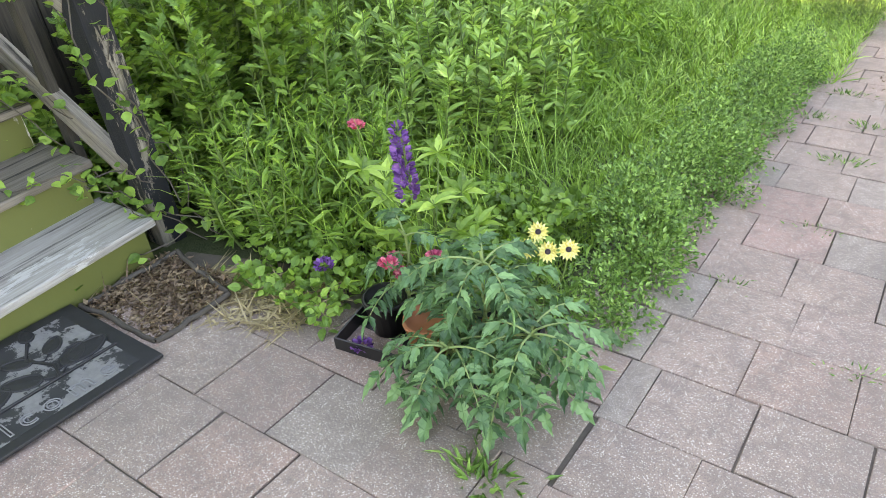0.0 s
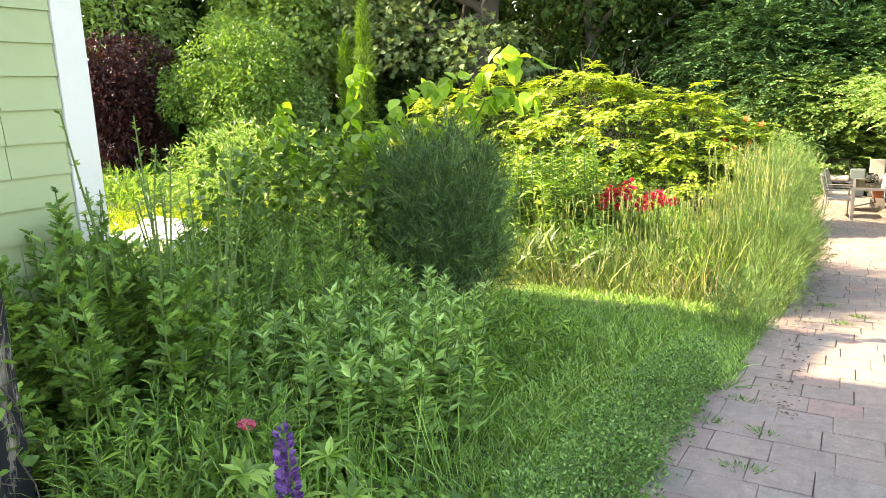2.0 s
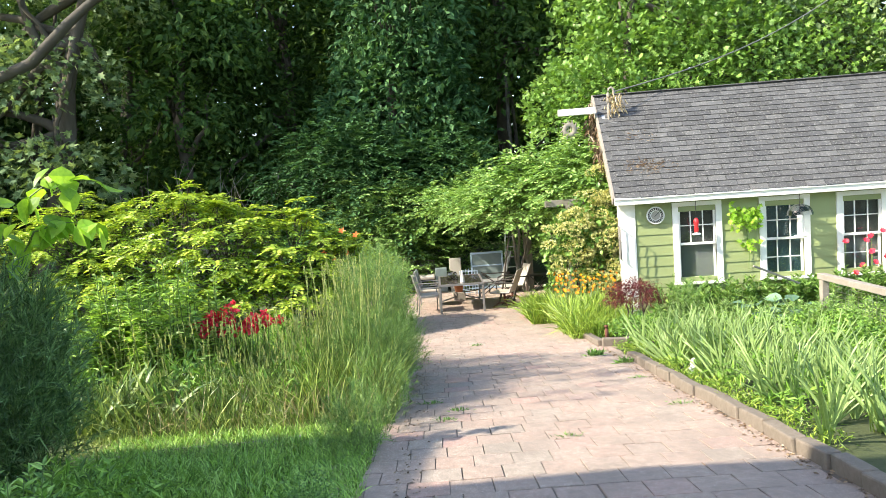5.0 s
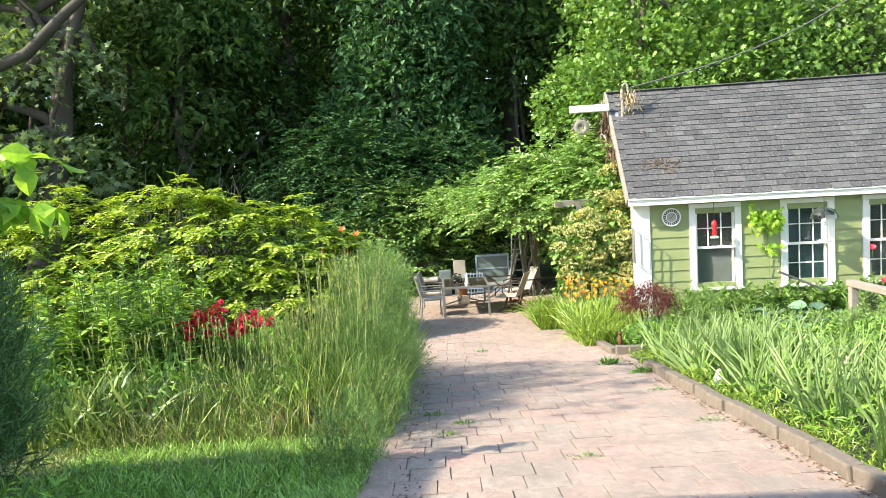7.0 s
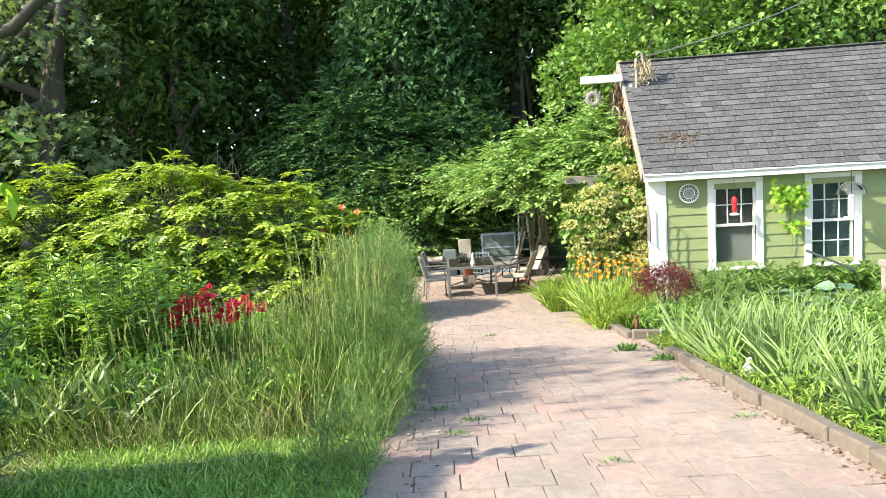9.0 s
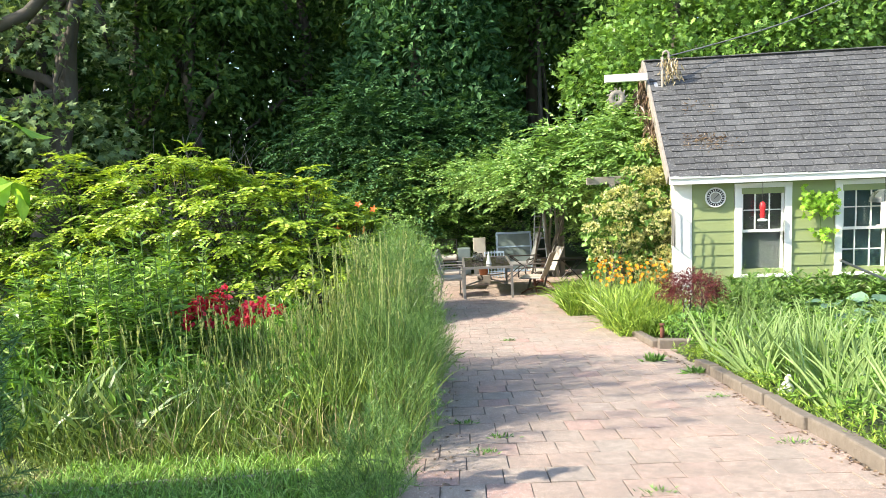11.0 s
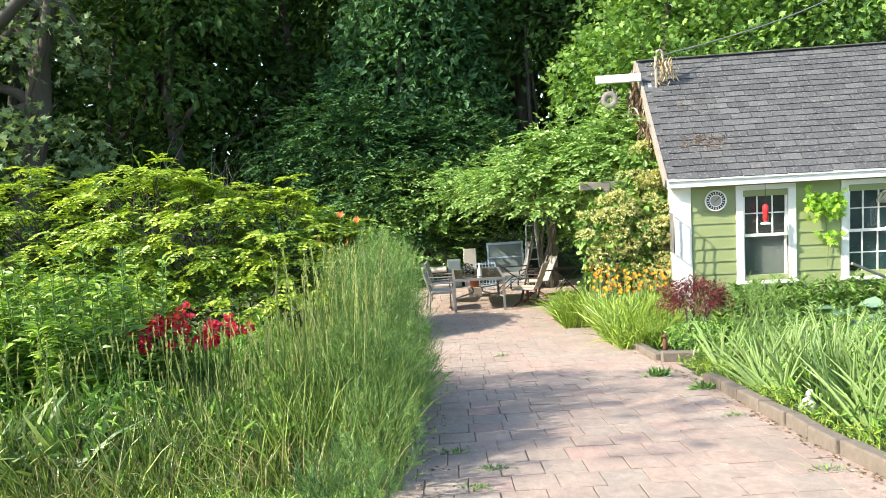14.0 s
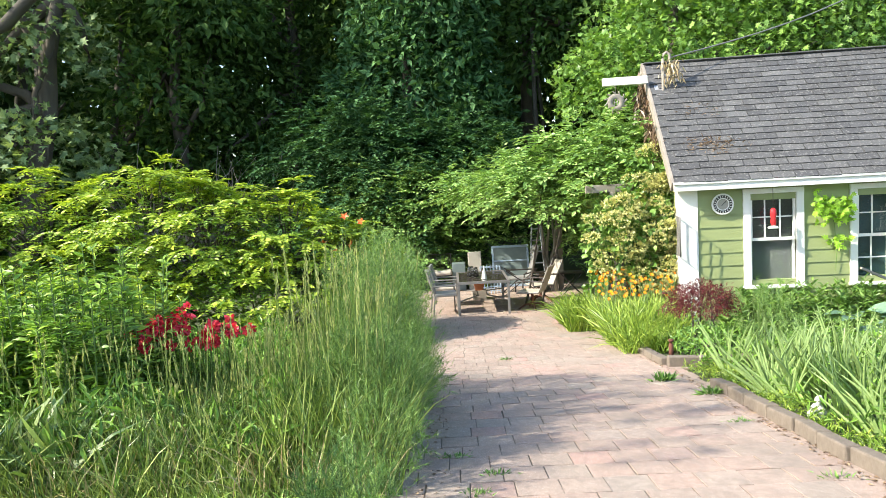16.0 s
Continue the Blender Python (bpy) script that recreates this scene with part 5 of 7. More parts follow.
def garden_fence():
    t = thing("garden_fence", (5.3, 7.6, gz(7.6)), "weathered grey timber fence with wire mesh", "fence")
    z = gz(7.6)
    P = [(6.0, 8.6, 0.02), (5.85, 6.65, 0.04), (7.1, 5.9, 0.10)]
    for x, y, zt in P:
        part("post", box(-0.05, 0.05, -0.05, 0.05, gz(y) - 0.1 - z, zt - z + 0.0, 0.006), M["old_wood"], t, m=pose(x - 5.3, y - 7.6, 0))
    for (x0, y0, z0), (x1, y1, z1) in zip(P, P[1:]):
        a, b = Vector((x0 - 5.3, y0 - 7.6, z0 - z + 0.05)), Vector((x1 - 5.3, y1 - 7.6, z1 - z + 0.05))
        q = (b - a).to_track_quat("X", "Z").to_matrix().to_4x4()
        part("rail", box(-0.1, (b - a).length + 0.05, -0.06, 0.06, -0.045, 0.045, 0.008, Matrix.Translation(a) @ q), M["old_wood"], t)
        ps = []
        for k in np.linspace(0, 1, 22):
            p = a.lerp(b, k)
            ps.append([(p.x, p.y, p.z - 0.06), (p.x, p.y, gz(p.y + 7.6) - z + 0.02)])
        for k in range(9):
            ps.append([(a.x, a.y, a.z - 0.1 - k * 0.075), (b.x, b.y, b.z - 0.1 - k * 0.075)])
        rod_part("wire_mesh", ps, 0.0018, "metal_grey", t, sides=3)
    m = Matrix.Translation((0.25, 1.5, 0.75)) @ Euler((0, radians(22), radians(20))).to_matrix().to_4x4()
    part("prop", box(-0.55, 0.45, -0.015, 0.015, -0.015, 0.015, 0.003, m), M["old_wood"], t)
    s = thing("garden_stake", (6.1, 6.9, gz(6.9)), "bare wooden stake tied by the fence", "stake")
    rod_part("pole", [[(0, 0, -0.1), (0.02, 0, 1.0), (0.03, 0, 1.75)]], 0.014, "slab", s)


garden_fence()


def duck_ornament():
    t = thing("goose_ornament", (3.0, 5.95, gz(5.95) - 0.04), "white garden goose ornament beside the curb", "ornament")
    v, f = lathe(((0, 0.0), (0.05, 0.0), (0.085, 0.06), (0.09, 0.13), (0.06, 0.19), (0.032, 0.23), (0.03, 0.27), (0.036, 0.30), (0.02, 0.335), (0, 0.34)), 14)
    v *= 0.66
    v[:, 0] *= 1.35
    v[:, 0] += np.clip(v[:, 2] - 0.15, 0, 1) * 0.35
    child("body", mesh_from("body", v, f, M["white"], True), t)


duck_ornament()
t = thing("rusty_post", (2.72, 9.0, gz(9.0)), "short rusty metal post in the stone bed", "post")
child("post", mesh_from("post", *lathe(((0, 0), (0.032, 0), (0.032, 0.22), (0.022, 0.23), (0.022, 0.26), (0.036, 0.265), (0.036, 0.29), (0, 0.295)), 10), M["rust"], True), t)


# ---- things by the steps ----
def welcome_mat():
    x0, x1, y0, y1 = -2.35, -1.82, -2.80, -1.99
    cx, cy = (x0 + x1) / 2, (y0 + y1) / 2
    z = gz(cy) + 0.03
    t = thing("door_mat", (cx, cy, z), "black rubber welcome mat with raised leaves and dust", "door mat")
    t.matrix_world = pose(cx, cy, z, -5.2, 0, 0)
    w, l = (x1 - x0) / 2, (y1 - y0) / 2
    part("base", box(-w, w, -l, l, -0.006, 0.006, 0.003), M["rubber"], t)
    part("panel", box(-w + 0.05, w - 0.19, -l + 0.05, l - 0.06, 0.006, 0.0075), M["dusty"], t, "dusty grey picture panel")
    part("panel", box(w - 0.17, w - 0.04, -l + 0.04, l - 0.06, 0.006, 0.0072), M["dusty"], t, "dusty lettered strip")
    rod_part("ridge", [[(w - 0.18, -l + 0.04, 0.008), (w - 0.18, l - 0.05, 0.008)]], 0.005, "rubber", t)
    r = np.random.default_rng(321)
    for i, yb in enumerate((-0.16, 0.16)):
        stem = np.array([(w - 0.18, yb, 0.009), (0.02, yb + 0.02, 0.009), (-0.08, yb - 0.02, 0.009), (-w + 0.10, yb + 0.03, 0.009)])
        rod_part("relief_stem", [stem], 0.006, "rubber", t)
        for q, ang, ln in ((0.0, 0.9, 0.17), (0.0, -0.9, 0.17), (0.45, 0.8, 0.13), (0.45, -0.8, 0.13), (0.9, 0.3, 0.11), (0.12, 1.35, 0.2)):
            b = stem[0] * (1 - q) + stem[3] * q
            d = np.array((-math.cos(ang), math.sin(ang), 0))
            n = np.array((d[1], -d[0], 0))
            k = np.linspace(0, 2 * np.pi, 17)
            loop = b + d * ln * (0.3 + 0.35 - 0.35 * np.cos(k))[:, None] + n * (0.2 * ln * np.sin(k) * (1 + 0.2 * np.cos(k)))[:, None]
            rod_part("relief_leaf", [loop], 0.0045, "rubber", t)
            pad = np.concatenate([loop[:-1] + (0, 0, 0.001), [loop[:-1].mean(0) + (0, 0, 0.004)]])
            child("leaf_pad", mesh_from("leaf_pad", pad, [(i, (i + 1) % 16, 16) for i in range(16)], M["rubber"]), t)
            rod_part("relief_vein", [[b, b + d * ln * 0.95]], 0.003, "rubber", t)
    c = bpy.data.curves.new("lettering", "FONT")
    c.body = "welcome"
    c.size = 0.105
    c.fill_mode = "NONE"
    c.bevel_depth = 0.002
    c.align_x = "CENTER"
    c.space_character = 1.45
    c.materials.append(M["letter"])
    ob = child("lettering", c, t, "raised grey welcome lettering", m=pose(w - 0.055, 0.02, 0.009, 0, 0, 90))


welcome_mat()


def garden_hose():
    x = np.linspace(-2.95, -1.15, 26)
    y = 3.84 + 0.17 * (x + 2.57) + 0.035 * np.sin(x * 5.0)
    p = np.stack([x, y, gzv(y) + 0.045], -1)
    ob = new("garden_hose", mesh_from("garden_hose", *tube_arrays(p, np.full(26, 0.011), 6), M["slab"], True))
    tagged(ob, "pale hose lying in the grass at the meadow edge", "hose")


garden_hose()


def litter_bed():
    t = thing("litter_bed", (-2.12, -1.78, gz(-1.78)), "small stick-edged bed full of dry leaves and bark", "garden bed")
    r = np.random.default_rng(331)
    q = [(-0.22, -0.19), (-0.18, 0.22), (0.22, 0.13), (0.20, -0.17)]
    for a, b in zip(q, q[1:] + q[:1]):
        p = wander((*a, 0.03), (*b, 0.03), 8, 0.006, r)
        child("edging_stick", mesh_from("edging_stick", *tubes([(p, np.full(8, 0.011))], 6), M["bark"], True), t)
    n = 5200
    pos = np.stack([r.uniform(-0.22, 0.2, n), r.uniform(-0.18, 0.2, n), r.uniform(0.0, 0.035, n)], -1)
    v, f = leaves_at(pos, r.normal(0, 1, (n, 3)) * (1, 1, 0.35), r.uniform(0.008, 0.034, n), "oval", r, 0.5)
    child("leaf_litter", mesh_from("leaf_litter", v, f, M["dry_leaf"]), t, "brown dry leaf litter")
    n = 900
    pos = np.stack([r.uniform(0.0, 0.55, n), r.uniform(0.05, 0.35, n), r.uniform(0.0, 0.02, n)], -1)
    pos[:, 1] += pos[:, 0] * 0.25 - 0.12
    v, f = leaves_at(pos, r.normal(0, 1, (n, 3)) * (1, 1, 0.12), r.uniform(0.05, 0.16, n), "needle", r, 0.3)
    child("straw", mesh_from("straw", v, f, M["straw"]), t, "pale dry straw")
    n = 180
    pos = np.stack([r.uniform(-0.24, 0.1, n), r.uniform(-0.22, 0.15, n), r.uniform(0.0, 0.04, n)], -1)
    v, f = leaves_at(pos, r.normal(0, 1, (n, 3)) * (1, 1, 0.2), r.uniform(0.04, 0.14, n), "needle", r, 0.3)
    child("twig_scatter", mesh_from("twig_scatter", v, f, M["dry_leaf"]), t)["kind"] = "stuff"


litter_bed()


def plant_tray():
    g = gz(-1.45) + 0.015
    t = thing("plant_tray", (-1.10, -1.47, g), "black plastic nursery tray on the pavers", "tray", rz=8)
    bm = bmesh.new()
    add_box(bm, -0.30, 0.30, -0.14, 0.14, 0.0, 0.006)
    add_box(bm, -0.30, 0.30, -0.146, -0.14, 0.0, 0.065)
    add_box(bm, -0.30, 0.30, 0.14, 0.146, 0.0, 0.065)
    add_box(bm, -0.306, -0.30, -0.146, 0.146, 0.0, 0.065)
    add_box(bm, 0.30, 0.306, -0.146, 0.146, 0.0, 0.065)
    part("body", bm, M["black_plastic"], t)
    prof = ((0, 0), (0.055, 0), (0.072, 0.12), (0.076, 0.12), (0.076, 0.135), (0.066, 0.135), (0.062, 0.11), (0, 0.11))
    for x, y, mt in ((-0.20, 0.02, "black_plastic"), (-0.02, -0.03, "terracotta"), (0.15, 0.03, "black_plastic"), (0.20, -0.02, "terracotta")):
        m = t.matrix_world @ Vector((x, y, 0.007))
        turned("nursery_pot", prof, m, mt, "small plastic nursery pot in the tray", "pot")


plant_tray()


def tomato(loc, h, reach, seed, branches=11, bias=(0, 0)):
    r = np.random.default_rng(seed)
    t = thing("tomato_plant", loc, "potted tomato plant with drooping cut leaves", "plant", "tomato seedlings")
    main = wander((0, 0, 0), (bias[0] * 0.3, bias[1] * 0.3, h), 7, 0.012, r)
    ps = [(main, np.linspace(0.008, 0.004, 7))]
    pos, dirn, size = [], [], []
    for b in range(branches):
        a = b * 2.4 + r.normal(0, 0.2)
        s = main[1 + b * 5 // branches]
        ln = reach * r.uniform(0.65, 1.1)
        d = np.array((math.cos(a) + bias[0], math.sin(a) + bias[1], 0))
        d /= np.linalg.norm(d)
        k = np.linspace(0, 1, 8)[:, None]
        p = s + d * ln * k + np.array((0, 0, 1)) * (0.65 * ln * k - 0.75 * ln * k * k)
        ps.append((p, np.linspace(0.004, 0.0015, 8)))
        side = np.array((-d[1], d[0], 0))
        for i in range(2, 8):
            for sg in (-1, 1):
                pos.append(p[i])
                dirn.append(side * sg + d * 0.5 + (0, 0, -0.35 + r.normal(0, 0.2)))
                size.append(r.uniform(0.042, 0.072))
            if i % 2:
                pos.append(p[i])
                dirn.append(d + (0, 0, 0.2))
                size.append(0.028)
        pos.append(p[7])
        dirn.append(d + (0, 0, -0.8))
        size.append(r.uniform(0.07, 0.10))
    child("stem", mesh_from("stem", *tubes(ps, 5), M["stem_pale"], True), t)
    v, f = leaves_at(np.array(pos), np.array(dirn), np.array(size), "tomato", r, 0.45)
    child("leaves", mesh_from("leaves", v, f, M["leaf_tomato"]), t)


M["stem_pale"] = plain_mat("stem_pale", (0.20, 0.30, 0.10), (0.28, 0.36, 0.14), 20, 0.6)
gt = gz(-1.45)
tomato((-0.92, -1.47, gt + 0.10), 0.36, 0.21, 341, 28)
tomato((-0.98, -1.53, gt + 0.08), 0.24, 0.21, 342, 18, (0.25, -0.6))
tomato((-0.84, -1.49, gt + 0.08), 0.28, 0.21, 343, 18, (0.5, -0.3))
tomato((-1.22, -1.42, gt + 0.08), 0.32, 0.17, 344, 10, (-0.1, 0.0))


def daisies():
    g = gz(-1.2)
    t = thing("african_daisy", (-0.9, -1.22, g), "pale yellow daisies with dark centres", "flower")
    r = np.random.default_rng(351)
    ps = []
    for x, y, z in ((0.12, 0.02, 0.36), (0.06, 0.0, 0.345), (-0.01, 0.0, 0.335), (-0.0, 0.05, 0.37)):
        ps.append((wander((x * 0.4, y * 0.4, 0), (x, y, z), 6, 0.008, r), np.full(6, 0.003)))
        nrm = np.array((0.35 + r.normal(0, 0.15), -0.75, 0.7 + r.normal(0, 0.15)))
        nrm /= np.linalg.norm(nrm)
        a = np.cross(nrm, (0, 0, 1))
        a /= np.linalg.norm(a)
        b = np.cross(nrm, a)
        th = np.arange(16) / 16 * 2 * np.pi
        d = np.cos(th)[:, None] * a + np.sin(th)[:, None] * b
        v, f = leaves_at(np.array((x, y, z)) + d * 0.006, d + nrm * 0.12, 0.029, "oval", r, 0.05, nrm)
        fl = child("flower_head", mesh_from("flower_head", v, f, M["petal_yellow"]), t, "pale yellow daisy petals")
        c = np.array((x, y, z)) + nrm * 0.004
        ring = c + np.concatenate([d * 0.009 + nrm * 0.001, (nrm * 0.004)[None]])
        fs = [(i, (i + 1) % 16, 16) for i in range(16)]
        child("centre", mesh_from("centre", ring, fs, M["seed_dark"]), fl, "dark purple disc")
    child("stem", mesh_from("stem", *tubes(ps, 4), M["stem"]), t)
    pos = np.stack([r.normal(0, 0.08, 110), r.normal(0.03, 0.06, 110), r.uniform(0.02, 0.32, 110)], -1)
    v, f = leaves_at(pos, sphere_dirs(110, r) + (0, 0, 0.4), 0.07, "lance", r)
    child("leaves", mesh_from("leaves", v, f, M["leaf_border"]), t)


daisies()


def lupine():
    g = gz(-1.2)
    t = thing("lupine", (-1.32, -1.20, g), "purple lupine spike over palm-shaped leaves", "flower")
    r = np.random.default_rng(361)
    p = wander((0, 0, 0), (-0.02, -0.06, 0.70), 8, 0.01, r)
    ps = [(p, np.full(8, 0.005))]
    n = 210
    s = r.uniform(0, 1, n)
    a = r.uniform(0, 6.28, n)
    c = np.array((-0.02, -0.06, 0.0)) + np.stack([0.03 * (1 - s), -0.02 * (1 - s), 0.44 + 0.24 * s], -1)
    rad = 0.022 * (1.1 - 0.65 * s)
    pos = c + np.stack([np.cos(a) * rad, np.sin(a) * rad, 0 * a], -1)
    v, f = leaves_at(pos, np.stack([np.cos(a), np.sin(a), 0.6 + 0 * a], -1), 0.024, "broad", r, 0.6)
    child("flower_spike", mesh_from("flower_spike", v, f, M["petal_purple"]), t, "purple flower spike")
    pos, dirn, size = [], [], []
    for k in range(13):
        b = k * 2.4
        e = np.array((math.cos(b) * r.uniform(0.1, 0.24), math.sin(b) * r.uniform(0.1, 0.2), r.uniform(0.24, 0.52)))
        ps.append((wander((0, 0, 0.03), e, 5, 0.008, r), np.full(5, 0.003)))
        for q in range(9):
            th = q / 9 * 6.283
            pos.append(e)
            dirn.append((math.cos(th), math.sin(th), 0.25 + 0.3 * math.cos(th - b)))
            size.append(r.uniform(0.085, 0.115))
    child("stem", mesh_from("stem", *tubes(ps, 4), M["stem"]), t)
    v, f = leaves_at(np.array(pos), np.array(dirn), np.array(size), "leafy", r, 0.2)
    child("leaves", mesh_from("leaves", v, f, M["leaf_phlox"]), t)


lupine()


def flower_heads(name, loc, heads, mat, size, label, seed):
    t = thing(name, loc, label, "flower")
    r = np.random.default_rng(seed)
    ps = []
    for x, y, z in heads:
        d = sphere_dirs(46, r)
        d[:, 2] = np.abs(d[:, 2]) * 0.6
        v, f = leaves_at(np.array((x, y, z)) + d * size * 0.5, d + (0, 0, 0.3), size * 0.55, "broad", r, 0.8)
        child("flower_head", mesh_from("flower_head", v, f, M[mat]), t)
        if z > 0.05:
            ps.append((wander((x * 0.7, y * 0.7, 0), (x, y, z), 5, 0.01, r), np.full(5, 0.0025)))
    if ps:
        child("stem", mesh_from("stem", *tubes(ps, 4), M["stem"]), t)


flower_heads("verbena", (-1.26, -1.42, gt), ((0.0, -0.06, 0.30), (0.14, 0.0, 0.33), (0.02, -0.02, 0.24), (-0.03, 0.0, 0.27)), "petal_pink", 0.035, "pink and white verbena clusters in the tray", 371)
flower_heads("verbena", (-1.58, -1.42, gt), ((0.0, -0.04, 0.17),), "petal_purple", 0.04, "purple verbena cluster at the paver edge", 372)
flower_heads("verbena", (-1.30, -1.62, gz(-1.62) + 0.02), ((0.0, 0.0, 0.015),), "petal_purple", 0.04, "fallen purple bloom lying on the pavers", 373)
flower_heads("yarrow", (-1.70, -1.05, gz(-1.05)), ((0.0, 0.0, 0.53), (-0.04, 0.02, 0.52)), "petal_pink", 0.03, "flat pink yarrow head on a tall stem", 374)


def step_vines():
    r = np.random.default_rng(381)
    t = thing("honeysuckle", (-2.4, -1.6, gz(-1.6)), "honeysuckle vine trailing over the steps", "vine")
    pos = []
    for a, b in (((0.15, 0.15, 0.05), (-0.15, -0.9, 0.26)), ((0.1, 0.12, 0.1), (-0.75, -0.25, 0.95)), ((0.2, 0.2, 0.05), (0.0, -0.15, 0.42)), ((0.1, 0.2, 0.1), (0.02, 0.12, 1.0)), ((0.0, 0.1, 0.3), (-0.35, -0.45, 0.50)), ((-0.1, 0.1, 0.9), (-0.9, -0.1, 1.5)), ((-0.3, 0.1, 0.5), (-0.85, -0.3, 1.2)), ((-0.5, 0.0, 0.7), (-0.9, -0.55, 1.0)), ((0.05, 0.15, 0.2), (-0.05, 0.05, 1.15))):
        p = wander(a, b, 14, 0.03, r)
        child("runner", mesh_from("runner", *tubes([(p, np.full(14, 0.003))], 4), M["bark"]), t)
        pos.append(np.repeat(p[2:], 3, 0) + r.normal(0, 0.025, (36, 3)))
    pos = np.concatenate(pos)
    v, f = leaves_at(pos, r.normal(0, 1, pos.shape) * (1, 1, 0.4), r.uniform(0.03, 0.06, len(pos)), "broad", r, 0.5)
    child("leaves", mesh_from("leaves", v, f, M["leaf_thicket"]), t)


step_vines()


def white_sheet():
    r = np.random.default_rng(391)
    t = thing("garden_tarp", (-8.6, 4.1, gz(4.1)), "crumpled white sheet lying in full sun", "tarp")
    n = 15
    xs, ys = np.meshgrid(np.linspace(-1.2, 1.2, n), np.linspace(-0.8, 0.8, n))
    z = 0.28 + 0.09 * np.sin(xs * 3 + 1) * np.cos(ys * 4) + r.normal(0, 0.03, xs.shape)
    z[0, :] = z[-1, :] = z[:, 0] = z[:, -1] = 0.0
    v = np.stack([xs, ys, z], -1).reshape(-1, 3)
    i = (np.arange(n - 1)[:, None] * n + np.arange(n - 1)).ravel()
    child("sheet", mesh_from("sheet", v, np.stack([i, i + 1, i + n + 1, i + n], -1), M["white"]), t)


white_sheet()


# ---- plants by the steps and the path ----
def stuff(name, arrays, mat, label, category):
    ob = new(name, mesh_from(name, *arrays, M[mat]))
    return tagged(ob, label, category, kind="stuff")


r1 = np.random.default_rng(21)
# lawn
lawn = join_arrays([
    blades(3600, rect_area(-1.0, -0.5, 1.9, 4.4, r1), 0.13, 0.010, 0.45, r1, lambda p: gzv(p[:, 1]) - 0.01),
    blades(18000, rect_area(-2.9, -0.92, 0.3, 4.4, r1), 0.15, 0.0105, 0.42, r1, lambda p: gzv(p[:, 1]) - 0.01),
    blades(5500, rect_area(-1.75, -0.95, -1.1, 0.9, r1), 0.12, 0.0065, 0.5, r1, lambda p: gzv(p[:, 1]) - 0.01)])
stuff("lawn_grass", lawn, "grass_lawn", "unmown green lawn grass beside the path", "grass")
# low herb border along the pavers
def creeping_herb(y0, y1, seed):
    r = np.random.default_rng(seed)
    cy = (y0 + y1) / 2
    t = thing("creeping_herb", (-0.75, cy, gz(cy)), "low creeping green herb spilling onto the pavers", "plant", "herb border")
    n = 0
    for y in np.arange(y0, y1, 0.085):
        for dx, s in ((r.normal(-0.07, 0.07), r.uniform(0.5, 1.1)), (r.normal(0.07, 0.04), r.uniform(0.3, 0.7))):
            v, f = lumpy_crown([((dx, y - cy + r.normal(0, 0.03), gz(y) - gz(cy) + 0.05 * s), (0.14 * s, 0.12 * s, 0.25 * s))], 3600, 0.022, "oval", r, -0.1, 0.3, -0.2, 0.5)
            child("mound", mesh_from("mound", v, f, M["leaf_border"]), t)["kind"] = "stuff"


for k in range(8):
    creeping_herb(-1.15 + k * 0.4, -0.75 + k * 0.4, 31 + k)
G = "tall weeds beside the steps"
stemmed("goldenrod", (-2.15, 0.15, gz(0.15)), "bushy clump of pale green leafy goldenrod stems", 110, 0.80, (0.62, 0.62), "leaf_goldenrod", 0.14, "leafy", 50, 41, group=G)
stemmed("goldenrod", (-2.6, 1.3, gz(1.3)), "bushy clump of pale green leafy goldenrod stems", 80, 0.72, (0.6, 0.6), "leaf_goldenrod", 0.14, "leafy", 44, 42, group=G)
stemmed("mugwort", (-2.75, -0.75, gz(-0.75)), "lush green mugwort with cut leaves beside the steps", 60, 1.1, (0.42, 0.5), "leaf_mugwort", 0.13, "cut", 54, 43, group=G)
stemmed("mugwort", (-3.02, -0.85, gz(-0.85)), "tall green mugwort against the house wall", 44, 1.32, (0.22, 0.45), "leaf_mugwort", 0.13, "cut", 56, 48, group=G, tilt=0.12)
stemmed("weed_clump", (-2.2, -1.0, gz(-1.0)), "mixed green weeds and thin grass stalks", 60, 0.62, (0.42, 0.42), "leaf_mugwort", 0.10, "lance", 34, 44, group=G, tilt=0.4)
stemmed("weed_clump", (-3.2, 0.7, gz(0.7)), "tall green weeds against the house corner", 110, 1.05, (0.75, 0.9), "leaf_mugwort", 0.13, "lance", 46, 45, group=G)
stemmed("weed_clump", (-4.4, 2.2, gz(2.2)), "tall green weeds in the side garden", 130, 1.05, (1.1, 1.0), "leaf_goldenrod", 0.14, "lance", 44, 46, group=G)
stemmed("weed_clump", (-6.0, 4.6, gz(4.6)), "yellow-green weeds in the side garden", 110, 0.9, (1.3, 1.2), "leaf_yellow", 0.15, "lance", 40, 47, group=G)


def fill(name, x0, x1, y0, y1, n, h0, h1, mat, size, shape, label, seed):
    """Loose greenery that covers a stretch of ground."""
    r = np.random.default_rng(seed)
    x, y = r.uniform(x0, x1, n), r.uniform(y0, y1, n)
    top = h0 + (h1 - h0) * (0.5 + 0.25 * np.sin(x * 5.1 + seed) + 0.25 * np.sin(y * 4.3 + seed * 2))
    z = gzv(y) + top * r.random(n) ** 0.6
    v, f = leaves_at(np.stack([x, y, z], -1), r.normal(0, 0.7, (n, 3)) + (0, 0, 0.25), size * r.uniform(0.6, 1.3, n), shape, r, 0.5)
    return stuff(name, (v, f), mat, label, "plants")


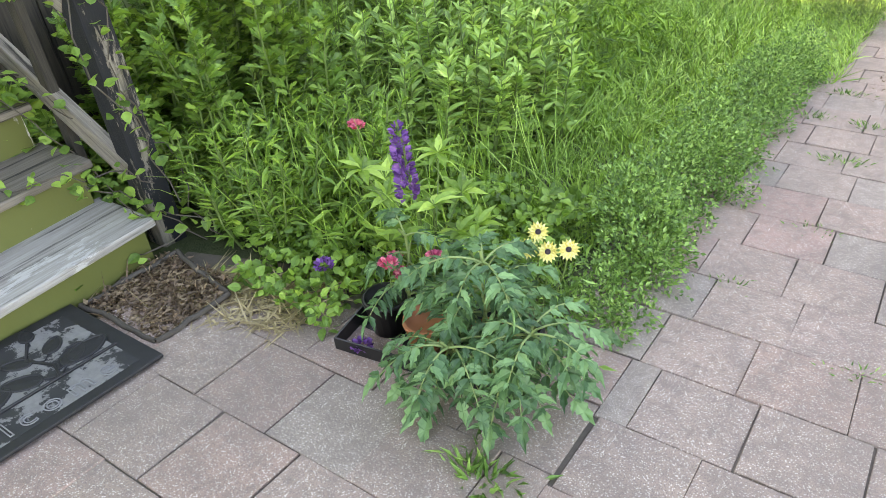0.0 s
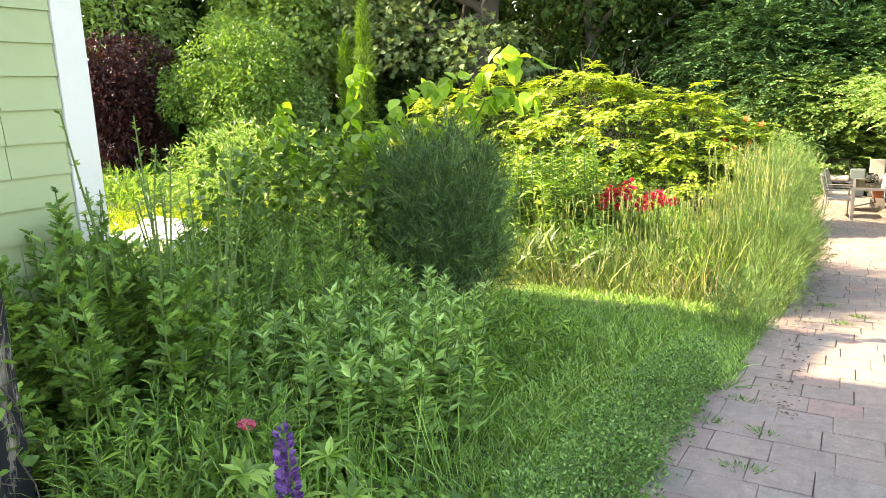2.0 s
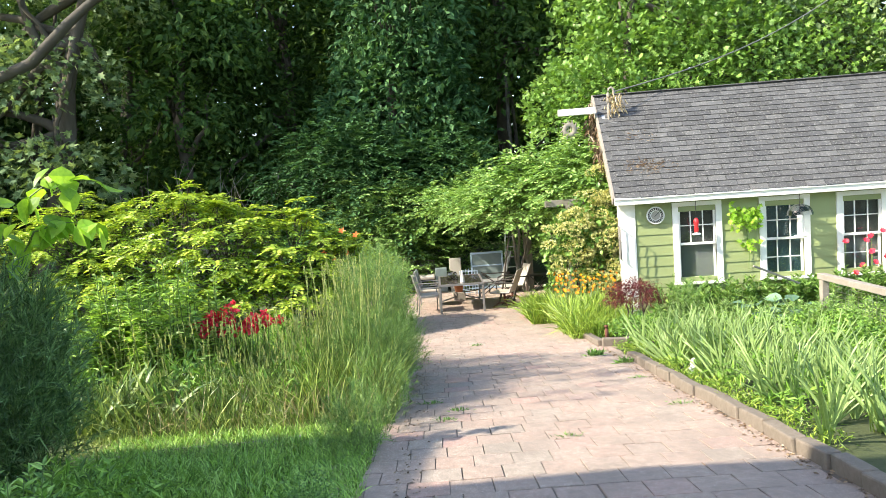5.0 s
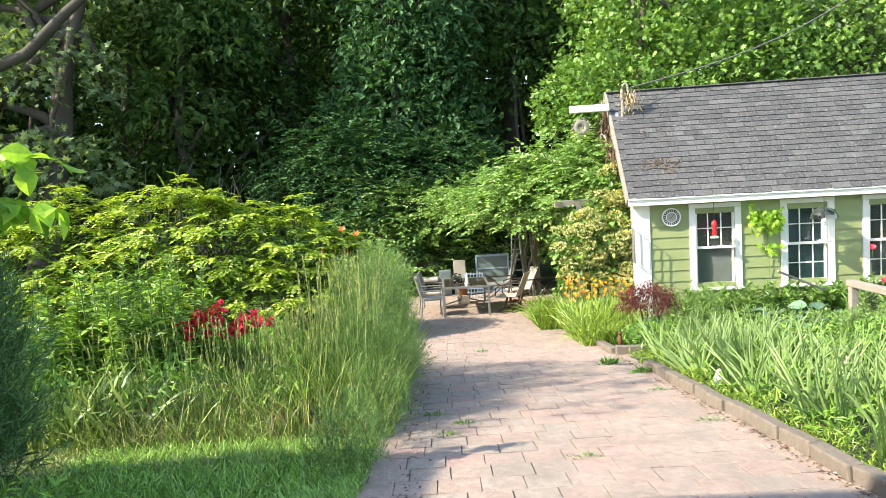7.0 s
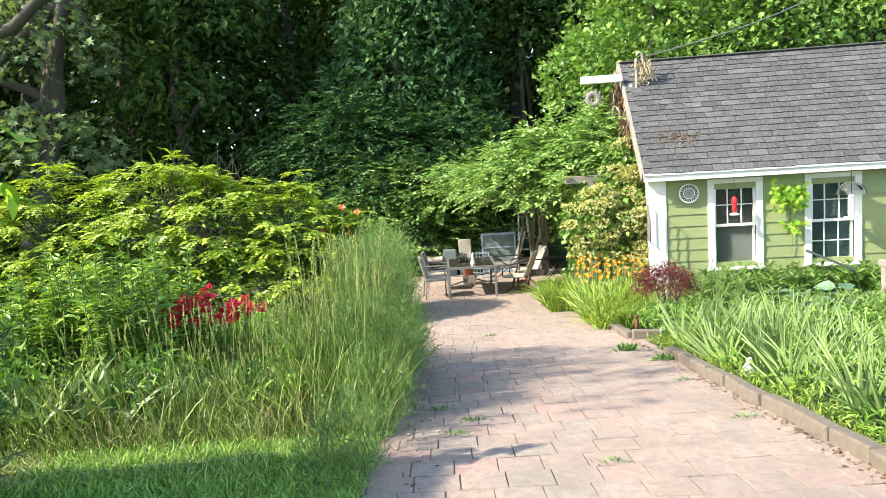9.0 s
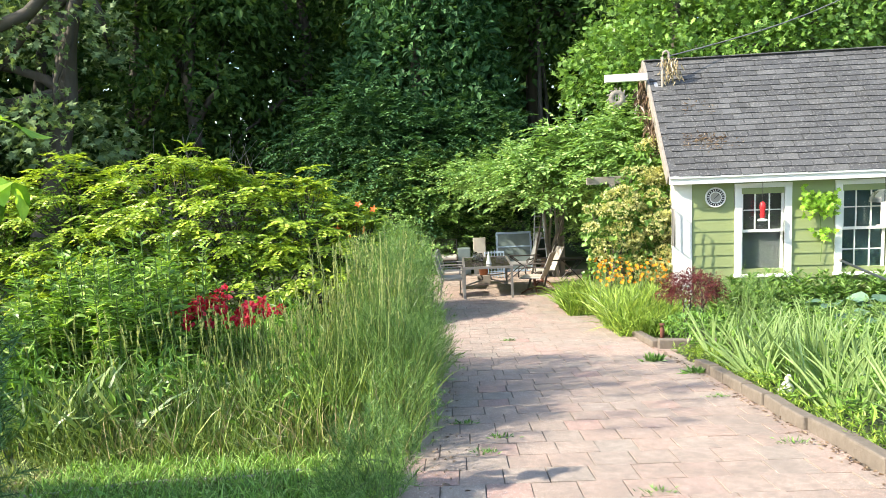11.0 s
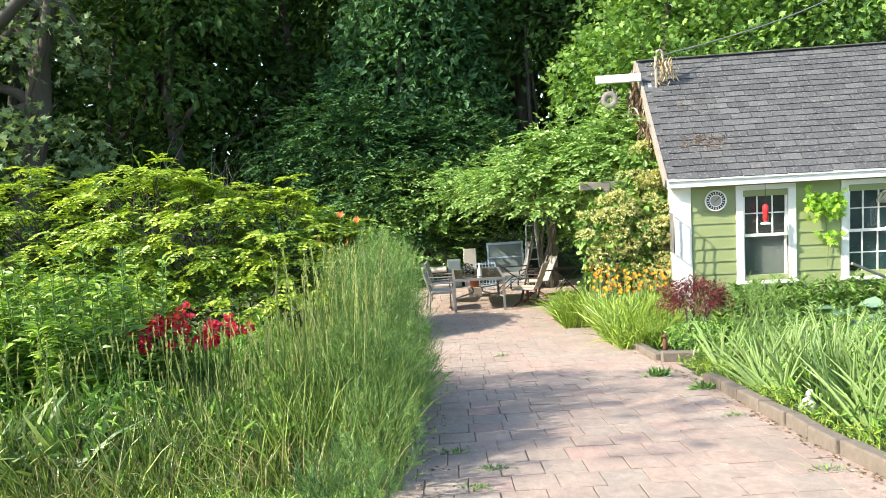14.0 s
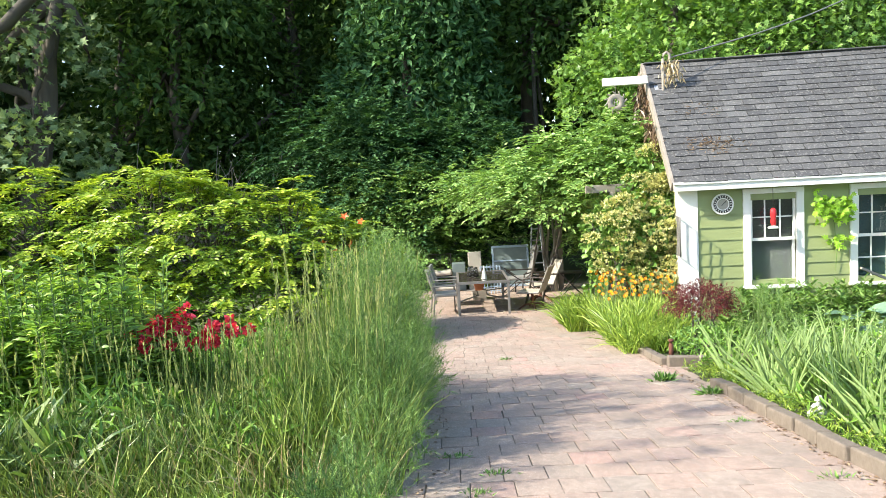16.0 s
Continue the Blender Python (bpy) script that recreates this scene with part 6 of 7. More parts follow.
fill("ground_cover", -2.3, -1.0, -1.38, -0.5, 4600, 0.08, 0.26, "leaf_mugwort", 0.038, "broad", "low broad-leaved ground cover beside the pavers", 401)
fill("ground_cover", -1.95, -1.45, -1.62, -1.3, 500, 0.03, 0.14, "leaf_mugwort", 0.036, "broad", "low broad-leaved ground cover beside the pavers", 406)
fill("undergrowth", -3.3, -1.6, -1.3, 2.4, 9000, 0.15, 0.5, "leaf_mugwort", 0.09, "lance", "green undergrowth below the tall weeds", 402)
fill("side_meadow", -6.4, -4.3, 1.5, 11.0, 12000, 0.3, 0.65, "leaf_goldenrod", 0.17, "lance", "wild green growth in the side garden", 403)
fill("side_meadow", -32, -13.5, 6.0, 22.0, 16000, 0.2, 0.9, "leaf_maple", 0.34, "lance", "shaded growth under the garden trees", 411)
fill("side_meadow", -14, -6.4, 1.5, 12.0, 14000, 0.08, 0.32, "leaf_yellow", 0.14, "lance", "low sunlit growth in the side garden", 409)
fill("wall_creeper", -3.28, -2.98, -2.3, -0.45, 5200, 0.1, 1.35, "leaf_mugwort", 0.08, "broad", "green creeper against the house wall", 410)
fill("bed_filler", -4.8, -1.0, 4.6, 10.5, 14000, 0.2, 0.75, "leaf_mugwort", 0.14, "lance", "green growth filling the flower bed", 404)
fill("bed_filler", 2.85, 8.0, 3.2, 11.0, 16000, 0.1, 0.42, "leaf_mugwort", 0.11, "lance", "green growth filling the iris bed", 405)
stuff("thin_grass", blades(420, rect_area(-2.5, -1.3, -1.3, 0.0, np.random.default_rng(407)), 0.6, 0.006, 0.25, np.random.default_rng(408), lambda p: gzv(p[:, 1]) - 0.01), "grass_lawn", "thin wild grass blades among the weeds", "grass")

fill("curb_weeds", 2.66, 2.95, 2.6, 8.4, 2600, 0.08, 0.24, "leaf_daylily", 0.06, "lance", "small weeds growing over the stone curb", 412)


def blob_shrub(name, loc, blobs, leaf, size, shape, per_m2, label, seed, category="shrub", stems=14, low=-0.35, clump=0, droop=0.3, inner=0.25, lump=0.22, spray=None):
    r = np.random.default_rng(seed)
    t = thing(name, loc, label, category)
    ps = []
    for i in range(stems):
        c, rad = blobs[i % len(blobs)]
        ps.append((wander((r.normal(0, 0.2) + c[0] * 0.5, r.normal(0, 0.2) + c[1] * 0.5, -0.1), np.array(c) + r.normal(0, 0.35, 3) * np.array(rad), 6, 0.04, r), np.linspace(0.03, 0.008, 6)))
    v, f = tubes(ps, 5)
    child("stem", mesh_from("stem", v, f, M["bark"]), t)
    if spray:
        v, f = spray_crown(blobs, per_m2, spray[0], size, spray[1], r, shape, droop, spray[2], low, lump, inner)
    else:
        v, f = lumpy_crown(blobs, per_m2, size, shape, r, droop, inner, low, lump, clump)
    child("foliage", mesh_from("foliage", v, f, M[leaf]), t)
    return t


# dark feathery asparagus bush
def feather_bush(loc, blobs, mat, n, label, seed, fine=0.16, name="asparagus_fern"):
    r = np.random.default_rng(seed)
    t = thing(name, loc, label, "plant")
    ps, pos, dirn = [], [], []
    for c, rad in blobs:
        for _ in range(22):
            e = np.array(c) + r.uniform(-0.8, 0.8, 3) * np.array(rad)
            e[2] = c[2] + rad[2] * r.uniform(0.2, 1.0)
            g0 = gz(loc[1] + c[1]) - loc[2]
            p = wander((c[0] * 0.8 + r.normal(0, 0.12), c[1] * 0.8 + r.normal(0, 0.12), g0), e, 7, 0.03, r)
            ps.append((p, np.linspace(0.006, 0.002, 7)))
        k = n // 26
        d = sphere_dirs(k, r)
        q = np.array(c) + d * np.array(rad) * (r.uniform(0.3, 1.05, k) ** 0.5)[:, None]
        ax = d * 0.35 + r.normal(0, 0.3, d.shape) + np.array([0, 0, 0.75])
        ax /= np.linalg.norm(ax, axis=1)[:, None]
        s = r.uniform(0, 1, (k, 26, 1))
        pos.append((q[:, None] + ax[:, None] * s * fine * 1.8).reshape(-1, 3))
        dirn.append((ax[:, None] * 0.9 + r.normal(0, 0.55, (k, 26, 3))).reshape(-1, 3))
    v, f = tubes(ps, 4)
    child("stem", mesh_from("stem", v, f, M["stem"]), t)
    pos, dirn = np.concatenate(pos), np.concatenate(dirn)
    v, f = leaves_at(pos, dirn, fine * 0.6 * r.uniform(0.6, 1.4, len(pos)), "needle", r, 1.0)
    child("frond", mesh_from("frond", v, f, M[mat]), t)
    return t


feather_bush((-3.26, 2.92, gz(2.92)), [((0.04, 0, 0.75), (0.66, 0.40, 0.68)), ((0.04, 0.0, 1.12), (0.55, 0.38, 0.45)), ((0.05, 0.0, 0.45), (0.58, 0.40, 0.5))], "feather_dark", 10000, "dense dark feathery asparagus bush", 51, 0.2)
# climbing vine thicket behind it
blob_shrub("vine_thicket", (-4.25, 2.8, gz(2.8)), [((0.3, -0.05, 0.6), (0.5, 0.38, 0.68)), ((-0.05, 0.0, 0.93), (0.62, 0.4, 0.75)), ((-0.65, 0.0, 0.83), (0.72, 0.4, 0.72)), ((-1.3, 0.0, 0.7), (0.7, 0.4, 0.66))], "leaf_thicket", 0.10, "broad", 180, "thicket of broad-leaved climbing vine", 52, lump=0.35)
stemmed("bramble", (-3.0, -0.3, gz(-0.3)), "thin arching shoots with small leaves against the siding", 26, 1.8, (0.28, 0.5), "leaf_phlox", 0.065, "oval", 44, 39, group=G, tilt=0.32, droop=0.3)
stemmed("weed_clump", (-4.2, 1.9, gz(1.9)), "tall leafy weeds before the vine thicket", 70, 1.25, (0.8, 0.4), "leaf_thicket", 0.13, "leafy", 46, 49, tilt=0.12)


def arching_vine():
    r = np.random.default_rng(53)
    t = thing("climbing_vine", (-4.0, 2.9, gz(2.9)), "arching vine shoots with large translucent heart leaves", "vine")
    ps, pos, dirn, size = [], [], [], []
    base = np.array((-4.0, 2.9, gz(2.9)))
    runs = [[(-4.29, 3.10, 1.05), (-4.29, 3.05, 1.38), (-4.20, 3.00, 1.75), (-4.09, 3.00, 1.94)], [(-4.20, 3.10, 1.14), (-3.78, 3.00, 1.44), (-3.41, 3.00, 1.69), (-3.06, 3.00, 1.72)],
            [(-3.55, 3.10, 1.14), (-3.08, 3.00, 1.42), (-2.85, 3.00, 1.74), (-2.58, 3.00, 1.89), (-2.28, 3.00, 1.86)], [(-3.17, 3.10, 1.24), (-2.75, 3.00, 1.52), (-2.54, 3.00, 1.59), (-2.33, 3.00, 1.54)],
            [(-5.04, 3.19, 0.96), (-5.23, 3.10, 1.33), (-5.18, 3.00, 1.56)], [(-4.11, 3.00, 0.96), (-3.92, 2.91, 1.28), (-3.55, 2.91, 1.35), (-3.27, 2.91, 1.24)]]
    for run in runs:
        q = np.array(run) - base
        q[1:, 2] += 0.16
        t_ = np.linspace(0, len(q) - 1, 16)
        k = np.minimum(t_.astype(int), len(q) - 2)
        p = q[k] + (q[k + 1] - q[k]) * (t_ - k)[:, None] + r.normal(0, 0.012, (16, 3))
        ps.append((p, np.linspace(0.010, 0.003, 16)))
        for s in np.linspace(3, 15, 26):
            pos.append(p[int(s)] + r.normal(0, 0.03, 3))
            dirn.append((r.normal(0.3, 0.6), r.normal(0, 0.5), -0.7 + r.normal(0, 0.4)))
            size.append(r.uniform(0.12, 0.20))
    for p, rad in ps:
        child("shoot", mesh_from("shoot", *tube_arrays(p, rad, 5), M["stem"]), t)
    v, f = leaves_at(np.array(pos), np.array(dirn), np.array(size), "broad", r, 0.7)
    child("leaves", mesh_from("leaves", v, f, M["leaf_vine"]), t)


arching_vine()
# phlox and milkweed behind the lawn
stemmed("phlox", (-3.25, 6.3, gz(6.3)), "tall bright green phlox stems with lance leaves", 95, 1.92, (0.8, 0.6), "leaf_phlox", 0.2, "leafy", 58, 54, tilt=0.1, droop=0.5)
stemmed("phlox", (-4.6, 6.1, gz(6.1)), "tall bright green phlox stems with lance leaves", 80, 1.6, (0.9, 0.7), "leaf_phlox", 0.2, "leafy", 58, 55, tilt=0.1, droop=0.5)
# tall seeding grass along the path
r2 = np.random.default_rng(61)
tall = join_arrays([
    blades(2600, rect_area(-1.3, -0.40, 4.5, 8.6, r2), 0.85, 0.011, 0.16, r2, lambda p: gzv(p[:, 1]) - 0.01, curve=0.75),
    blades(3800, rect_area(-3.6, -1.0, 4.5, 6.6, r2), 0.62, 0.012, 0.26, r2, lambda p: gzv(p[:, 1]) - 0.01, curve=1.0),
    blades(1800, rect_area(-3.2, -0.45, 4.35, 4.8, r2), 0.34, 0.008, 0.3, r2, lambda p: gzv(p[:, 1]) - 0.01, curve=1.2),
    blades(5200, rect_area(-3.4, -0.6, 3.6, 4.5, r2), 0.13, 0.007, 0.45, r2, lambda p: gzv(p[:, 1]) - 0.01, curve=1.2)])
stuff("dry_grass", blades(900, rect_area(-2.9, -0.5, 4.3, 7.4, r2), 0.6, 0.007, 0.2, r2, lambda p: gzv(p[:, 1]) - 0.01, curve=1.3), "straw", "dry tan grass blades among the green", "grass")
stuff("mown_straw", blades(1500, rect_area(-3.2, -0.9, 3.75, 4.4, r2), 0.09, 0.007, 0.9, r2, lambda p: gzv(p[:, 1]), curve=1.0), "straw", "pale cut grass at the meadow edge", "grass")
stuff("meadow_grass", tall, "grass_tall", "tall seeding meadow grass along the path", "grass")


def seed_grass(seed):
    r = np.random.default_rng(seed)
    t = thing("seed_grass", (-1.0, 6.2, gz(6.2)), "pale seed heads on tall grass stalks", "grass")
    ps, pos, dirn = [], [], []
    for k in range(620):
        x, y = r.uniform(-0.75, 0.52), r.uniform(-1.3, 1.9)
        h = r.uniform(0.9, 1.68)
        if k % 3 == 0:
            x, y, h = r.uniform(-2.3, -0.3), r.uniform(-1.7, 0.4), r.uniform(0.5, 1.1)
        elif x < -0.25:
            h *= 0.68
        g0 = gz(6.2 + y) - gz(6.2)
        p = wander((x, y, g0), (x + r.normal(0, 0.11), y + r.normal(0, 0.14), g0 + h), 7, 0.008, r)
        ps.append((p, np.linspace(0.0042, 0.002, 7)))
        n = 22
        s = r.uniform(0.3, 1.0, n)
        pos.append(p[5] * (1 - s[:, None]) + p[6] * s[:, None])
        dirn.append(np.stack([r.normal(0, 0.16, n), r.normal(0, 0.16, n), np.ones(n)], -1) + (p[6] - p[5]))
    v, f = tubes(ps, 3)
    child("stalk", mesh_from("stalk", v, f, M["grass_tall"]), t)
    pos, dirn = np.concatenate(pos), np.concatenate(dirn)
    v, f = leaves_at(pos, dirn, 0.036, "lance", r, 1.0)
    child("seed_head", mesh_from("seed_head", v, f, M["seed"]), t)


seed_grass(62)
feather_bush((-0.75, 6.2, gz(6.2)), [((0.08, -0.8, 0.5), (0.40, 0.6, 0.5)), ((0.0, 0.2, 0.85), (0.48, 0.7, 0.8)), ((0.18, 0.2, 0.45), (0.42, 0.9, 0.45)), ((0.1, 1.1, 0.8), (0.4, 0.7, 0.75))], "feather_light", 17000, "feathery light green fennel leaning over the path", 63, 0.105, "fennel")
feather_bush((-0.62, 3.6, gz(3.6)), [((0.0, 0.0, 0.2), (0.26, 0.5, 0.24))], "feather_light", 5000, "small feathery fennel at the lawn edge", 64, 0.10, "fennel")


feather_bush((-0.52, 4.6, gz(4.6)), [((0.0, 0.0, 0.32), (0.28, 0.6, 0.36)), ((0.02, 0.9, 0.4), (0.34, 0.6, 0.42))], "feather_light", 7000, "feathery fennel spilling over the paver edge", 66, 0.08, "fennel")


def peony(loc, seed):
    r = np.random.default_rng(seed)
    t = stemmed("peony", loc, "bush with deep red ruffled blooms", 46, 0.95, (0.55, 0.3), "leaf_mugwort", 0.13, "lance", 34, seed)
    for k in range(30):
        x = r.uniform(-0.52, 0.52)
        c = np.array((x, r.uniform(-0.45, 0.0), 0.98 + 0.22 * math.cos((x + 0.05) * 3.2) * r.uniform(-0.6, 1.0)))
        n = int(r.integers(14, 34))
        d = sphere_dirs(n, r)
        tall = r.uniform(0.6, 1.7)
        v, f = leaves_at(c + d * (0.03, 0.03, 0.03 * tall), d + r.normal(0, 0.5, d.shape), r.uniform(0.035, 0.06), "broad", r, 1.0)
        bloom = child("bloom", mesh_from("bloom", v, f, M["petal_red"]), t, "deep red double bloom")
        p = wander((x * 0.8, c[1] + 0.1, 0.3), c, 5, 0.012, r)
        child("stalk", mesh_from("stalk", *tube_arrays(p, np.full(5, 0.004), 4), M["stem"]), bloom)
    return t


peony((-2.36, 6.55, gz(6.55)), 71)
feather_bush((3.85, 8.9, gz(8.9)), [((0.0, 0.0, 0.45), (0.35, 0.3, 0.42))], "feather_light", 2600, "wispy green fennel in the iris bed", 65, 0.13, "fennel")
# yellow-green shrub mound
def rosette_shrub(loc, blobs, label, seed, per_m2=5.0):
    """A shrub of branch tips, each with a flat whorl of compound leaves, over darker inner leaves."""
    r = np.random.default_rng(seed)
    t = thing("shrub_mound", loc, label, "shrub")
    pos, dirn, size, face, ps = [], [], [], [], []
    for c, rad in blobs:
        c, rad = np.array(c, float), np.array(rad, float)
        area = 2 * np.pi * ((rad[0] * rad[1]) ** 1.6 / 3 + (rad[0] * rad[2]) ** 1.6 / 3 + (rad[1] * rad[2]) ** 1.6 / 3) ** (1 / 1.6)
        d = sphere_dirs(int(area * per_m2 * 2.6), r)
        d = d[(d[:, 2] > -0.35) & (d[:, 1] < 0.75)]
        for u in d:
            tip = c + u * rad * r.normal(1.0, 0.09)
            if any((((tip - np.array(c2)) / np.array(r2)) ** 2).sum() < 0.72 for c2, r2 in blobs):
                continue
            out = np.array((u[0], u[1], 0.25 + 0.4 * u[2]))
            ps.append((wander(tip - out * 0.9 - (0, 0, 0.25), tip, 5, 0.03, r), np.linspace(0.016, 0.005, 5)))
            turn = r.uniform(0, 6.28)
            for k in range(int(r.integers(6, 10))):
                a = turn + k * 2.4
                ax = np.array((math.cos(a), math.sin(a), 0.05)) + out * 0.6 + r.normal(0, 0.22, 3)
                ax /= np.linalg.norm(ax)
                side = np.cross(ax, (0, 0, 1.0))
                ln = r.uniform(0.24, 0.42)
                for q in range(6):
                    w = (q + 0.8) / 6
                    p = tip + ax * ln * w - np.array((0, 0, 0.45 * ln * w * w))
                    for sg in (-1, 1):
                        pos.append(p)
                        dirn.append(side * sg + ax * 0.5 - np.array((0, 0, 0.12)))
                        size.append(0.115 * (1 - 0.3 * w) * r.uniform(0.85, 1.15))
                        face.append(out * 0.8 + (0, 0, 0.7))
                pos.append(tip + ax * ln - np.array((0, 0, 0.45 * ln)))
                dirn.append(ax - np.array((0, 0, 0.5)))
                size.append(0.11)
                face.append(out * 0.8 + (0, 0, 0.7))
    child("branch", mesh_from("branch", *tubes(ps, 4), M["bark"]), t)["kind"] = "stuff"
    v, f = leaves_at(np.array(pos), np.array(dirn), np.array(size), "oval", r, 0.3, np.array(face))
    child("foliage", mesh_from("foliage", v, f, M["leaf_yellow"]), t, "yellow-green young leaves")
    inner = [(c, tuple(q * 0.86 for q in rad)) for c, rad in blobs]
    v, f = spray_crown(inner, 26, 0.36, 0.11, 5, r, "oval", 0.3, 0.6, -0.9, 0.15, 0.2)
    child("inner_foliage", mesh_from("inner_foliage", v, f, M["leaf_inner"]), t, "dark green inner leaves")
    return t


rosette_shrub((-5.0, 12.6, gz(12.6)), [((-0.3, 0, 1.5), (1.7, 1.3, 1.72)), ((-2.2, 0.2, 1.4), (1.5, 1.3, 1.68)), ((0.9, -0.4, 1.3), (1.4, 1.0, 1.62)), ((2.1, -0.1, 1.15), (1.3, 1.1, 1.5)), ((3.2, 0.2, 0.75), (0.95, 1.0, 1.15)), ((-3.6, 0.0, 1.2), (1.4, 1.1, 1.6)), ((-0.9, -0.9, 0.9), (1.6, 0.8, 1.0)), ((1.6, -0.9, 0.7), (1.6, 0.7, 0.9))],
              "wide sunlit mound of yellow-green shrub", 81)
blob_shrub("rhododendron", (-9.5, 7.2, gz(7.2)), [((0, 0, 1.0), (1.5, 1.1, 1.0)), ((-1.4, 0.5, 0.9), (1.3, 1.0, 0.9))], "leaf_wisteria", 0.17, "lance", 130, "rounded rhododendron with glossy leaves", 82)


# ---- right-hand beds ----
def leafy_fan(name, x0, x1, y0, y1, n, h, w, lean, mat, label, seed, curve=0.6):
    r = np.random.default_rng(seed)
    cx, cy = (x0 + x1) / 2, (y0 + y1) / 2
    t = thing(name, (cx, cy, gz(cy)), label, "plant")
    v, f = blades(n, rect_area(x0 - cx, x1 - cx, y0 - cy, y1 - cy, r), h, w, lean, r, lambda p: gzv(p[:, 1] + cy) - gz(cy) - 0.01, curve=curve)
    child("foliage", mesh_from("foliage", v, f, M[mat]), t)
    return t


def iris(seed):
    """One iris: a flat fan of sword-shaped leaves."""
    r = np.random.default_rng(seed)
    t = thing("iris_plant", (0, 0, 0), "fan of broad sword-shaped grey-green iris leaves", "plant", "irises along the curb")
    n = 9
    for k in range(n):
        a = (k - (n - 1) / 2) / n * 1.25 + r.normal(0, 0.07)
        h = r.uniform(0.42, 0.80)
        w = r.uniform(0.011, 0.019)
        y = r.normal(0, 0.025)
        s = np.linspace(0, 1, 6)
        bend = r.uniform(0.0, 0.5) * (1 if a > 0 else -1)
        ang = a + bend * s ** 2
        x = np.cumsum(np.concatenate([[0], np.sin(ang[1:])])) * h / 5
        z = np.cumsum(np.concatenate([[0], np.cos(ang[1:])])) * h / 5
        ww = w * np.array((0.8, 1.0, 1.0, 0.85, 0.55, 0.05))
        v = np.concatenate([np.stack([x - ww * np.cos(ang), y + 0 * x + 0.004, z + ww * np.sin(ang)], -1), np.stack([x + ww * np.cos(ang), y + 0 * x + 0.004, z - ww * np.sin(ang)], -1), np.stack([x, y + 0 * x - 0.004, z], -1)])
        f = np.array([q for i in range(5) for q in ((i, i + 12, i + 13, i + 1), (i + 12, i + 6, i + 7, i + 13))])
        child("leaf", mesh_from("leaf", v, f, M["leaf_iris"]), t)
    return t


ri = np.random.default_rng(461)
kinds = [iris(462 + k) for k in range(4)]
spots = []
while len(spots) < 72:
    x, y = ri.uniform(2.86, 4.3), ri.uniform(2.8, 7.7)
    if x > 2.86 + 1.5 * ri.random() and ri.random() < 0.55:
        continue
    if all((x - a) ** 2 + (y - b_) ** 2 > 0.02 for a, b_ in spots):
        spots.append((x, y))
for k, (x, y) in enumerate(spots):
    m = pose(x, y, gz(y) - 0.01, ri.normal(0, 8), ri.normal(0, 12), ri.uniform(-70, 70))
    if k < 4:
        kinds[k].matrix_basis = m
    else:
        copy_thing(kinds[k % 4], m)
leafy_fan("iris_clump", -3.4, -2.6, 4.6, 5.3, 160, 0.7, 0.045, 0.35, "leaf_iris", "small clump of broad iris leaves in the meadow", 90, 1.0)
leafy_fan("daylily", 2.4, 3.4, 10.5, 12.2, 2600, 0.78, 0.017, 0.28, "leaf_daylily", "arching yellow-green daylily clump", 94, 1.4)
leafy_fan("daylily", 1.95, 2.8, 12.1, 13.3, 1500, 0.7, 0.018, 0.3, "leaf_daylily", "arching yellow-green daylily clump", 92, 1.5)
leafy_fan("daylily", 2.3, 3.1, 9.7, 10.8, 900, 0.55, 0.016, 0.35, "leaf_daylily", "arching yellow-green daylily clump", 95, 1.6)
blob_shrub("barberry", (3.45, 9.9, gz(9.9)), [((0, 0, 0.62), (0.46, 0.4, 0.30))], "leaf_red", 0.055, "lance", 3200, "small dark red lace-leaf shrub", 96, stems=4, inner=0.55)
blob_shrub("low_perennials", (3.3, 9.35, gz(9.35)), [((0, 0, 0.16), (0.4, 0.35, 0.22))], "leaf_border", 0.06, "oval", 600, "low green perennials in the stone bed", 97)
stemmed("peony_hedge", (5.6, 10.7, gz(10.7)), "row of leafy green peonies under the windows", 130, 0.9, (1.6, 0.45), "leaf_hydrangea", 0.20, "leafy", 40, 98)
stemmed("peony_hedge", (7.6, 10.2, gz(10.2)), "row of leafy green peonies under the windows", 90, 0.9, (1.2, 0.5), "leaf_hydrangea", 0.20, "leafy", 40, 99)
stemmed("garden_perennials", (5.0, 8.8, gz(8.8)), "mixed green garden perennials", 130, 0.62, (1.3, 0.9), "leaf_wisteria", 0.12, "lance", 36, 100)
stemmed("garden_perennials", (6.8, 8.0, gz(8.0)), "mixed green garden perennials", 110, 0.7, (1.2, 1.0), "leaf_goldenrod", 0.12, "lance", 36, 101)


stemmed("garden_perennials", (4.9, 6.6, gz(6.6)), "mixed green garden perennials", 120, 0.55, (0.9, 1.1), "leaf_mugwort", 0.11, "oval", 40, 102)
stemmed("garden_perennials", (5.2, 4.4, gz(4.4)), "mixed green garden perennials", 110, 0.5, (1.0, 1.1), "leaf_phlox", 0.10, "cut", 40, 103)


def hosta(loc, seed):
    r = np.random.default_rng(seed)
    t = thing("hosta", loc, "blue-green hosta with broad cupped leaves", "plant")
    n = 16
    a = np.arange(n) * 2.4
    tip = np.stack([np.cos(a) * 0.2, np.sin(a) * 0.2, r.uniform(0.22, 0.5, n)], -1)
    for p in tip:
        child("stem", mesh_from("stem", *tube_arrays(wander((0, 0, 0), p, 5, 0.008, r), np.full(5, 0.005), 5), M["stem_pale"]), t)
    v, f = leaves_at(tip, np.stack([np.cos(a), np.sin(a), r.normal(-0.1, 0.2, n)], -1), r.uniform(0.2, 0.3, n), "broad", r, 0.2)
    child("leaves", mesh_from("leaves", v, f, M["leaf_hosta"]), t)


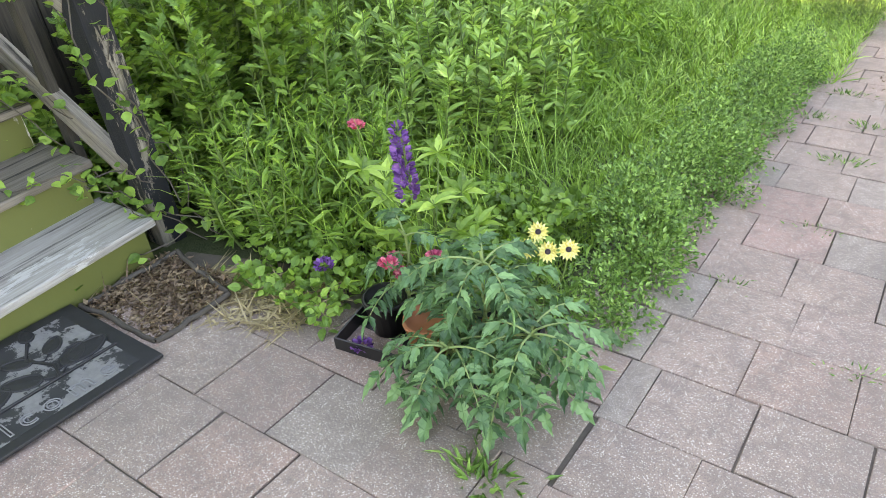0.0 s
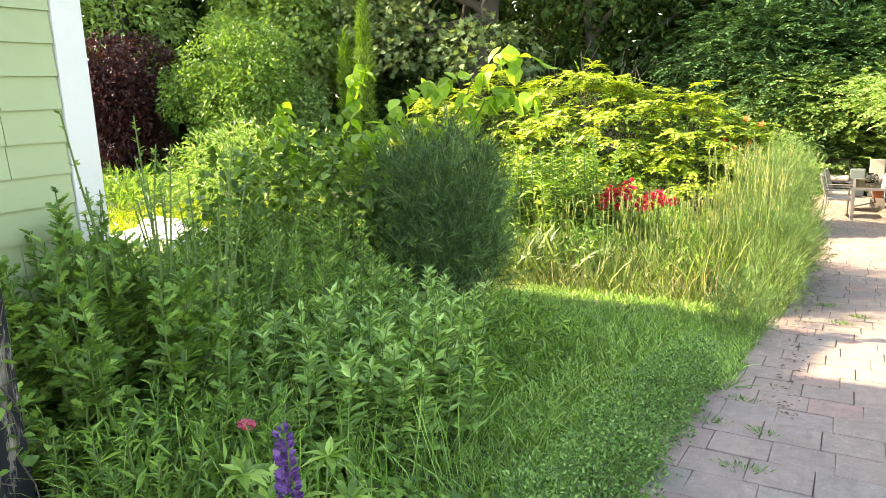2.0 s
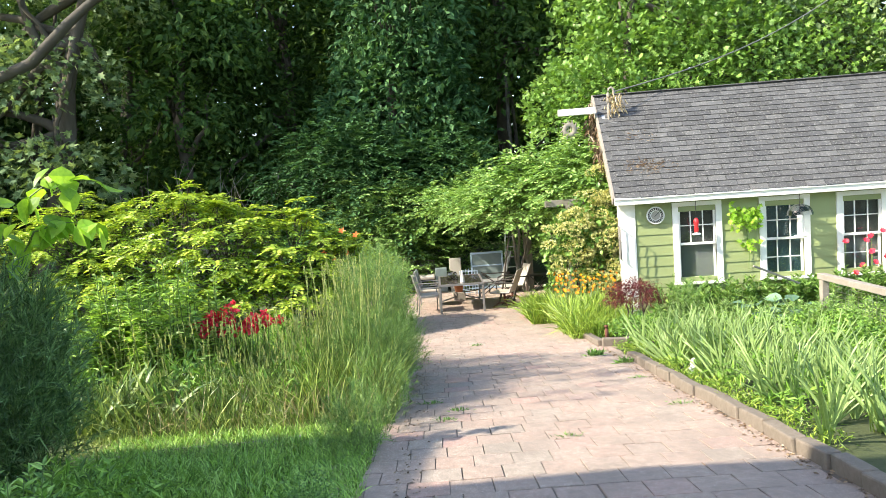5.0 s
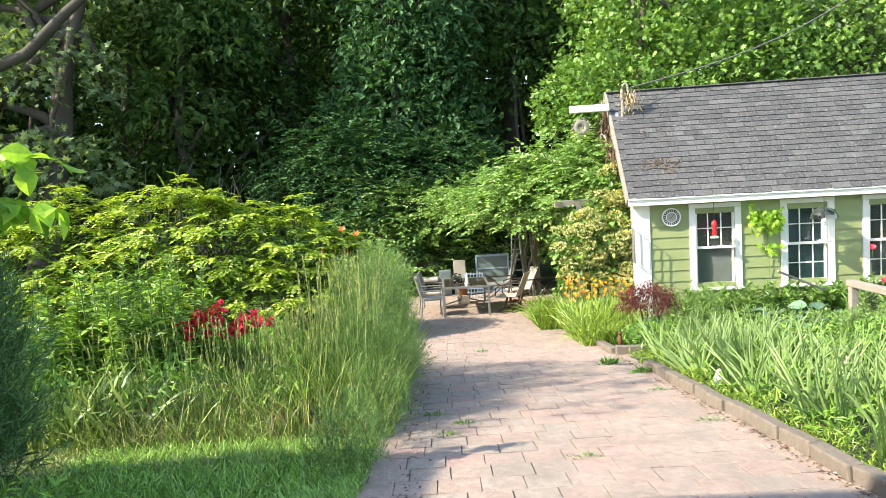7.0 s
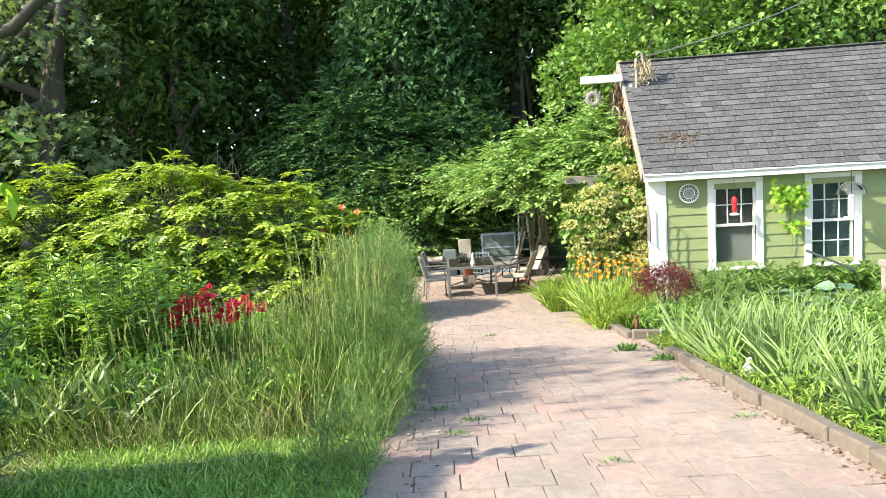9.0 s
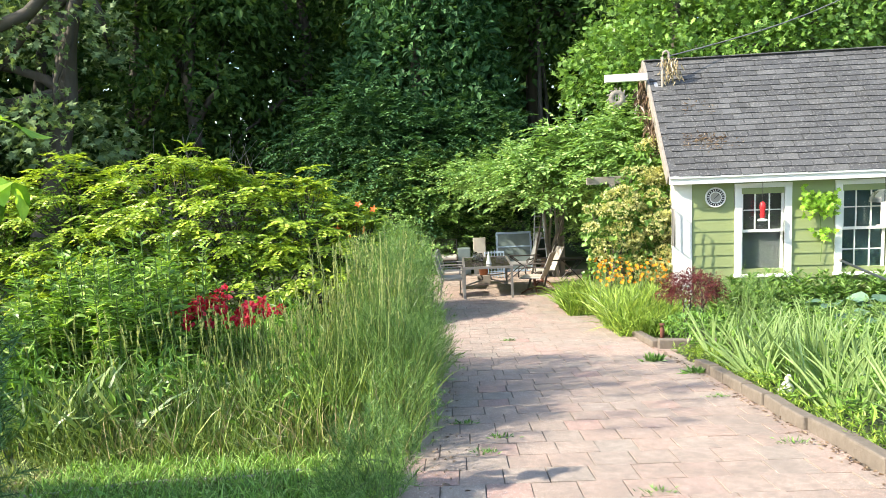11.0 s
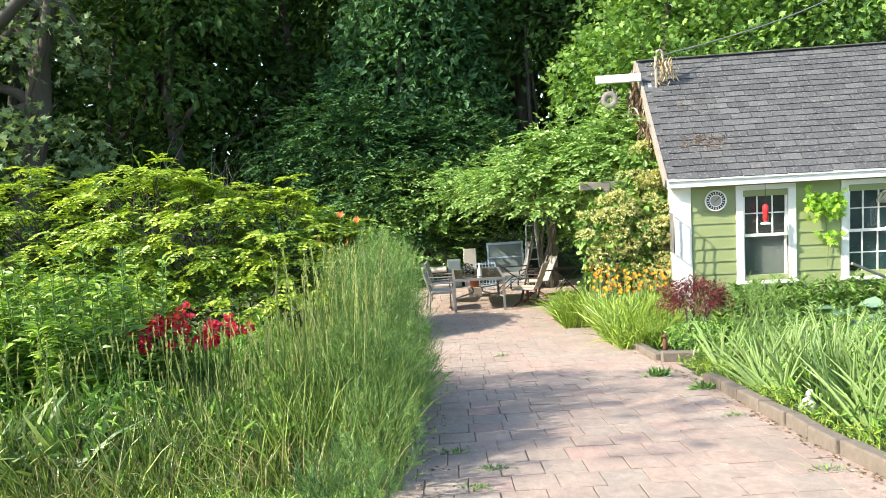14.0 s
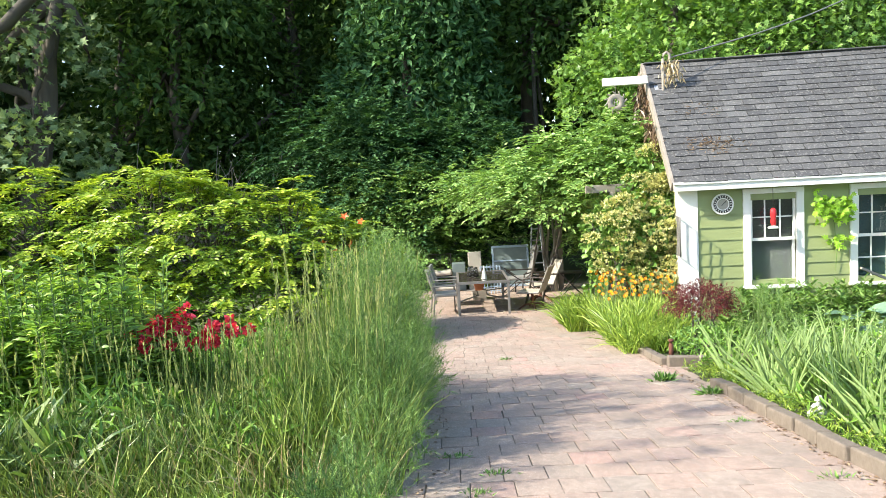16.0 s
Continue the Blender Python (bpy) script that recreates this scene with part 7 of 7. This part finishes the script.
hosta((5.3, 9.3, gz(9.3)), 104)
hosta((5.75, 9.0, gz(9.0)), 105)


def curb():
    t = tagged(new("garden_curb"), "low stone block edging of the garden bed", "curb", kind="structure")
    r = np.random.default_rng(111)
    y = 1.5
    while y < 6.95:
        ln = r.uniform(0.36, 0.52)
        sl = math.degrees(math.atan(-0.091))
        part("stone", box(-0.06, 0.06, -ln / 2 + 0.006, ln / 2 - 0.006, -0.10, 0.12, 0.015), M["stone"], t,
             m=pose(2.63 + r.normal(0, 0.014), y + ln / 2, gz(y + ln / 2), sl + r.normal(0, 1), r.normal(0, 2), r.normal(0, 2)))
        y += ln
    for i in range(5):
        part("stone", box(-0.19, 0.19, -0.06, 0.06, -0.10, 0.13, 0.012), M["stone"], t, m=pose(2.75 + 0.39 * i * 0.9, 8.62 - 0.03 * i, gz(8.6), 0, r.normal(0, 1.5), -4 + r.normal(0, 2)))
    for i in range(3):
        part("stone", box(-0.06, 0.06, -0.19, 0.19, -0.10, 0.10, 0.012), M["stone"], t, m=pose(2.56, 8.9 + 0.4 * i, gz(8.9 + 0.4 * i), -5, 0, r.normal(0, 3)))


curb()

# ---- arbor, climbing shrubs and far trees ----
blob_shrub("wisteria", (1.3, 16.6, gz(16.6)), [((0.6, -1.6, 2.45), (0.9, 0.8, 0.8)), ((1.5, -1.7, 2.9), (1.0, 0.8, 0.8)), ((2.3, -1.8, 3.0), (0.9, 0.8, 0.75)), ((0.4, -0.4, 2.45), (1.1, 0.9, 0.65)), ((1.3, -1.3, 2.55), (1.1, 0.9, 0.8)), ((2.0, -2.3, 2.7), (0.9, 1.0, 0.85)), ((2.3, -2.9, 3.0), (0.7, 0.8, 0.75)), ((-1.4, 3.0, 2.1), (1.5, 1.0, 1.1)), ((-2.9, 3.2, 1.7), (1.4, 1.0, 1.6)), ((-2.2, 2.9, 0.7), (1.6, 0.8, 1.2)), ((0.4, 3.2, 1.5), (2.2, 0.5, 1.7)), ((2.6, 0.6, 1.9), (0.9, 0.8, 1.3)), ((-0.3, 1.2, 2.5), (1.0, 0.8, 0.5))],
           "leaf_wisteria", 0.16, "oval", 42, "wisteria spilling over a wooden arbor", 121, low=-0.55, droop=0.22, spray=(0.40, 5, 0.85), stems=2, lump=0.42)
HB = [((0, 0, 1.0), (0.62, 0.45, 0.75)), ((0.25, 0.0, 1.75), (0.62, 0.5, 0.6)), ((-0.15, 0.1, 1.6), (0.55, 0.5, 0.6)), ((0.45, -0.1, 0.7), (0.5, 0.4, 0.7)), ((0.55, 0.4, 2.5), (0.45, 0.5, 0.55))]
hyd = blob_shrub("climbing_hydrangea", (3.0, 12.2, gz(12.2)), HB, "leaf_hydrangea", 0.10, "broad", 260, "climbing hydrangea with cream flower heads", 122)
rh = np.random.default_rng(421)
for k in range(150):
    c, q = HB[k % 5]
    d = sphere_dirs(1, rh)[0]
    d[1] = -abs(d[1]) - 0.2
    d /= np.linalg.norm(d)
    p = np.array(c) + d * np.array(q) * rh.uniform(1.08, 1.25)
    s = sphere_dirs(80, rh)
    v, f = leaves_at(p + s * (0.11, 0.07, 0.06), s + (0, -0.3, 0.4), 0.042, "broad", rh, 0.8)
    child("flower_head", mesh_from("flower_head", v, f, M["flower_cream"]), hyd)["kind"] = "stuff"


def blooms(name, loc, n, spread, z0, z1, mat, size, petals, label, seed):
    """Single open flowers on thin stalks."""
    r = np.random.default_rng(seed)
    t = thing(name, loc, label, "flower")
    ps = []
    for _ in range(n):
        c = np.array((r.uniform(-1, 1) * spread[0], r.uniform(-1, 1) * spread[1], r.uniform(z0, z1)))
        a = np.arange(petals) / petals * 6.283 + r.uniform(0, 1)
        nrm = np.array((-0.3 + r.normal(0, 0.4), -0.7, 0.6))
        nrm /= np.linalg.norm(nrm)
        x = np.cross(nrm, (0, 0, 1.0))
        x /= np.linalg.norm(x)
        y = np.cross(nrm, x)
        d = np.cos(a)[:, None] * x + np.sin(a)[:, None] * y + nrm * 0.5
        v, f = leaves_at(np.repeat(c[None], petals, 0), d, size, "oval", r, 0.1, nrm)
        child("bloom", mesh_from("bloom", v, f, M[mat]), t)
        ps.append((wander((c[0], c[1] + 0.05, 0.0), c, 4, 0.01, r), np.full(4, 0.004)))
    child("stem", mesh_from("stem", *tubes(ps, 4), M["stem"]), t)


M["petal_red_orange"] = leaf_mat("petal_red_orange", (0.6, 0.08, 0.02), (0.7, 0.12, 0.03), (0.75, 0.2, 0.05))
blooms("daylily_flowers", (2.9, 11.6, gz(11.6)), 110, (0.62, 0.5), 0.66, 1.06, "petal_orange", 0.038, 6, "orange daylily blooms on tall stalks", 422)
blooms("trumpet_flowers", (-1.9, 11.9, gz(11.9)), 5, (0.8, 0.4), 1.6, 2.2, "petal_red_orange", 0.09, 5, "orange trumpet blooms in the shrub", 423)
blooms("climbing_rose", (8.2, 10.3, gz(10.3)), 26, (0.7, 0.35), 0.75, 1.5, "petal_red", 0.07, 9, "bright red climbing roses by the window", 424)
blob_shrub("ivy_mass", (-1.6, 20.5, gz(20)), [((0, 0, 2.2), (2.6, 1.6, 2.6)), ((-1.6, 0.3, 3.3), (2.0, 1.5, 1.9)), ((1.8, 0.4, 2.5), (1.8, 1.4, 2.2)), ((3.4, 0.5, 1.8), (1.6, 1.2, 1.9)), ((-2.6, 0.2, 1.2), (1.8, 1.3, 1.8))],
           "leaf_ivy", 0.17, "oval", 24, "dark mass of vines smothering a bank", 123, droop=0.45, lump=0.4, inner=0.3, spray=(0.45, 5, 0.4))
tree((-0.8, 23.5, gz(23)), 15, [((0, 0, 6), (2.4, 2.0, 3.0)), ((0.3, 0, 9.5), (2.1, 1.9, 2.8)), ((-0.5, 0, 12.5), (2.0, 1.8, 2.5)), ((1.0, 0.2, 4.5), (1.8, 1.5, 2.2))], "leaf_ivy", 0.28, "oval", 42, "tall tree wrapped in dark climbing ivy", 124, clump=2, low=-1)
tree((6.5, 19.5, gz(20)), 12, [((0, 0, 5.6), (2.6, 2.2, 2.0)), ((-1.8, -0.5, 5.2), (1.6, 1.5, 1.3)), ((2.4, 0, 6.0), (2.4, 2.0, 2.0)), ((0.5, 0.5, 8.5), (2.6, 2.2, 2.0)), ((5.2, 0.5, 5.8), (2.4, 2.0, 2.2))], "leaf_maple", 0.17, "lobed", 46, "sunlit maple with large lobed leaves behind the cottage", 125, clump=2)
tree((13.0, 20.5, gz(20)), 12, [((0, 0, 5.0), (2.8, 2.2, 2.4)), ((1.5, 0, 8.0), (2.8, 2.2, 2.4)), ((-2, 0.5, 8.0), (2.6, 2.2, 2.2))], "leaf_oak", 0.24, "oval", 34, "tall light green tree behind the roof", 126, clump=2)


def oak():
    b = [((0.5, 0, 7.0), (2.2, 2.0, 1.4)), ((-2.5, 0, 7.4), (2.2, 2.0, 1.6)), ((1.0, 0.5, 10.5), (3.2, 2.6, 2.2)), ((-1.6, -0.8, 4.6), (1.7, 1.5, 1.3)), ((1.2, -0.8, 4.0), (1.9, 1.4, 1.2)),
         ((-4.2, 0.4, 9.2), (2.2, 1.8, 1.8)), ((-3.4, -0.3, 5.6), (1.5, 1.3, 1.1)), ((-1.8, 0.6, 13.0), (2.6, 2.2, 2.0))]
    tree((-12.3, 20.3, gz(20)), 14, b, "leaf_oak", 0.24, "lobed", 20, "broad oak with a crooked heavy limb", 127, trunk_r=0.42, lean=(2.4, 0.3), limbs=14, clump=2)
    t = [o for o in bpy.data.objects if o.get("label") == "broad oak with a crooked heavy limb"][0]
    lp = np.array([(-15.2, 19.3, 3.6), (-14.4, 19.2, 4.5), (-13.2, 19.1, 4.9), (-12.0, 19.0, 5.9), (-11.2, 19.0, 6.5), (-9.9, 18.9, 6.9), (-8.8, 18.8, 7.9), (-7.6, 18.8, 8.6)]) + np.array((2.2, -0.6, 1.3)) - np.array(t.location)
    child("limb", mesh_from("limb", *tubes([(lp, np.array((0.17, 0.165, 0.16, 0.14, 0.12, 0.10, 0.07, 0.04))), (lp[4] + np.array([(0, 0, 0), (0.2, 0, 0.8), (0.9, 0, 1.6), (1.4, 0, 2.6)]), np.array((0.12, 0.09, 0.07, 0.04)))], 9), M["bark_pale"], True), t, "pale crooked limb reaching sideways")


M["bark_pale"] = plain_mat("bark_pale", (0.04, 0.034, 0.028), (0.13, 0.115, 0.095), 7, 0.9, 0, 0.7, (0.4, 1, 1), 0.03)
oak()
r3 = np.random.default_rng(131)
for k, (x, y, s, lf) in enumerate([(-24.5, 25, 1.25, "leaf_garden"), (-5.5, 26, 1.2, "leaf_forest"), (3.2, 27, 1.25, "leaf_forest"), (-12.0, 27.5, 1.25, "leaf_forest"), (8.5, 28, 1.2, "leaf_forest"), (15.5, 27, 1.2, "leaf_forest"),
                                   (-29, 19, 1.0, "leaf_garden"), (-33, 26, 1.2, "leaf_garden"), (-2.5, 30, 1.3, "leaf_forest"), (-26, 30, 1.2, "leaf_forest"), (20, 22, 1.0, "leaf_forest"), (-8.5, 23.5, 1.0, "leaf_forest")]):
    b = []
    for _ in range(8):
        a = r3.uniform(0, 6.28)
        q = r3.uniform(0.3, 2.6)
        b.append(((q * math.cos(a) * s, q * math.sin(a) * s * 0.8, r3.uniform(2.5, 12.5) * s), (r3.uniform(1.5, 2.5) * s, r3.uniform(1.4, 2.2) * s, r3.uniform(1.2, 2.0) * s)))
    tree((x, y, gz(y)), 13 * s, b, lf, 0.30, "oval", 16, "tall deciduous tree in the woods", 200 + k, trunk_r=0.3, limbs=8, clump=2)


def far_woods():
    r = np.random.default_rng(141)
    n = 64000
    a = r.uniform(math.radians(50), math.radians(165), n)
    d = r.uniform(36, 46, n)
    z = (-1.5 + 25 * r.random(n) ** 1.5) * (0.75 + 0.25 * np.sin(a * 23) * np.sin(a * 9 + 1)) 
    pos = np.stack([np.cos(a) * d, np.sin(a) * d, z], -1)
    v, f = leaves_at(pos, r.normal(0, 1, (n, 3)) + (0, -0.3, -0.2), r.uniform(0.6, 1.3, n), "oval", r, 1.0)
    stuff("far_woods", (v, f), "leaf_forest", "dense far woodland closing off the garden", "woods")


far_woods()
blob_shrub("underbrush", (-7.5, 24.0, gz(24)), [((0, 0, 1.2), (3.0, 1.2, 1.6)), ((-4, 0.5, 1.2), (3.0, 1.2, 1.8)), ((-8, 0, 1.4), (3.0, 1.5, 2.0)), ((-12, -2, 1.4), (3.0, 1.5, 2.0))], "leaf_forest", 0.22, "oval", 40, "shaded green underbrush below the trees", 142)
for x, y, h in ((-14.3, 17.2, 5.9), (-15.15, 17.3, 4.8)):
    blob_shrub("cypress", (x, y, gz(y)), [((0, 0, h * 0.28), (0.28, 0.28, h * 0.3)), ((0, 0, h * 0.62), (0.23, 0.23, h * 0.32)), ((0, 0, h * 0.85), (0.13, 0.13, h * 0.2))], "leaf_cypress", 0.20, "lance", 320, "narrow yellow-green columnar cypress tree", 143 + int(h), "tree", stems=3, droop=-0.9)
blob_shrub("copper_beech", (-22.8, 14.2, gz(14)), cloud(12, (1.5, 1.4, 2.9), 0.7, 1.2, 451), "leaf_copper", 0.16, "oval", 90, "dark red-leaved tree at the garden edge", 151, "tree", low=-0.9, clump=2)
blob_shrub("garden_tree", (-18.9, 15.8, gz(15)), cloud(26, (2.5, 1.7, 3.2), 0.5, 1.1, 452), "leaf_maple", 0.16, "oval", 60, "sunlit light green garden tree", 152, "tree", clump=2, low=-0.9)
blob_shrub("garden_tree", (-17.2, 17.6, gz(16)), cloud(10, (1.2, 1.1, 2.2), 0.6, 1.0, 453), "leaf_wisteria", 0.16, "oval", 60, "rounded mid-green garden tree", 153, "tree", clump=2, low=-0.9)
blob_shrub("garden_tree", (-20.5, 20.5, gz(19)), cloud(22, (3.2, 2.2, 5.2), 1.0, 1.8, 454), "leaf_garden", 0.22, "lobed", 40, "tall sunlit yellow-green maple", 154, "tree", clump=2, low=-0.9)
# unseen tree, added so that its sparse crown throws dappled shade on the path
tree((-9.4, 3.0, gz(3.0)), 9.5, [((0.6, 0.4, 6.4), (1.0, 0.9, 0.4)), ((-0.8, 0.9, 7.3), (1.1, 0.9, 0.4)), ((0.2, -0.6, 8.0), (0.9, 0.8, 0.35)), ((1.5, 0.9, 7.8), (0.9, 0.8, 0.3)), ((-0.4, 0.2, 9.0), (0.9, 0.8, 0.35))], "leaf_oak", 0.16, "oval", 22, "thin tree added out of view to dapple the path", 155, trunk_r=0.14)



def brush():
    r = np.random.default_rng(431)
    t = thing("dead_brush", (-7.6, 22.2, gz(22)), "tangle of bare brown twigs in the shade", "brush")
    ps = []
    for _ in range(170):
        a = np.array((r.uniform(-2.6, 2.6), r.uniform(-0.8, 0.8), r.uniform(0, 1.5)))
        b = a + np.array((r.normal(0, 1.2), r.normal(0, 0.4), r.uniform(0.6, 3.2)))
        ps.append((wander(a, b, 7, 0.10, r), np.linspace(0.022, 0.006, 7)))
    child("twig_tangle", mesh_from("twig_tangle", *tubes(ps, 4), M["old_wood"]), t)["kind"] = "stuff"
    for x, y, z0, dx, h, rad in ((-14.0, 23.5, 0, 0.5, 9, 0.26), (-11.6, 24.0, 0, 1.2, 9, 0.18), (2.6, 24.0, 0, 0.4, 7, 0.12), (3.6, 25.0, 0, -0.5, 8, 0.10)):
        q = thing("bare_trunk", (x, y, gz(y)), "grey leaning tree trunk in the woods", "tree")
        tr = wander((0, 0, -0.2), (dx, 0, h), 9, 0.09, r)
        child("trunk", mesh_from("trunk", *tubes([(tr, np.linspace(rad, rad * 0.5, 9))], 8), M["bark_pale"], True), q)
        child("limb", mesh_from("limb", *tubes([(wander(tr[4], tr[4] + (1.6, 0, 1.4), 6, 0.1, r), np.linspace(rad * 0.5, 0.03, 6))], 6), M["bark_pale"], True), q)


brush()


def tufts():
    r = np.random.default_rng(441)
    for x, y, n, h in ((2.34, 5.88, 40, 0.06), (2.25, 7.75, 90, 0.16), (0.67, 9.74, 40, 0.08), (0.22, 4.8, 60, 0.07), (0.09, 4.42, 60, 0.06), (-0.05, 5.25, 50, 0.07), (2.36, 4.41, 40, 0.07), (2.5, 6.98, 80, 0.14),
                       (-0.48, 1.26, 60, 0.05), (-0.21, 1.24, 40, 0.05), (-0.27, 0.71, 60, 0.05), (-0.25, -0.05, 30, 0.04), (-0.42, -0.62, 40, 0.04), (0.04, -0.91, 30, 0.04), (-0.40, 1.75, 50, 0.05), (1.11, 3.55, 50, 0.06), (-0.72, -1.84, 90, 0.09)):
        t = thing("paver_weed", (x, y, gz(y) + 0.01), "small green weed tuft in a paver joint", "weed", "weeds in the paving")
        xy = r.normal(0, 0.035, (n, 2)) * (1.6, 0.8)
        pos = np.stack([xy[:, 0], xy[:, 1], gzv(xy[:, 1] + y) - gz(y)], -1)
        d = np.stack([xy[:, 0] * 9, xy[:, 1] * 9, np.full(n, 0.6)], -1) + r.normal(0, 0.3, (n, 3))
        v, f = leaves_at(pos, d, 0.7 * h * r.uniform(0.5, 1.2, n), "lance", r)
        child("leaves", mesh_from("leaves", v, f, M["leaf_border"]), t)
    # litter along the kerb and the paver edges
    n = 900
    y = r.uniform(1.5, 9.5, n)
    x = np.where(r.random(n) < 0.6, 2.56 - np.abs(r.normal(0, 0.06, n)), -0.28 + np.abs(r.normal(0, 0.12, n)))
    v, f = leaves_at(np.stack([x, y, gzv(y) + 0.02], -1), r.normal(0, 1, (n, 3)) * (1, 1, 0.15), r.uniform(0.015, 0.045, n), "oval", r, 0.4)
    stuff("path_litter", (v, f), "dry_leaf", "dry leaf crumbs along the path edges", "leaf litter")


tufts()
# ---- pieces of path and roof ----
for me, m in NEAR_SHINGLES:
    child("shingle", me, cottage, m=m)
for me, m in NEAR_PAVERS:
    child("paver", me, path_base, m=m)
